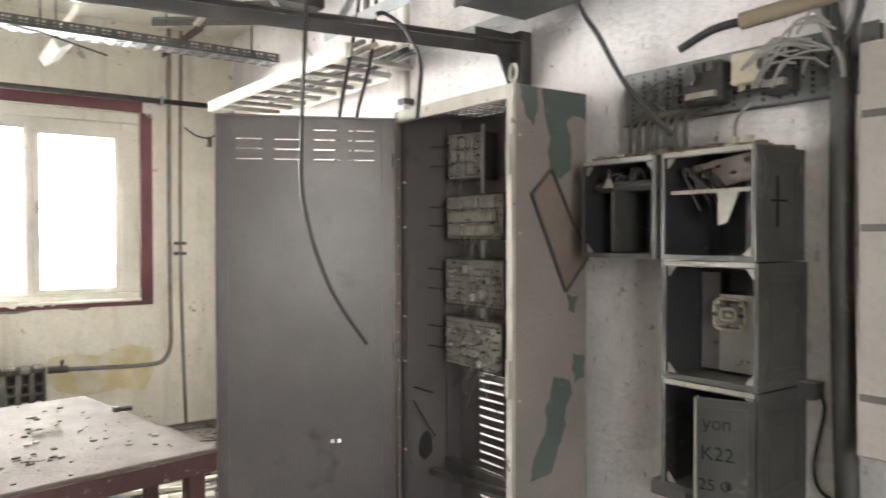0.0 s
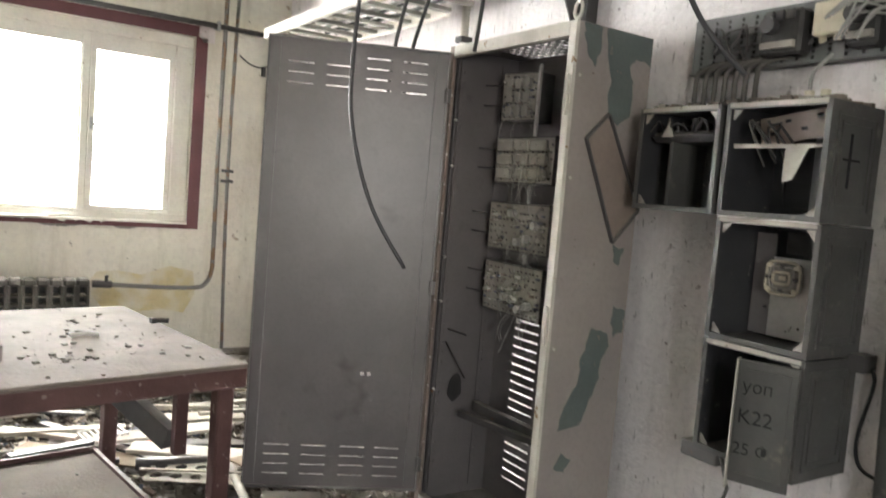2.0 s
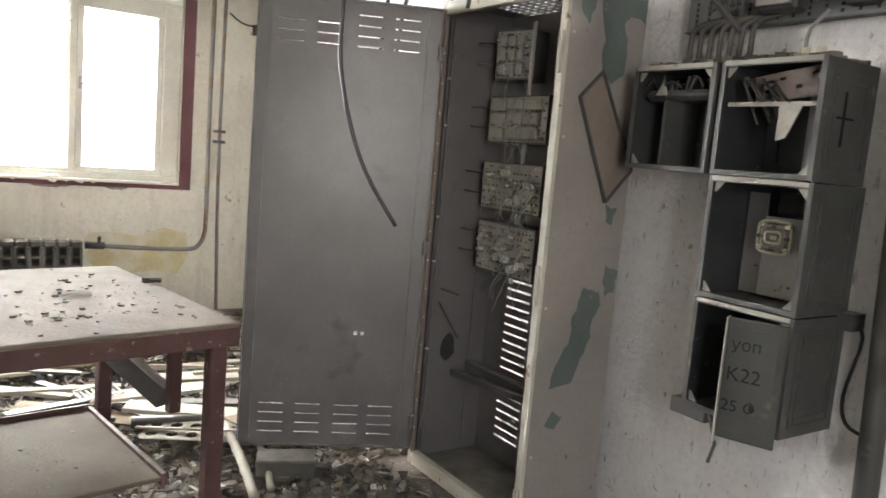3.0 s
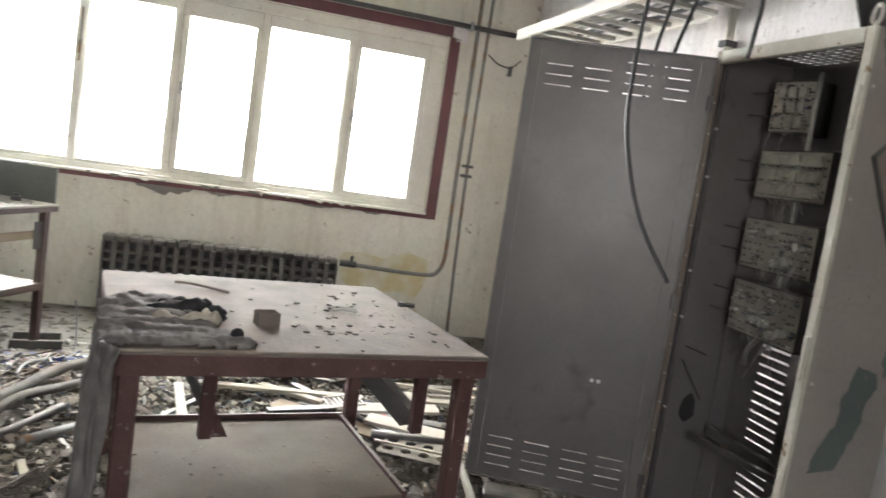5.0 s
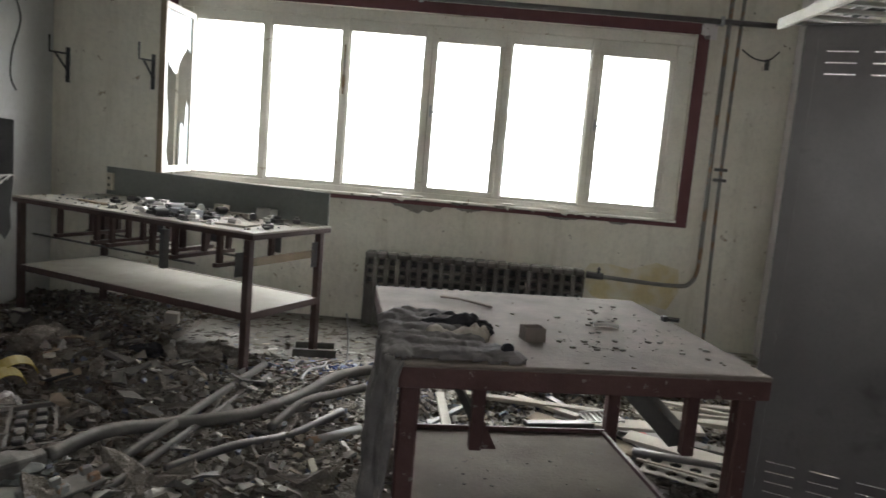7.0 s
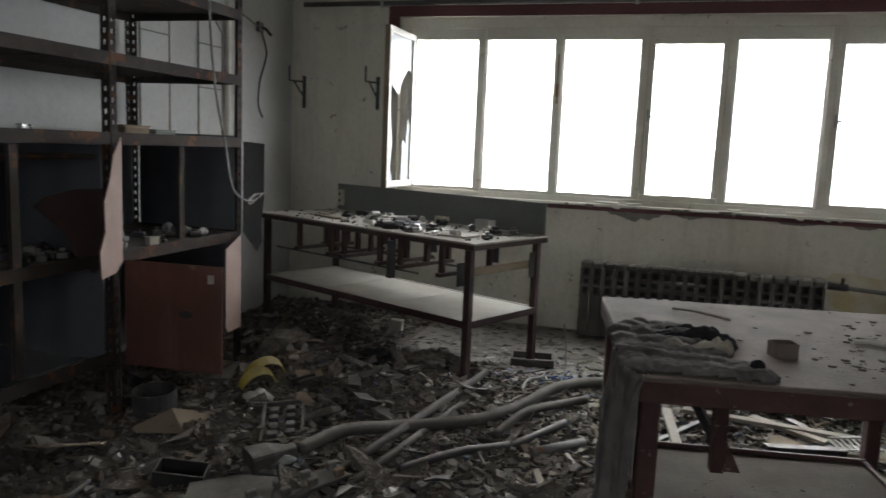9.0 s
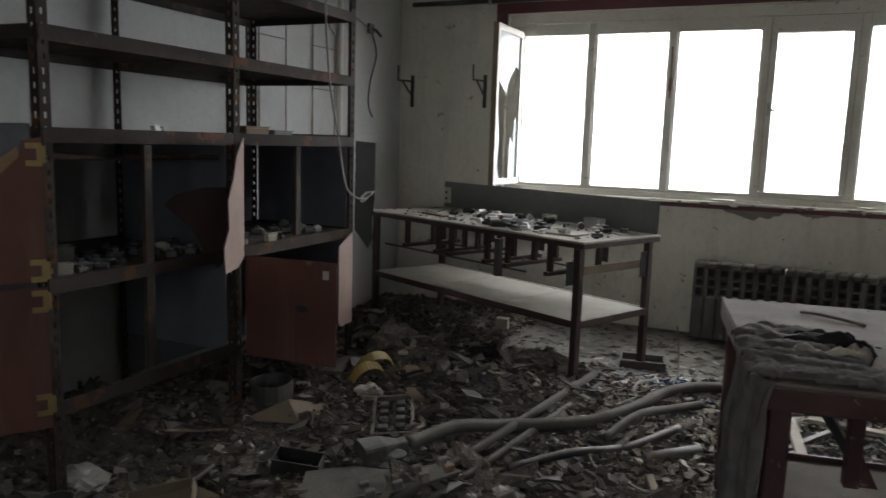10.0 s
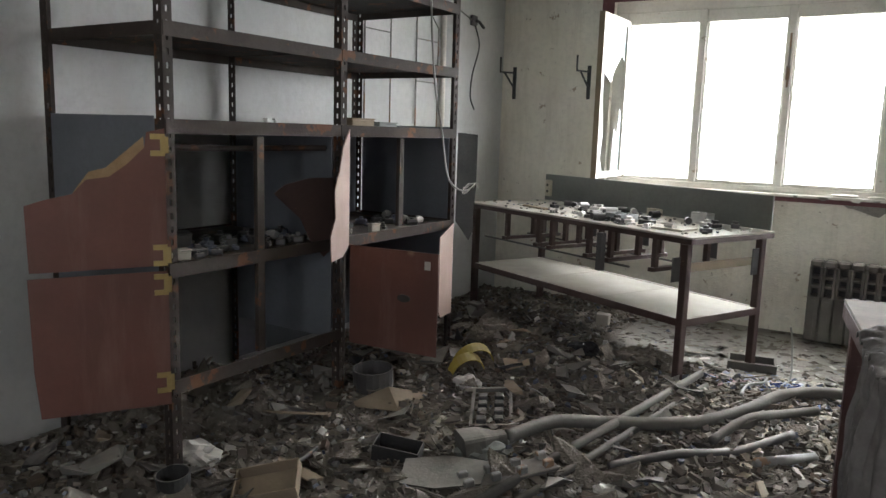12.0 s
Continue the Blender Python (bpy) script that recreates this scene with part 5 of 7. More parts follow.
for x, y, w, d, mat in ((1.75, 0.2, 0.3, 0.18, M_PALE), (0.55, 0.2, 0.3, 0.05, M_WOOD), (1.5, 0.35, 0.22, 0.14, M_SHELFBOARD)):
    ob = part("board_piece", cbox(-w / 2, w / 2, -d / 2, d / 2, 0, 0.012, bevel=0.002), mat)
    ob.matrix_world = BMC @ pose(x, y, 0.8703, 0, 0, rng.uniform(-12, 12))
    setup(ob, "flat pale board piece lying on the bench", "board", "boards on the bench")
b = bmesh.new()
for i in range(160):
    x, y, s = rng.uniform(0.05, 2.05), rng.uniform(0.04, 0.71), rng.uniform(0.003, 0.011)
    box(b, -s, s, -s * 0.6, s * 0.6, 0, s, Matrix.Translation((x, y, 0.8703)) @ Matrix.Rotation(rng.uniform(0, 3), 4, "Z"))
for i in range(10):
    x, y = rng.uniform(0.4, 2.0), rng.uniform(0.1, 0.7)
    p = [(x, y, 0.875)]
    for k in range(4):
        p.append((p[-1][0] + rng.uniform(-0.06, 0.06), p[-1][1] + rng.uniform(-0.05, 0.05), 0.874 + rng.random() * 0.02))
    tube(p, 0.003, 4, b, smooth_steps=3)
ob = part("bench_crumbs", b, M_BITS)
ob.matrix_world = BMC
setup(ob, "small screws, wires and crumbs strewn on the bench", "crumbs", kind="stuff")

# wall brackets beside the window
for x in (-3.34, -2.66):
    t = thing("shelf_bracket", Matrix.Translation((x, YN, 0)), "dark iron shelf bracket on the wall by the window", "bracket", "brackets beside the window")
    part("plate", cbox(-0.014, 0.014, -0.014, 0, 1.69, 1.96), M_RUBBER, t)
    part("arm", tube([(0, -0.01, 1.91), (0, -0.27, 1.9), (0, -0.272, 2.02)], 0.008, 6), M_RUBBER, t)
    part("strut", tube([(0, -0.01, 1.78), (0, -0.2, 1.905)], 0.008, 6), M_RUBBER, t)

# ---- slotted steel rack on the west wall ----
RF, RB = -2.65, -3.41
RY = (1.935, 2.93, 3.99)


def rack():
    t = thing("storage_rack", Matrix.Translation((0, 0, 0)), "tall rusting slotted steel rack with blue grey backing", "rack")
    hs = [(0.017, 0.028, 0.04 + k * 0.05, 0.062 + k * 0.05) for k in range(49)]
    for i, y in enumerate(RY):
        for x, sx in ((RF, -1), (RB, 1)):
            sy = 1 if i < 2 else -1
            b = gridplate(0.045, 2.5, 0.003, hs, Matrix.Translation((x, y, 0)) @ Matrix.Rotation(radians(90 if sy > 0 else -90), 4, "Z"))
            gridplate(0.045, 2.5, 0.003, hs, Matrix.Translation((x if sx > 0 else x - 0.045, y - 0.0015 * 0, 0)), b)
            part("post", b, M_RACK, t)
    for n, z in enumerate((0.41, 0.87, 1.41, 1.76, 2.12)):
        for i in range(2):
            y0, y1 = RY[i] + 0.004, RY[i + 1] - 0.004
            if n == 0 and i == 1:
                continue
            b = cbox(RF - 0.006, RF + 0.004, y0, y1, z - 0.055, z)
            part("beam", b, M_RACK, t)
            if n == 0:
                continue
            part("beam", cbox(RB - 0.004, RB + 0.006, y0, y1, z - 0.055, z), M_RACK, t)
            part("shelf", cbox(RB + 0.008, RF - 0.008, y0 + 0.002, y1 - 0.002, z - 0.014, z - 0.01), M_RACK, t)
        if n:
            for y in (RY[0], RY[2] - 0.004):
                part("side_beam", cbox(RB + 0.046, RF - 0.046, y + 0.003, y + 0.009, z - 0.05, z), M_RACK, t)
    for y, z0, z1 in ((2.42, 0.42, 1.35), (3.45, 0.88, 1.35)):
        part("mullion", cbox(RF - 0.03, RF - 0.008, y - 0.02, y + 0.02, z0, z1), M_RACK, t)
    part("back_sheet", cbox(RB + 0.008, RB + 0.011, RY[1] + 0.01, RY[2] - 0.01, 0.12, 1.35), M_BLUE, t, "blue grey backing sheet")
    part("end_sheet", cbox(RB + 0.05, RF - 0.05, RY[0] - 0.006, RY[0] - 0.003, 0.35, 1.42), M_BLUE, t, "blue grey end sheet")
    part("end_sheet", cbox(RB + 0.05, RF - 0.05, RY[2] + 0.006, RY[2] + 0.009, 0.3, 1.42), M_BLUE, t, "blue grey end sheet")
    part("divider_sheet", cbox(RB + 0.05, RF - 0.05, RY[1] - 0.005, RY[1] - 0.002, 0.36, 1.35), M_BLUE, t, "blue grey divider sheet")
    part("slack_rail", tube([(RF - 0.05, 1.96, 1.31), (RF - 0.3, 2.45, 1.29), (RF - 0.05, 2.88, 1.3)], 0.014, 6, smooth_steps=3), M_RACK, t)

    # doors of brown hardboard
    def door(name, a, b, outline, label, mat=M_HARD, torn=None):
        m = upright(a, b)
        d = part("door", poly_plate(outline, 0.005, m), mat, t, label)
        return d, m

    a, b = (RF + 0.012, 1.925), (-2.87, 1.53)
    up = [(0, 0.87), (0.455, 0.865), (0.46, 1.1), (0.4, 1.12), (0.31, 1.14), (0.265, 1.19), (0.19, 1.2), (0.13, 1.245), (0.07, 1.305), (0.062, 1.36), (0, 1.375)]
    d, m = door("door", a, b, up, "torn upper hardboard door standing open")
    part("torn_edge", poly_plate([(0.31, 1.14), (0.265, 1.19), (0.19, 1.2), (0.13, 1.245), (0.07, 1.305), (0.072, 1.345), (0.14, 1.285), (0.2, 1.232), (0.255, 1.218), (0.29, 1.17)], 0.004, m @ Matrix.Translation((0, 0.0015, 0))), M_TORN, d, "pale torn fibre edge")
    d2, m2 = door("door", a, b, [(0, 0.33), (0.44, 0.335), (0.455, 0.5), (0.462, 0.845), (0, 0.85)], "lower brown hardboard door standing open")
    for dd, mm, zs in ((d, m, (1.315, 0.91)), (d2, m2, (0.8, 0.42))):
        for z in zs:
            h = bmesh.new()
            box(h, 0.0, 0.016, 0.0055, 0.011, z - 0.04, z + 0.04, mm)
            box(h, 0.016, 0.05, 0.0055, 0.011, z + 0.02, z + 0.04, mm)
            box(h, 0.016, 0.05, 0.0055, 0.011, z - 0.04, z - 0.02, mm)
            box(h, -0.012, 0.0, 0.004, 0.014, z - 0.03, z + 0.03, mm)
            part("hinge", h, M_BRASS, dd, "dull brass hinge")
    d3, m3 = door("door", (RF + 0.014, 2.975), (-2.45, 2.6), [(0, 0.83), (0.12, 0.79), (0.34, 0.8), (0.36, 0.92), (0.27, 0.99), (0.29, 1.12), (0.2, 1.2), (0.13, 1.31), (0, 1.39)], "torn remnant of a hardboard door, coloured pale for window light", M_HARDPALE)
    door("door", (RF - 0.02, 2.9), (-2.83, 2.52), [(0, 0.82), (0.05, 0.78), (0.12, 0.86), (0.17, 0.97), (0.26, 1.05), (0.3, 1.09), (0.25, 1.13), (0.12, 1.16), (0, 1.16)], "dark torn remnant of a hardboard door", M_BENCHMETAL)
    d4, m4 = door("door", (RF + 0.02, 2.985), (-2.135, 3.03), [(0, 0.335), (0.49, 0.335), (0.49, 0.83), (0, 0.83)], "brown hardboard door with a lock hole standing open")
    ring = [(0.31 + 0.036 * math.cos(q), 0.6 + 0.019 * math.sin(q)) for q in [k * math.pi / 6 for k in range(12)]]
    part("lock_hole", poly_plate(ring, 0.003, m4 @ Matrix.Translation((0, -0.004, 0))), M_DARK, d4)
    part("label", cbox(0.42, 0.45, -0.004, -0.0005, 0.75, 0.79, m4), M_WHITE, d4)
    door("door", (RF + 0.012, 3.965), (-2.45, 3.53), [(0, 0.3), (0.42, 0.37), (0.5, 0.42), (0.5, 0.83), (0, 0.85)], "hardboard door standing open, coloured pale for window light", M_HARDPALE)
    door("door", (RF + 0.01, 4.0), (-2.56, 4.12), [(0, 0.86), (0.09, 0.74), (0.12, 0.8), (0.115, 0.9), (0.13, 1.06), (0.13, 1.38), (0, 1.39)], "dark torn remnant of a hardboard door", M_DARK)
    return t


rack()
# things on the rack
RK = [("dusty_fuse", M_WHITE, "small white fuse holder on the rack shelf"), ("metal_part", M_STEEL, "dusty dark metal part on the rack shelf"), ("cartridge", M_BITS, "dusty cartridge part on the rack shelf")]
for i in range(110):
    nm, mat, lab = RK[0 if i % 18 == 0 else rng.choice((1, 1, 2))]
    y = rng.uniform(2.0, 2.88) if i < 80 else rng.uniform(3.0, 3.85)
    x = rng.uniform(RF - 0.4, RF - 0.06)
    s = rng.uniform(0.01, 0.027)
    b = bmesh.new()
    if i % 3:
        box(b, -s, s, -s * 1.3, s * 1.3, 0, s * 1.2, bevel=s * 0.2)
    else:
        tube([(0, -s * 1.3, s * 0.8), (0, s * 1.3, s * 0.8)], s * 0.8, 8, b)
    box(b, -s * 0.4, s * 0.4, -s * 0.4, s * 0.4, s * 1.1, s * 1.8)
    ob = part(nm, b, mat)
    ob.matrix_world = pose(x, y, 0.8603, 0, 0, rng.uniform(0, 180))
    setup(ob, lab, nm.replace("_", " "), "parts on the rack")
for x, y, z, w, d, h, mat in ((RF - 0.1, 2.06, 0.8603, 0.09, 0.055, 0.035, M_PALE), (RF - 0.06, 3.28, 0.8603, 0.06, 0.035, 0.035, M_PALE), (RF - 0.12, 3.2, 1.4003, 0.16, 0.1, 0.04, M_CARD), (RF - 0.12, 3.42, 1.4003, 0.16, 0.08, 0.025, M_BOARD), (RF - 0.1, 2.55, 1.4003, 0.025, 0.025, 0.022, M_ALU), (RF - 0.1, 2.6, 1.4003, 0.016, 0.016, 0.02, M_ALU), (RF - 0.3, 2.18, 0.8603, 0.16, 0.1, 0.07, M_BOARD)):
    ob = part("small_box", cbox(-w / 2, w / 2, -d / 2, d / 2, 0, h, bevel=0.004), mat)
    box_lid = part("lid", cbox(-w / 2 - 0.002, w / 2 + 0.002, -d / 2 - 0.002, d / 2 + 0.002, h, h + 0.008), mat, ob)
    ob.matrix_world = pose(x, y, z, 0, 0, rng.uniform(-20, 20) + 80)
    setup(ob, "small dusty box standing on the rack shelf", "box", "boxes on the rack")

# wire frames, pipe and socket on the west wall
for y in (4.12, 4.72):
    t = thing("wire_holder", Matrix.Translation((XW + 0.012, y, 0)), "thin grey wire holder hanging on the wall", "wire holder", "wire holders on the wall")
    part("upright", tube([(0.0, 0, 1.4), (0.0, 0, 2.4)], 0.006, 6), M_PIPE, t)
    part("hook", tube([(0.0, 0.0, 2.4), (0.005, 0.28, 2.15), (0.005, 0.28, 1.4)], 0.005, 6), M_PIPE, t)
    for z in (1.75, 2.05):
        part("crossbar", tube([(0.004, 0, z), (0.006, 0.28, z)], 0.005, 6), M_PIPE, t)
t = thing("wall_pipe", Matrix.Translation((0, 0, 0)), "upright white painted pipe on the grey wall", "pipe")
part("tube", tube([(XW + 0.025, 5.06, 0.0), (XW + 0.025, 5.06, 3.1)], 0.022, 8), M_WHITEWOOD, t, smooth=True)
t = thing("wall_switch", Matrix.Translation((XW, 5.52, 2.28)), "old broken light switch with a dangling wire", "switch")
part("base", cbox(0.001, 0.03, -0.04, 0.04, -0.04, 0.04, bevel=0.006), M_STEEL, t)
part("knob", tube([(0.03, 0, 0), (0.05, 0.03, -0.01), (0.06, 0.09, -0.05)], 0.012, 8), M_DARK, t)
part("feed", tube([(0.015, -0.04, 0.0), (0.012, -0.3, 0.06), (0.012, -0.6, 0.0)], 0.006, 6, smooth_steps=3), M_PIPE, t)
part("dangling_wire", tube([(0.03, 0, -0.04), (0.05, 0.04, -0.2), (0.03, -0.02, -0.42), (0.04, -0.06, -0.6), (0.05, -0.01, -0.7)], 0.006, 6, smooth_steps=5), M_RUBBER, t)
t = thing("meter_box", Matrix.Translation((XW + 0.001, 1.2, 1.45)), "dark steel meter box on the grey wall", "meter box")
part("body", cbox(0, 0.1, 0, 0.5, 0, 0.62, bevel=0.008), M_GREEN, t)
part("edge_strip", cbox(0.1, 0.108, 0.46, 0.49, 0.02, 0.6), M_STEEL, t)
part("latch", cbox(0.02, 0.08, 0.5, 0.52, 0.42, 0.44), M_STEEL, t)
t = thing("hanging_wire", Matrix.Translation((0, 0, 0)), "grey wire hanging from the ceiling before the rack", "wire")
part("strand", tube([(-2.5, 3.45, 3.1), (-2.5, 3.45, 2.2), (-2.5, 3.5, 1.7), (-2.48, 3.56, 1.4), (-2.46, 3.6, 1.16), (-2.45, 3.7, 1.08), (-2.44, 3.8, 1.07)], 0.0055, 6, smooth_steps=5), M_WIRE, t, smooth=True)
cu = bmesh.new()
for i in range(4):
    c = Vector((-2.44, 3.8 + 0.01 * i, 1.08))
    tube([c + Vector((0.03 * math.sin(k * 0.9 + i), 0.05 * math.cos(k * 0.9 + i * 0.7), 0.03 * math.sin(k * 1.3 + i))) for k in range(6)], 0.002, 5, cu, smooth_steps=4)
part("curl", cu, M_WHITE, t)

# ---- ceiling: trays, ladder, bars, cables ----
def tray(y, z, x0, x1):
    t = thing("cable_tray", Matrix.Translation((x0, y, z)), "galvanised slotted cable tray under the ceiling", "cable tray")
    L = x1 - x0
    n = int(L / 0.09)
    hs = [(round(0.02 + i * 0.09 + a, 4), round(0.037 + i * 0.09 + a, 4), b, b + 0.015) for i in range(n) for a in (0.0, 0.03) for b in (0.01, 0.035)]
    part("side", gridplate(L, 0.06, 0.003, hs), M_TRAY, t)
    part("side", gridplate(L, 0.06, 0.003, hs, Matrix.Translation((0, 0.16, 0))), M_TRAY, t)
    hs = [(round(0.02 + i * 0.09, 4), round(0.075 + i * 0.09, 4), a, a + 0.03) for i in range(n) for a in (0.02, 0.075, 0.12)]
    part("bottom", gridplate(L, 0.154, 0.003, hs, Matrix.Translation((0, 0.0045, 0)) @ Matrix.Rotation(radians(-90), 4, "X")), M_ZINC, t)
    return t


tr = tray(5.0, 2.72, -3.3, 2.2)
for x in (0.4, 2.2, 4.0, 5.3):
    part("hanger_rod", tube([(x, 0.006, 0.03), (x, 0.006, ZC - 2.72)], 0.006, 6), M_STEEL, tr)
part("loose_rod", tube([(3.6, 0.06, 0.01), (3.8, 0.03, 0.008), (4.0, -0.02, -0.03), (4.36, -0.04, -0.12)], 0.006, 5), M_STEEL, tr, "thin dark rod sticking out of the tray")
t = thing("cable_tray", Matrix.Translation((0, 0, 0)), "dark dusty sheet steel tray under the ceiling", "cable tray")
part("channel", cbox(-3.3, 2.2, 4.3, 4.62, 2.93, 2.99), M_STEEL, t)
for x in (-2.5, -0.8, 0.6, 1.9):
    part("hanger_rod", tube([(x, 4.46, 2.98), (x, 4.46, ZC)], 0.006, 6), M_STEEL, t)
for x, mat in ((-1.6, M_WHITEWOOD), (0.95, M_WHITEWOOD), (1.72, M_RED)):
    t = thing("tray_bracket", Matrix.Translation((x, 0, 0)), "steel cantilever bracket carrying the cable tray", "bracket", "tray brackets")
    b = cbox(-0.025, 0.025, 5.1, YN - 0.001, 2.945, 2.95)
    box(b, -0.025, -0.02, 5.1, YN - 0.001, 2.89, 2.945)
    part("arm", b, mat, t)
    part("hanger", cbox(-0.02, 0.02, 5.12, 5.16, 2.95, ZC), M_ZINC, t)
t = thing("cable_ladder", Matrix.Translation((0, 0, 2.3)), "white steel cable ladder with dusty rungs above the cabinet", "cable ladder")
part("side_rail", cbox(1.64, 1.665, 3.0, 4.85, 0, 0.06), M_WHITEWOOD, t)
part("side_rail", cbox(2.07, 2.095, 3.35, 4.85, 0, 0.06), M_WHITEWOOD, t)
for i in range(9):
    part("rung", cbox(1.666, 2.069, 3.1 + i * 0.2, 3.14 + i * 0.2, 0.01, 0.03), M_PLATE, t)
t = thing("ladder_cables", Matrix.Translation((0, 0, 0)), "old cables and scraps lying on the cable ladder", "cables")
for i in range(6):
    p = [(1.72 + i * 0.055 + rng.uniform(-0.02, 0.02), 2.95 + k * 0.32, 2.345 + rng.uniform(0, 0.02)) for k in range(6)]
    part("cable", tube(p, 0.012, 6, smooth_steps=3), rng.choice((M_WIRE, M_RUBBER, M_PALE)), t, smooth=True)
t = thing("ceiling_beam", Matrix.Translation((0, 0, 0)), "dark angle steel beam from the wall over the cabinet", "beam")
b = bmesh.new()
bar(b, (-1.2, 3.05, 2.3), (2.22, 2.5, 2.3), 0.008, 0.05)
bar(b, (-1.2, 3.02, 2.33), (2.22, 2.47, 2.33), 0.06, 0.006)
part("angle", b, M_STEEL, t)
part("gusset", poly_plate([(0, 0), (0.12, 0), (0.26, -0.28), (0.26, 0.0), (0.26, 0.1), (0, 0.1)], 0.008, Matrix.Translation((2.0, 2.52, 2.28))), M_STEEL, t)
part("wall_post", cbox(2.2, 2.262, 2.46, 2.52, 2.0, 2.38), M_STEEL, t)
t = thing("ceiling_beam", Matrix.Translation((0, 0, 0)), "zinc coated angle bar running under the ceiling", "beam")
b = cbox(1.735, 1.74, -1.0, 3.4, 2.46, 2.52)
box(b, 1.74, 1.79, -1.0, 3.4, 2.515, 2.52)
part("angle", b, M_ZINC, t)
for y in (0.2, 3.0):
    part("hanger", cbox(1.745, 1.765, y, y + 0.03, 2.52, ZC), M_STEEL, t)
t = thing("ceiling_beam", Matrix.Translation((0, 0, 0)), "zinc coated angle bar along the wall top", "beam")
b = cbox(2.18, 2.185, -1.0, 3.6, 2.42, 2.47)
box(b, 2.185, 2.269, -1.0, 3.6, 2.465, 2.47)
part("angle", b, M_ZINC, t)
t = thing("dark_tray", Matrix.Translation((0, 0, 0)), "dusty dark sheet tray hung above the cabinet", "cable tray")
part("sheet", cbox(1.8, 2.17, 0.9, 2.4, 2.405, 2.41), M_STEEL, t)
part("lip", cbox(1.795, 1.7999, 0.9, 2.4, 2.39, 2.44), M_STEEL, t)
for y in (1.0, 2.2):
    part("rod", tube([(1.98, y, 2.41), (1.98, y, ZC)], 0.006, 6), M_STEEL, t)
t = thing("lamp_housing", Matrix.Translation((0, 0, 0)), "white fluorescent lamp housing hanging askew from the ceiling", "lamp")
part("housing", cbox(-0.06, 0.06, -0.3, 0.3, -0.04, 0.04, Matrix.Translation((0.86, 5.5, 2.72)) @ Matrix.Rotation(radians(-35), 4, "Y"), bevel=0.01), M_WHITE, t)
part("chain", tube([(0.86, 5.5, 2.74), (0.86, 5.5, ZC)], 0.005, 5), M_STEEL, t)
for pts, r, lab in (([(0.8, 1.66, 3.1), (0.8, 1.65, 2.5), (0.797, 1.65, 2.052), (0.785, 1.656, 1.714), (0.792, 1.651, 1.552), (0.842, 1.626, 1.372), (0.92, 1.583, 1.23)], 0.005, "black cable hanging from the ceiling with a cut end"),
                    ([(1.77, 3.06, 3.1), (1.749, 3.068, 2.61), (1.71, 3.09, 2.32), (1.668, 3.114, 2.05), (1.65, 3.13, 1.75)], 0.009, "black cable hanging from the ceiling beam"),
                    ([(1.83, 3.03, 3.1), (1.818, 3.03, 2.615), (1.795, 3.043, 2.325), (1.737, 3.076, 2.045), (1.72, 3.1, 1.8)], 0.009, "black cable hanging from the ceiling beam"),
                    ([(1.5, 2.5, 2.34), (1.538, 2.495, 2.345), (1.603, 2.453, 2.283), (1.648, 2.423, 2.165), (1.65, 2.43, 2.05), (1.638, 2.43, 1.946)], 0.008, "short black cable looped over the steel beam"),
                    ([(1.3, 1.4, 3.1), (1.34, 1.38, 2.4), (1.378, 1.346, 2.096), (1.418, 1.303, 1.983), (1.468, 1.245, 1.845), (1.529, 1.167, 1.734)], 0.0065, "thick black cable end hanging from the ceiling")):
    ob = part("hanging_cable", tube(pts, r, 8, smooth_steps=6), M_RUBBER, smooth=True)
    setup(ob, lab, "cable", "hanging cables")
t = thing("riser_pipe", Matrix.Translation((0, 0, 0)), "pale upright pipe on the wall behind the cabinet", "pipe")
part("tube", tube([(2.235, 3.42, 0.0), (2.235, 3.42, ZC)], 0.022, 8), M_WHITEWOOD, t, smooth=True)
for z in (0.8, 2.2):
    part("clip", cbox(2.2, 2.268, 3.39, 3.45, z, z + 0.03), M_STEEL, t)
for x0, y0, x1, y1, z in ((0.9, 3.9, 1.9, 3.0, 2.62), (1.35, 2.9, 2.2, 2.2, 2.5), (1.2, 4.5, 1.9, 4.1, 2.72)):
    t = thing("loose_bar", Matrix.Translation((0, 0, 0)), "loose grey angle bar hanging between the ceiling beams", "bar", "loose bars under the ceiling")
    b = bar(bmesh.new(), (x0, y0, z), (x1, y1, z + 0.03), 0.006, 0.04)
    bar(b, (x0, y0 - 0.018, z + 0.02), (x1, y1 - 0.018, z + 0.05), 0.036, 0.005)
    part("angle", b, rng.choice((M_TRAY, M_WHITEWOOD)), t)
    part("hanger", tube([(x0 + 0.1 * (x1 - x0), y0 + 0.1 * (y1 - y0), z), (x0 + 0.1 * (x1 - x0), y0 + 0.1 * (y1 - y0), ZC)], 0.005, 5), M_STEEL, t)

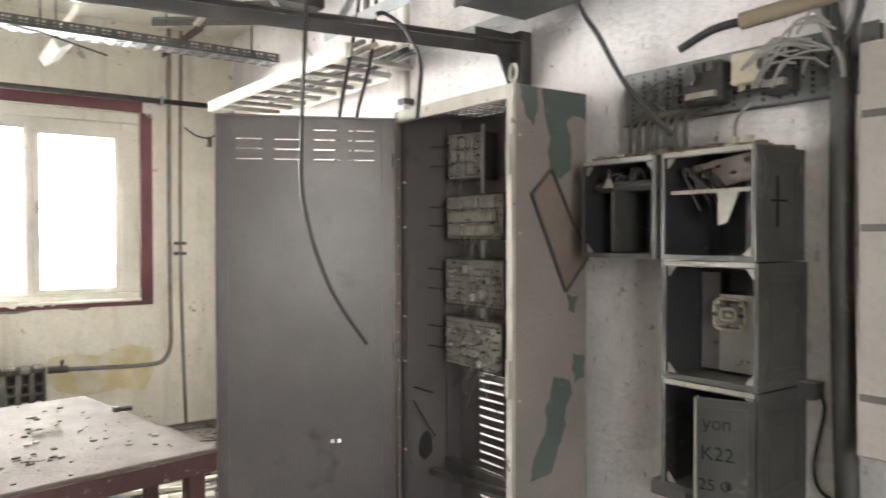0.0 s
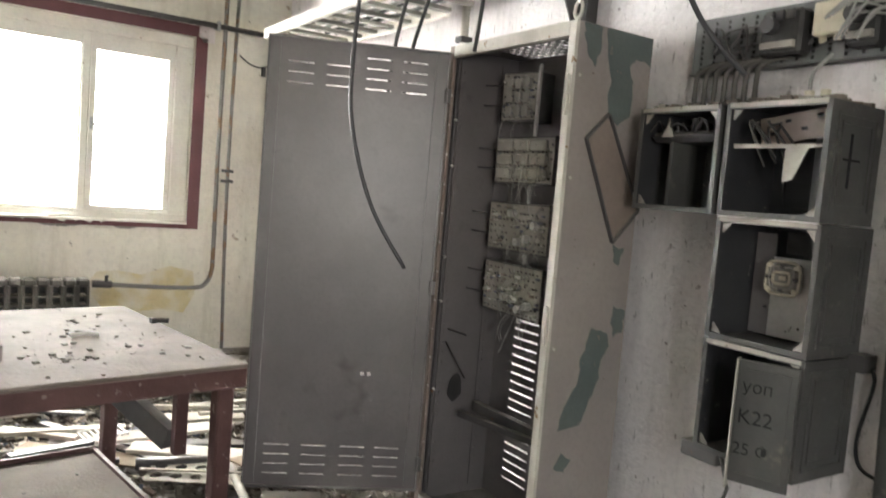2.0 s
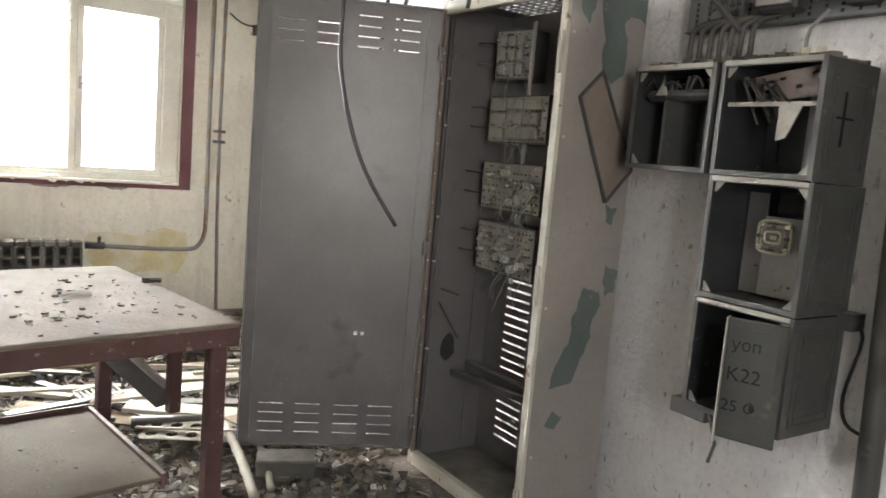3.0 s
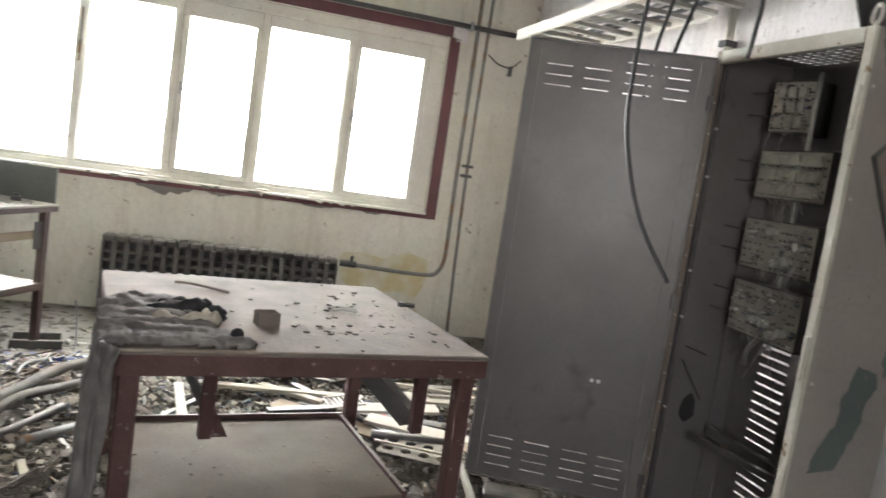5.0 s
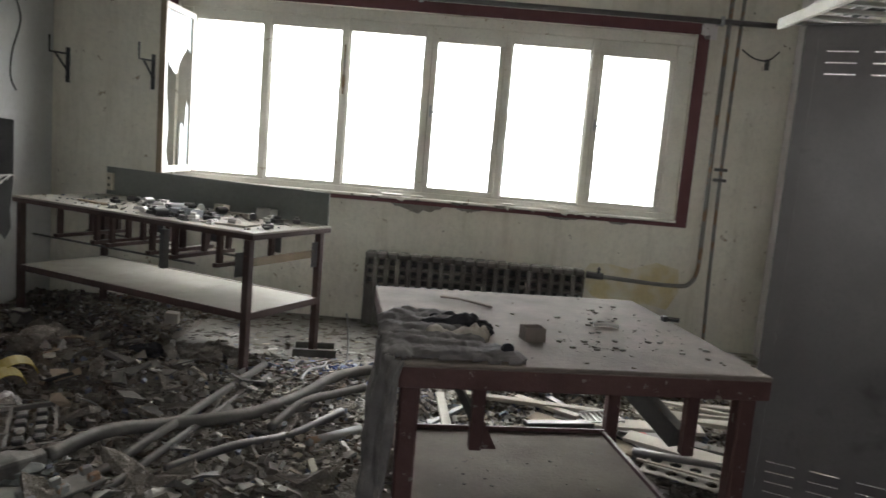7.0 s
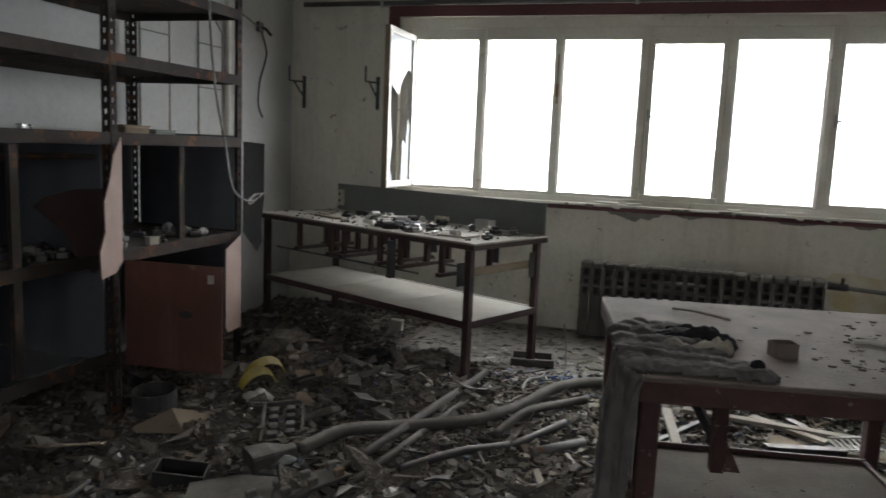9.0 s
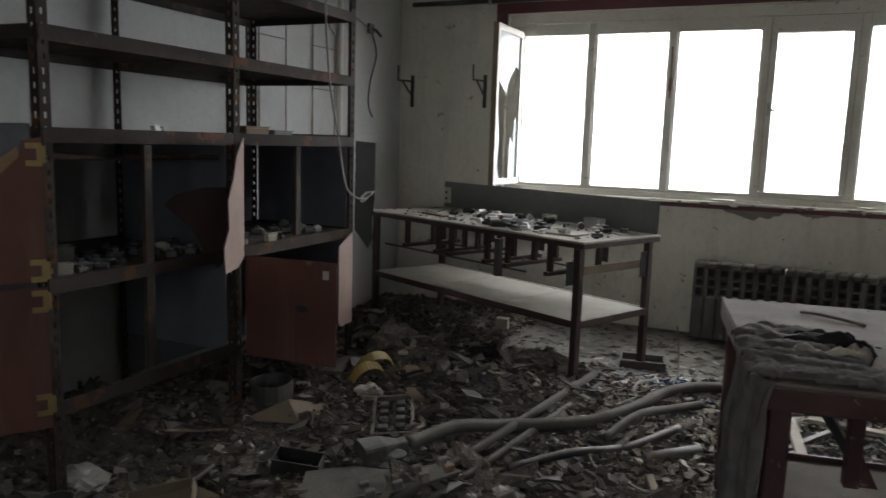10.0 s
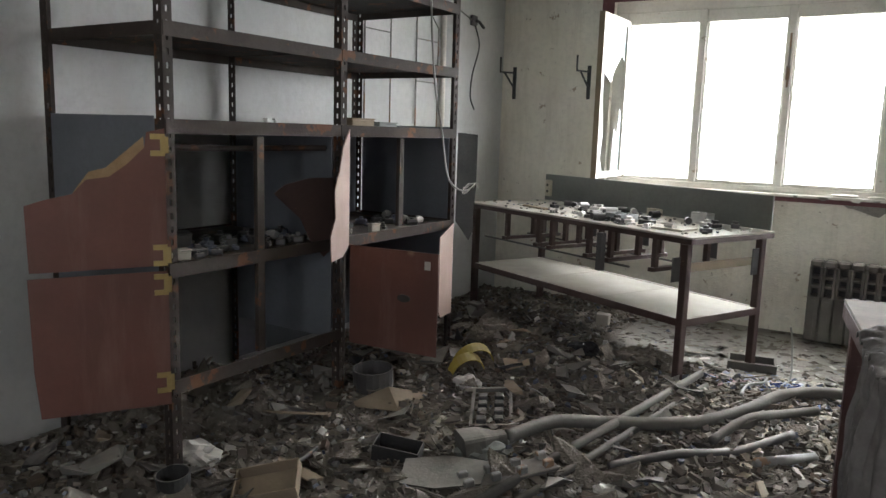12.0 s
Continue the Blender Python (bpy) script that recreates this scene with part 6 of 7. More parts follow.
# torn angle strips left hanging under the ceiling
for (a, b, mat, lab) in (((1.3, 4.05, 2.62), (1.62, 3.6, ZC), M_WHITEWOOD, "bent white steel strip torn loose under the ceiling"),
                         ((0.55, 4.3, 2.75), (0.95, 4.2, ZC), M_WHITEWOOD, "bent white steel strip torn loose under the ceiling"),
                         ((1.75, 3.35, 2.5), (1.95, 2.9, ZC), M_ZINC, "bent zinc strip torn loose under the ceiling"),
                         ((1.0, 3.5, 2.7), (1.5, 3.9, ZC), M_RED, "rust-red angle strip hanging from the ceiling"),
                         ((2.0, 4.0, 2.5), (1.8, 4.5, ZC), M_WHITEWOOD, "bent white steel strip torn loose under the ceiling")):
    t = thing("torn_strip", Matrix.Translation((0, 0, 0)), lab, "steel strip", "torn strips under the ceiling")
    bb = bmesh.new()
    bar(bb, a, b, 0.03, 0.004)
    part("flange", bb, mat, t)
    bb = bmesh.new()
    bar(bb, (a[0] + 0.013, a[1], a[2]), (b[0] + 0.013, b[1], b[2]), 0.004, 0.03)
    part("web", bb, mat, t)
# ---- rubble on the floor ----
def heap(x, y):
    """Height of the trodden rubble over the bare floor."""
    h = 0.035 + 0.13 * math.exp(-((x + 2.1) ** 2 / 0.9 + (y - 4.15) ** 2 / 0.35)) + 0.06 * math.exp(-((x + 1.6) ** 2 / 1.2 + (y - 3.2) ** 2 / 0.6))
    h += 0.05 * math.exp(-((x + 3.0) ** 2 / 0.3 + (y - 5.2) ** 2 / 0.3)) + 0.17 * math.exp(-((x + 3.2) ** 2 / 0.09 + (y - 2.55) ** 2 / 0.3))
    h *= 0.65 + 0.7 * noise.noise((x * 2.3, y * 2.3, 0.5)) + 0.25 * noise.noise((x * 9, y * 9, 2))
    bare = 1 / (1 + math.exp(-(y - (4.9 + 0.22 * x * (x < 0) + 0.15 * noise.noise((x * 3, 4, 1)))) * 9)) if x > -2.0 else 0
    return max(h, 0.0) * (1 - bare) - 0.03 * bare


bm = bmesh.new()
nx, ny = 190, 240
V = [[bm.verts.new((XW + 0.01 + (XE - XW - 0.02) * i / nx, -0.5 + (YN - 0.01 + 0.5) * j / ny, 0)) for i in range(nx + 1)] for j in range(ny + 1)]
for row in V:
    for v in row:
        v.co.z = heap(v.co.x, v.co.y) + 0.002
for j in range(ny):
    for i in range(nx):
        bm.faces.new((V[j][i], V[j][i + 1], V[j + 1][i + 1], V[j + 1][i]))
setup(part("rubble_bed", bm, M_BED, smooth=True), "trodden grit, dust and plaster rubble over the floor", "rubble", kind="stuff")

CUBE_F = [(0, 1, 3, 2), (4, 6, 7, 5), (0, 4, 5, 1), (2, 3, 7, 6), (0, 2, 6, 4), (1, 5, 7, 3)]


def scatter(name, n, mat, label, size, spread, seed, flat=0.5, tilt=25, density=None):
    """Many broken pieces lying on the rubble, joined as one mass."""
    g = random.Random(seed)
    vs, fs = [], []
    made = 0
    while made < n:
        x, y = g.uniform(XW + 0.05, XE - 0.05), g.uniform(0.5, YN - 0.06)
        if density and g.random() > density(x, y):
            continue
        made += 1
        a, b, c = (g.uniform(*s) for s in size)
        if g.random() < spread:
            a *= 1.8
        m = pose(x, y, heap(x, y) + c * flat + g.uniform(0, 0.02), g.uniform(-tilt, tilt), g.uniform(-tilt, tilt), g.uniform(0, 360))
        k = len(vs)
        for sx in (-1, 1):
            for sy in (-1, 1):
                for sz in (-1, 1):
                    p = m @ Vector((sx * a * g.uniform(0.6, 1.0), sy * b * g.uniform(0.6, 1.0), sz * c * g.uniform(0.75, 1.0)))
                    vs.append((p.x, p.y, max(p.z, 0.001)))
        fs += [tuple(k + i for i in f) for f in CUBE_F]
    me = bpy.data.meshes.new(name)
    me.from_pydata(vs, [], fs)
    me.materials.append(mat)
    ob = new(name, me)
    return setup(ob, label, "rubble", kind="stuff")


def dens(x, y):
    d = 1.0
    if y > 4.85 + 0.22 * min(x, 0) and x > -2.0:
        d = 0.5
    if (x > 1.7 and y < 2.9) or (x > 0.6 and y < 2.2):
        d = 0.08
    if y < 1.0:
        d = 0.3
    return d


scatter("rubble_shards", 4600, M_SHARD, "flat plaster, card and paper shards over the floor", ((0.01, 0.046), (0.008, 0.03), (0.001, 0.005)), 0.12, 11, 0.8, 26, dens)
scatter("rubble_lumps", 5600, M_RUB, "broken plaster lumps and crumbs over the floor", ((0.008, 0.036), (0.007, 0.026), (0.005, 0.018)), 0.1, 12, 0.15, 30, dens)
scatter("rubble_splinters", 1100, M_SHARD, "splinters and wire scraps over the floor", ((0.03, 0.11), (0.0025, 0.006), (0.002, 0.005)), 0.2, 13, 0.9, 10, dens)
scatter("rubble_parts", 2400, M_BITS, "small switch parts and screws over the floor", ((0.005, 0.018), (0.004, 0.013), (0.003, 0.012)), 0.1, 14, 0.6, 60, dens)
scatter("rubble_grit", 12000, M_RUB, "fine grit and crumbs over the floor", ((0.002, 0.008), (0.002, 0.007), (0.0015, 0.005)), 0.1, 15, 0.5, 60, dens)


def window_side(x, y):
    return math.exp(-((x + 0.3) ** 2 / 1.3 + (y - 4.2) ** 2 / 0.5))


scatter("rubble_pale", 1500, M_PALESHARD, "pale plaster and plastic shards near the window", ((0.008, 0.04), (0.006, 0.022), (0.0015, 0.006)), 0.2, 16, 1.2, 28, window_side)
scatter("rubble_dark", 700, M_BITS, "dark switch parts near the window", ((0.008, 0.03), (0.006, 0.018), (0.005, 0.014)), 0.2, 17, 0.8, 50, window_side)


def lay(ob, x, y, up=0.0, rx=0, ry=0, rz=0):
    ob.matrix_world = pose(x, y, heap(x, y) + up, rx, ry, rz)
    return ob


# hoses, pipes and long pieces
def floor_tube(name, label, cat, pts, r, mat, n=10, up=0.01):
    P = [(x, y, max(heap(x, y), 0) + r + up + dz) for x, y, dz in pts]
    return setup(part(name, tube(P, r, n, smooth_steps=6 if len(pts) > 2 else 0), mat, smooth=True), label, cat, "hoses and pipes on the floor")


floor_tube("thick_hose", "thick dusty grey hose snaking over the rubble", "hose", [(-1.66, 2.86, 0.01), (-1.55, 3.08, 0.02), (-1.42, 3.3, 0.02), (-1.23, 3.45, 0.0), (-1.05, 3.56, 0), (-0.9, 3.9, 0), (-0.76, 4.25, 0.02), (-0.5, 4.5, 0.03), (0.2, 4.75, 0.01)], 0.03, M_HOSE, 12)
floor_tube("grey_hose", "cut grey hose lying on the rubble", "hose", [(-0.95, 3.45, 0), (-0.85, 3.68, 0.02), (-0.72, 4.0, 0.03), (-0.6, 4.15, 0.01)], 0.022, M_HOSE)
floor_tube("dark_hose", "dark rubber hose lying on the rubble", "hose", [(-1.25, 2.98, 0.0), (-1.05, 3.2, 0.0), (-0.85, 3.42, 0.0), (-0.66, 3.72, 0.02)], 0.02, M_STEEL)
floor_tube("old_pipe", "long thin grey pipe lying across the rubble", "pipe", [(-1.52, 2.35, 0.02), (-1.2, 4.28, 0.05)], 0.021, M_HOSE)
floor_tube("old_pipe", "long thin grey pipe lying across the rubble", "pipe", [(-1.45, 2.3, 0.0), (-1.15, 4.2, 0.02)], 0.018, M_HOSE)
floor_tube("old_pipe", "short grey pipe end on the rubble", "pipe", [(-0.75, 3.35, 0.0), (-0.55, 3.6, 0.0)], 0.022, M_PIPE)
floor_tube("bent_duct", "bent pale duct lying by the cabinet", "pipe", [(1.02, 2.68, 0.0), (1.06, 2.95, 0.03), (1.08, 3.2, 0.06), (1.13, 3.45, 0.03)], 0.02, M_SHELFBOARD)
floor_tube("bent_duct", "bent pale duct lying by the cabinet", "pipe", [(1.1, 2.72, 0.0), (1.17, 3.0, 0.02), (1.2, 3.35, 0.05)], 0.016, M_SHELFBOARD)
floor_tube("dark_conduit", "dark conduit end lying under the table", "pipe", [(0.72, 3.45, 0.05), (1.1, 3.35, 0.05)], 0.028, M_STEEL)
floor_tube("thin_cable", "thin black cable on the rubble", "cable", [(-1.0, 4.45, 0), (-0.85, 4.6, 0.01), (-0.8, 4.75, 0.03), (-0.82, 4.86, 0.2), (-0.84, 4.88, 0.3)], 0.006, M_WIRE, 6)
for i in range(16):
    x, y, a = rng.uniform(-2.4, 0.2), rng.uniform(1.7, 4.3), rng.uniform(0, 3.14)
    pts = [(x, y, 0.01)]
    for k in range(4):
        a += rng.uniform(-0.5, 0.5)
        pts.append((pts[-1][0] + 0.13 * math.cos(a), pts[-1][1] + 0.13 * math.sin(a), rng.uniform(0.0, 0.03)))
    floor_tube("wire_scrap", "bent wire scrap lying on the rubble", "wire", pts, rng.choice((0.004, 0.006, 0.009)), rng.choice((M_RUBBER, M_WIRE, M_STEEL)), 6)

# boards and battens behind and under the table
for i in range(58):
    x, y = rng.uniform(-0.2, 1.55), rng.uniform(3.25, 5.2)
    L, w, h = rng.uniform(0.25, 0.9), rng.choice((0.02, 0.03, 0.045, 0.07, 0.12)), rng.uniform(0.008, 0.025)
    mat = rng.choice((M_PALE, M_PALE, M_WOOD, M_CARD, M_PALE, M_STEEL))
    ob = part("board", cbox(-L / 2, L / 2, -w / 2, w / 2, 0, h, bevel=0.002), mat)
    lay(ob, x, y, 0.012 + 0.0022 * i, rng.uniform(-4, 4), rng.uniform(-3, 3), rng.choice((0, 80, 100, 15, -20)) + rng.uniform(-25, 25))
    setup(ob, "dusty broken board lying behind the red table", "board", "boards on the floor")
# punched white panel and white slatted grid by the cabinet
def punched(nx, ny, c, rad, t):
    """A flat plate of nx by ny square cells, each pierced by a round hole."""
    bm = bmesh.new()
    for i in range(nx):
        for j in range(ny):
            cx, cy = (i + 0.5) * c, (j + 0.5) * c
            rings = []
            for z in (0, t):
                out = [bm.verts.new((cx + c / 2 * max(-1, min(1, 1.4143 * math.cos(k * math.pi / 4))), cy + c / 2 * max(-1, min(1, 1.4143 * math.sin(k * math.pi / 4))), z)) for k in range(8)]
                rings.append((out, [bm.verts.new((cx + rad * math.cos(k * math.pi / 4), cy + rad * math.sin(k * math.pi / 4), z)) for k in range(8)]))
            for k in range(8):
                m = (k + 1) % 8
                for out, inn in rings:
                    bm.faces.new((out[k], out[m], inn[m], inn[k]))
                bm.faces.new((rings[0][1][k], rings[0][1][m], rings[1][1][m], rings[1][1][k]))
    bmesh.ops.remove_doubles(bm, verts=bm.verts, dist=1e-5)
    return bm


ob = part("punched_panel", punched(6, 3, 0.085, 0.026, 0.006), M_SHELFBOARD)
lay(ob, 0.72, 3.3, 0.07, 6, 0, -28)
setup(ob, "pale board with round holes lying beside the table", "panel")
t = thing("slatted_grid", pose(0.56, 3.72, heap(0.56, 3.72) + 0.11, 3, -4, 12), "broken white slatted grid lying on the rubble", "grid")
for i in range(8):
    part("slat", cbox(i * 0.026, i * 0.026 + 0.009, 0, 0.14, 0, 0.008), M_WHITE, t)
for y in (0.0, 0.13):
    part("crossbar", cbox(0, 0.191, y, y + 0.009, 0.0081, 0.015), M_WHITE, t)
ob = part("tin_box", cbox(-0.12, 0.12, -0.07, 0.07, 0, 0.09, bevel=0.006), M_HOSE)
lay(ob, 1.22, 2.88, 0.0, 0, 0, -22)
setup(ob, "grey tin box lying under the cabinet door", "box")
ob = part("red_scrap", cbox(-0.05, 0.05, -0.03, 0.03, 0, 0.02, bevel=0.004), M_REDP)
lay(ob, 0.82, 3.75, 0.05, 8, 0, 20)
setup(ob, "faded red plastic scrap on the rubble", "plastic scrap")

# card, sheets and tiles over the heap
for i in range(190):
    x, y = rng.uniform(-3.2, -0.3), rng.uniform(1.3, 4.8)
    if i % 4 == 0:
        x, y = rng.uniform(-3.1, -1.4), rng.uniform(3.3, 4.8)
    w, d = rng.uniform(0.04, 0.15), rng.uniform(0.03, 0.1)
    k = rng.randrange(4, 7)
    out = [(w * rng.uniform(0.6, 1.0) * math.cos(q * 2 * math.pi / k), d * rng.uniform(0.6, 1.0) * math.sin(q * 2 * math.pi / k)) for q in range(k)]
    b = poly_plate(out, 0.004, Matrix.Rotation(radians(90), 4, "X"))
    for v in b.verts:
        v.co.z += 0.5 * v.co.x * v.co.x / max(w, 0.01) * rng.choice((1, 0.4))
    ob = part("card_piece", b, rng.choice((M_CARD, M_BED, M_HOSE, M_BED, M_BED, M_BED, M_HOSE, M_DARK)))
    lay(ob, x, y, 0.02 + rng.random() * 0.02, rng.uniform(-24, 24), rng.uniform(-24, 24), rng.uniform(0, 360))
    setup(ob, "dusty torn piece of card or sheet on the rubble", "card", "card pieces on the floor")
for i in range(40):
    x, y = rng.uniform(-2.9, -0.6), rng.uniform(1.4, 4.4)
    s = rng.uniform(0.02, 0.05)
    b = bmesh.new()
    bmesh.ops.create_icosphere(b, subdivisions=2, radius=s)
    for v in b.verts:
        d = v.co.normalized()
        v.co = d * s * (0.8 + 0.5 * noise.noise(d * 2 + Vector((i, 0, 0))))
        v.co.z *= 0.6
    ob = part("plaster_chunk", b, rng.choice((M_PALE, M_HOSE, M_CARD, M_BED)))
    lay(ob, x, y, s * 0.3, 0, 0, rng.uniform(0, 360))
    setup(ob, "broken chunk of plaster on the rubble", "plaster chunk", "chunks on the floor")
# crumpled cloth and paper lumps
for i, (x, y, s, mat) in enumerate(((-2.72, 2.1, 0.1, M_WHITE), (-1.72, 2.78, 0.11, M_BOARD), (-1.16, 2.72, 0.08, M_WHITE), (-2.2, 3.45, 0.09, M_WHITE), (-1.6, 4.35, 0.12, M_BED), (-2.4, 4.1, 0.15, M_BED), (-1.9, 4.3, 0.13, M_DARKCLOTH))):
    b = bmesh.new()
    bmesh.ops.create_icosphere(b, subdivisions=3, radius=1)
    for v in b.verts:
        d = v.co.normalized()
        k = 1 + 0.5 * noise.noise(d * 2.5 + Vector((i * 3, 0, 0))) + 0.3 * noise.noise(d * 7)
        v.co = Vector((d.x * s * k, d.y * s * 0.8 * k, d.z * s * 0.5 * k))
    ob = part("crumpled_sheet", b, mat)
    lay(ob, x, y, s * 0.25, 0, 0, i * 50)
    setup(ob, "crumpled dirty sheet or bag on the rubble", "sheet", "crumpled sheets on the floor")


def pot(name, label, cat, r0, r1, h, mat, x, y, tilt=0):
    b = bmesh.new()
    n = 20
    rings = []
    for r, z in ((r0, 0), (r1, h), (r1 - 0.006, h), (r0 - 0.006, 0.008)):
        rings.append([b.verts.new((r * math.cos(2 * math.pi * k / n), r * math.sin(2 * math.pi * k / n), z)) for k in range(n)])
    for p, q in zip(rings, rings[1:]):
        for k in range(n):
            b.faces.new((p[k], p[(k + 1) % n], q[(k + 1) % n], q[k]))
    b.faces.new(rings[-1])
    b.faces.new(rings[0])
    ob = part(name, b, mat)
    lay(ob, x, y, 0.0, tilt, 0, 0)
    return setup(ob, label, cat)


pot("black_bucket", "small black plastic bucket on the rubble", "bucket", 0.055, 0.065, 0.1, M_DARK, -2.52, 1.84, 6)
pot("round_tin", "dark round tin standing in the rubble", "tin", 0.1, 0.105, 0.12, M_STEEL, -2.56, 3.1, 4)
pot("white_cup", "small white plastic cap on the floor", "cap", 0.025, 0.025, 0.04, M_WHITE, -0.6, 3.95, 0)
b = bmesh.new()
ap = b.verts.new((0.02, 0.01, 0.075))
bs = [b.verts.new((0.24, 0.1, 0)), b.verts.new((-0.05, 0.13, 0.0)), b.verts.new((-0.2, -0.04, 0)), b.verts.new((0.06, -0.13, 0))]
for k in range(4):
    b.faces.new((bs[k], bs[(k + 1) % 4], ap))
b.faces.new(bs)
ob = lay(part("folded_carton", b, M_CARD), -2.4, 2.98, 0.01, 0, 0, 40)
setup(ob, "folded brown carton lying on the rubble", "carton")
# yellow curled plastic band
b = bmesh.new()
for k, (r, off) in enumerate(((0.1, 0), (0.12, 0.06))):
    pa = []
    for i in range(13):
        q = math.pi * (0.1 + 0.95 * i / 12)
        pa.append((b.verts.new((r * math.cos(q) + off, -0.03 + k * 0.05, r * math.sin(q) * 1.1)), b.verts.new((r * math.cos(q) + off, 0.03 + k * 0.05, r * math.sin(q) * 1.1 + 0.01))))
    for p, q in zip(pa, pa[1:]):
        b.faces.new((p[0], q[0], q[1], p[1]))
ob = part("yellow_band", b, M_YELLOW)
sol = ob.modifiers.new("thick", "SOLIDIFY")
sol.thickness = 0.004
lay(ob, -2.3, 3.6, 0.02, 20, 0, 55)
setup(ob, "curled faded yellow plastic band on the rubble", "plastic band")
# blue wires and the wooden tray by the bench legs
b = bmesh.new()
for i in range(24):
    x, y = rng.gauss(0, 0.1), rng.gauss(0, 0.06)
    p = [(x, y, 0.01 + rng.random() * 0.02)]
    for k in range(3):
        p.append((p[-1][0] + rng.uniform(-0.08, 0.08), p[-1][1] + rng.uniform(-0.05, 0.05), 0.008 + rng.random() * 0.04))
    tube(p, 0.004, 5, b, smooth_steps=3)
ob = lay(part("blue_wire_tangle", b, M_BLUEWIRE), -0.78, 4.55, 0.0)
setup(ob, "tangle of blue wires on the floor", "wires", kind="stuff")
t = thing("wooden_tray", pose(-1.05, 4.98, 0.002, 0, 0, 10), "shallow wooden tray on the floor behind the bench leg", "tray")
for q in ((-0.14, 0.14, -0.1, -0.088), (-0.14, 0.14, 0.088, 0.1), (-0.14, -0.128, -0.0879, 0.0879), (0.128, 0.14, -0.0879, 0.0879)):
    part("side", cbox(*q, 0.0, 0.05), M_HOSE, t)
part("base", cbox(-0.127, 0.127, -0.087, 0.087, 0, 0.008), M_HOSE, t)
for x, y, w, h, mat, lab in ((-2.12, 5.25, 0.09, 0.1, M_PALE, "pale block standing on the floor under the bench"), (-1.92, 4.75, 0.03, 0.1, M_WHITE, "small white stick of plastic on the heap"), (-2.9, 4.75, 0.1, 0.1, M_HOSE, "grey brick lying near the bench leg")):
    ob = part("block", cbox(-w / 2, w / 2, -w * 0.35, w * 0.35, 0, h, bevel=0.004), mat)
    lay(ob, x, y, 0.0, 4, 3, rng.uniform(-20, 20))
    setup(ob, lab, "block")

# larger finds lying in the rubble
t = thing("steel_frame", pose(-1.92, 3.2, heap(-1.92, 3.2) + 0.018, 4, -5, 27), "flat rusty steel frame with small relay blocks", "frame")
for q in ((-0.1, 0.1, -0.22, -0.2), (-0.1, 0.1, 0.2, 0.22), (-0.1, -0.085, -0.2, 0.2), (0.085, 0.1, -0.2, 0.2)):
    part("side", cbox(*q, 0, 0.02), M_HOSE, t)
for k in range(8):
    x, y = -0.045 + 0.08 * (k % 2), -0.15 + 0.085 * (k // 2)
    part("relay_block", cbox(x - 0.022, x + 0.022, y - 0.024, y + 0.024, 0.0, 0.03, bevel=0.005), M_DARK if k % 3 else M_STEEL, t)
t = thing("terminal_rail", pose(-1.53, 2.6, heap(-1.53, 2.6) + 0.03, 0, -8, 50), "grey steel rail with square terminal blocks", "terminal rail")
part("rail", cbox(-0.2, 0.2, -0.06, 0.06, 0, 0.014, bevel=0.003), M_HOSE, t)
for k in range(8):
    x, y = -0.165 + 0.11 * (k % 4), -0.035 + 0.07 * (k // 4)
    part("terminal_block", cbox(x - 0.02, x + 0.02, y - 0.014, y + 0.014, 0.014, 0.044, bevel=0.004), M_PIPE, t)


def open_box(name, label, x, y, w, d, h, mat, up, rx, ry, rz):
    t = thing(name, pose(x, y, heap(x, y) + up, rx, ry, rz), label, "box")
    for q in ((-w, w, -d, -d + 0.006), (-w, w, d - 0.006, d), (-w, -w + 0.006, -d + 0.006, d - 0.006), (w - 0.006, w, -d + 0.006, d - 0.006)):
        part("side", cbox(*q, 0.006, h, bevel=0.001), mat, t)
    part("base", cbox(-w, w, -d, d, 0, 0.006), mat, t)


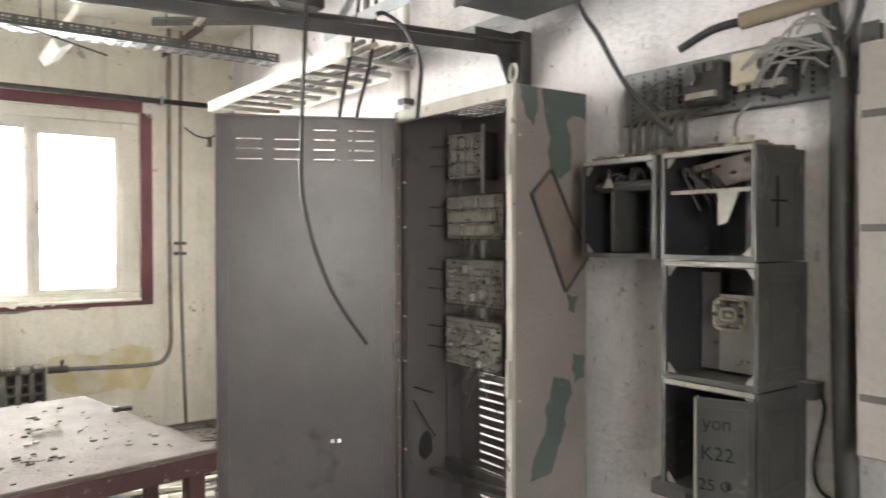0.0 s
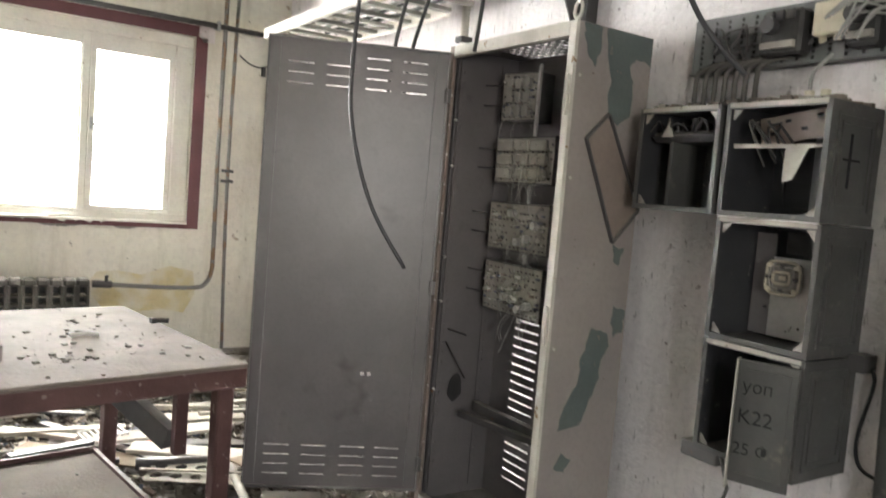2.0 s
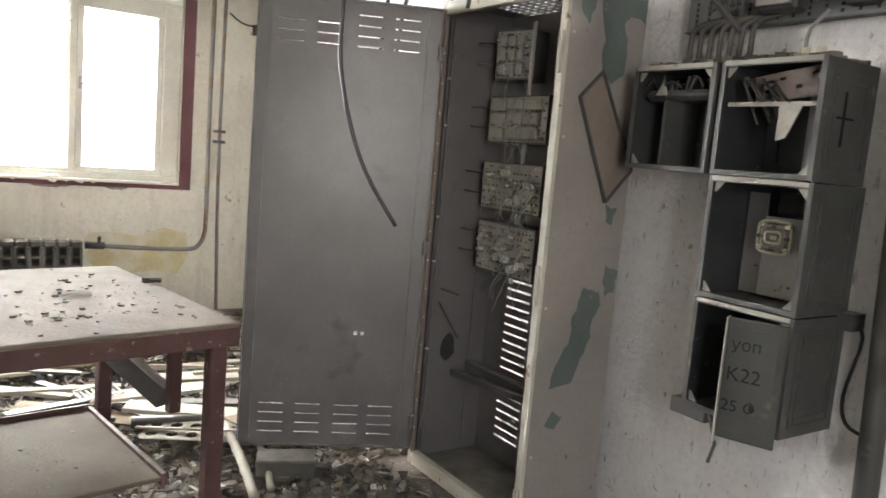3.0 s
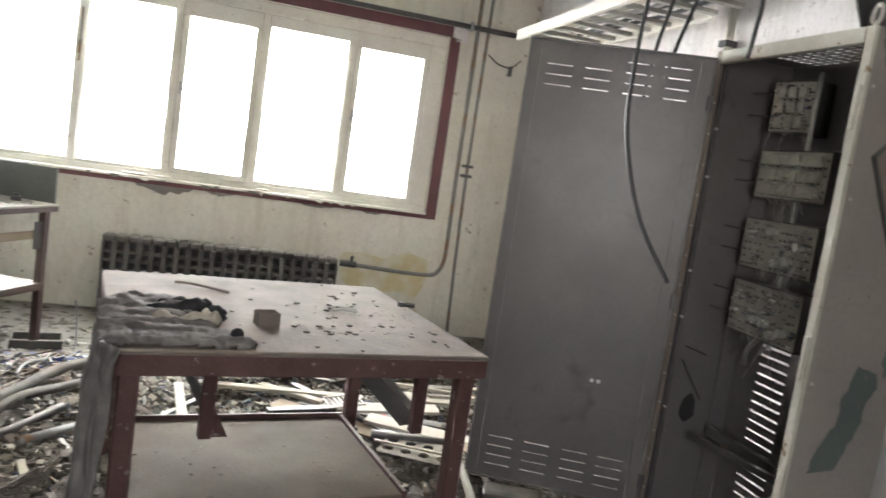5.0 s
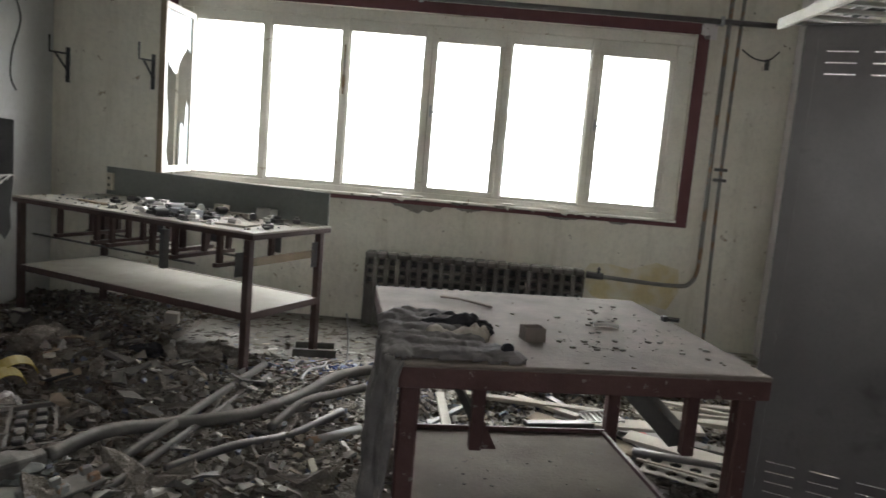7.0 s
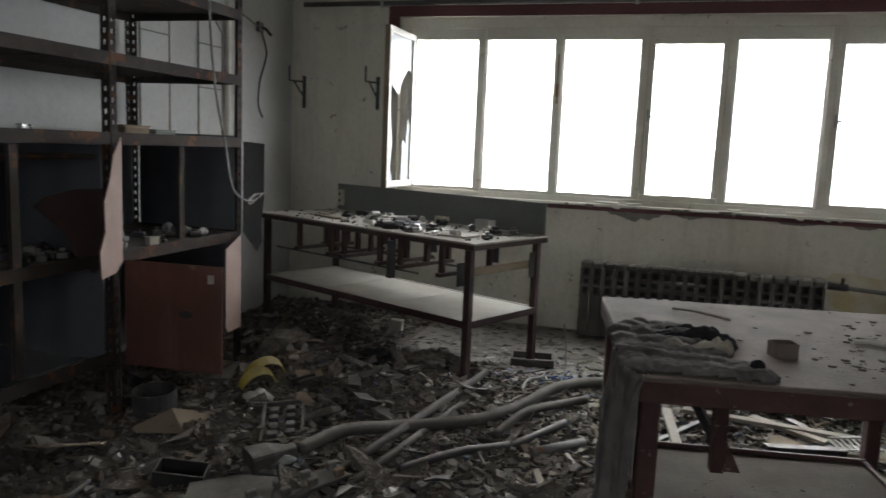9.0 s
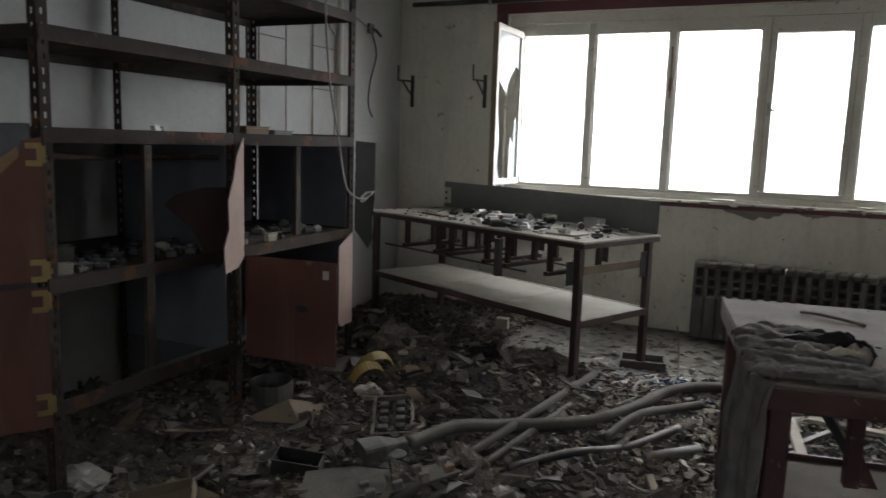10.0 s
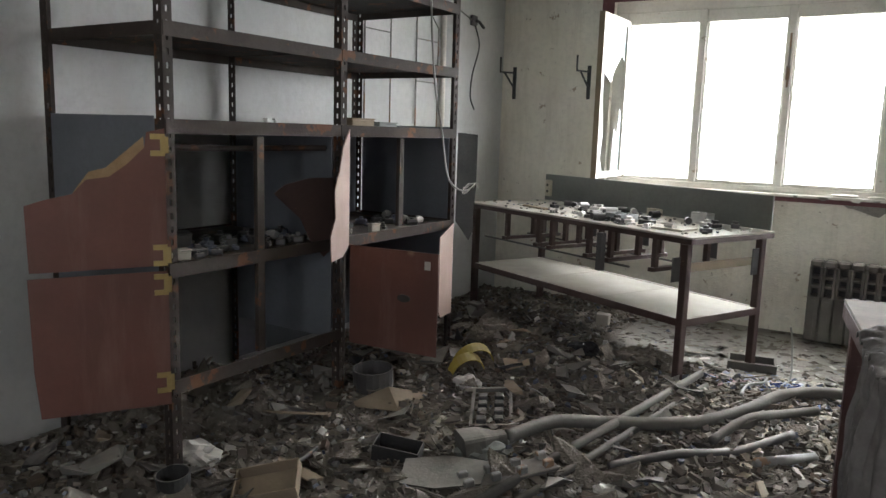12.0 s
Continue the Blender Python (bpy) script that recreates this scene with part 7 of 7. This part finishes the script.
open_box("parts_box", "dark open plastic box of parts in the rubble", -2.05, 2.6, 0.1, 0.055, 0.08, M_DARK, 0.0, 8, 6, 20)
open_box("carton_tray", "dusty open cardboard tray tipped on the rubble", -2.22, 2.02, 0.12, 0.085, 0.05, M_CARD, 0.035, 14, -12, 35)
b = bmesh.new()
rings = []
for x, w, h in ((-0.11, 0.075, 0.06), (-0.02, 0.068, 0.055), (0.05, 0.034, 0.034), (0.09, 0.032, 0.032)):
    rings.append([b.verts.new((x, w * math.copysign(abs(math.cos(q)) ** 0.4, math.cos(q)), 0.06 + h * math.copysign(abs(math.sin(q)) ** 0.4, math.sin(q)))) for q in [k * math.pi / 8 for k in range(16)]])
for p, q in zip(rings, rings[1:]):
    for k in range(16):
        b.faces.new((p[k], p[(k + 1) % 16], q[(k + 1) % 16], q[k]))
b.faces.new(rings[0])
ob = lay(part("duct_end", b, M_HOSE), -1.72, 2.78, 0.0, 0, -6, 50)
setup(ob, "grey flared sheet metal end of the thick hose", "duct end")
b = poly_plate([(-0.17, -0.1), (0.02, -0.13), (0.18, -0.09), (0.17, 0.08), (0.0, 0.12), (-0.15, 0.09)], 0.006, Matrix.Rotation(radians(90), 4, "X"))
ob = lay(part("grey_sheet", b, M_HOSE), -1.76, 2.49, 0.045, 5, -6, 20)
setup(ob, "flat dusty grey sheet lying on the rubble", "sheet")
b = poly_plate([(-0.16, -0.07), (0.05, -0.1), (0.17, -0.03), (0.1, 0.09), (-0.13, 0.08)], 0.004, Matrix.Rotation(radians(90), 4, "X"))
ob = lay(part("bent_card", b, M_CARD), -2.62, 2.62, 0.05, -14, 10, 60)
setup(ob, "bent brown card lying in front of the rack", "card")

# torn blue and white film by the bench leg
scatter("film_scraps", 300, M_FILM, "torn blue and white plastic film scraps on the floor", ((0.01, 0.035), (0.006, 0.02), (0.001, 0.003)), 0.3, 71, tilt=22,
        density=lambda x, y: math.exp(-((x + 0.85) ** 2 / 0.05 + (y - 4.6) ** 2 / 0.03)))
g = random.Random(12)
bb = bmesh.new()
for i in range(60):
    x, y, q = g.uniform(-0.48, 0.31), g.uniform(-0.5, 0.08), 0.0012 + 0.005 * g.random() ** 3
    box(bb, -q, q, -q * 0.7, q * 0.7, 0, q * 0.6, Matrix.Translation((x, y, 0.3455)) @ Matrix.Rotation(g.uniform(0, 3), 4, "Z"))
ob = part("shelf_crumbs", bb, M_RUB)
ob.matrix_world = TM
setup(ob, "crumbs of rust and plaster on the lower shelf", "crumbs", kind="stuff")
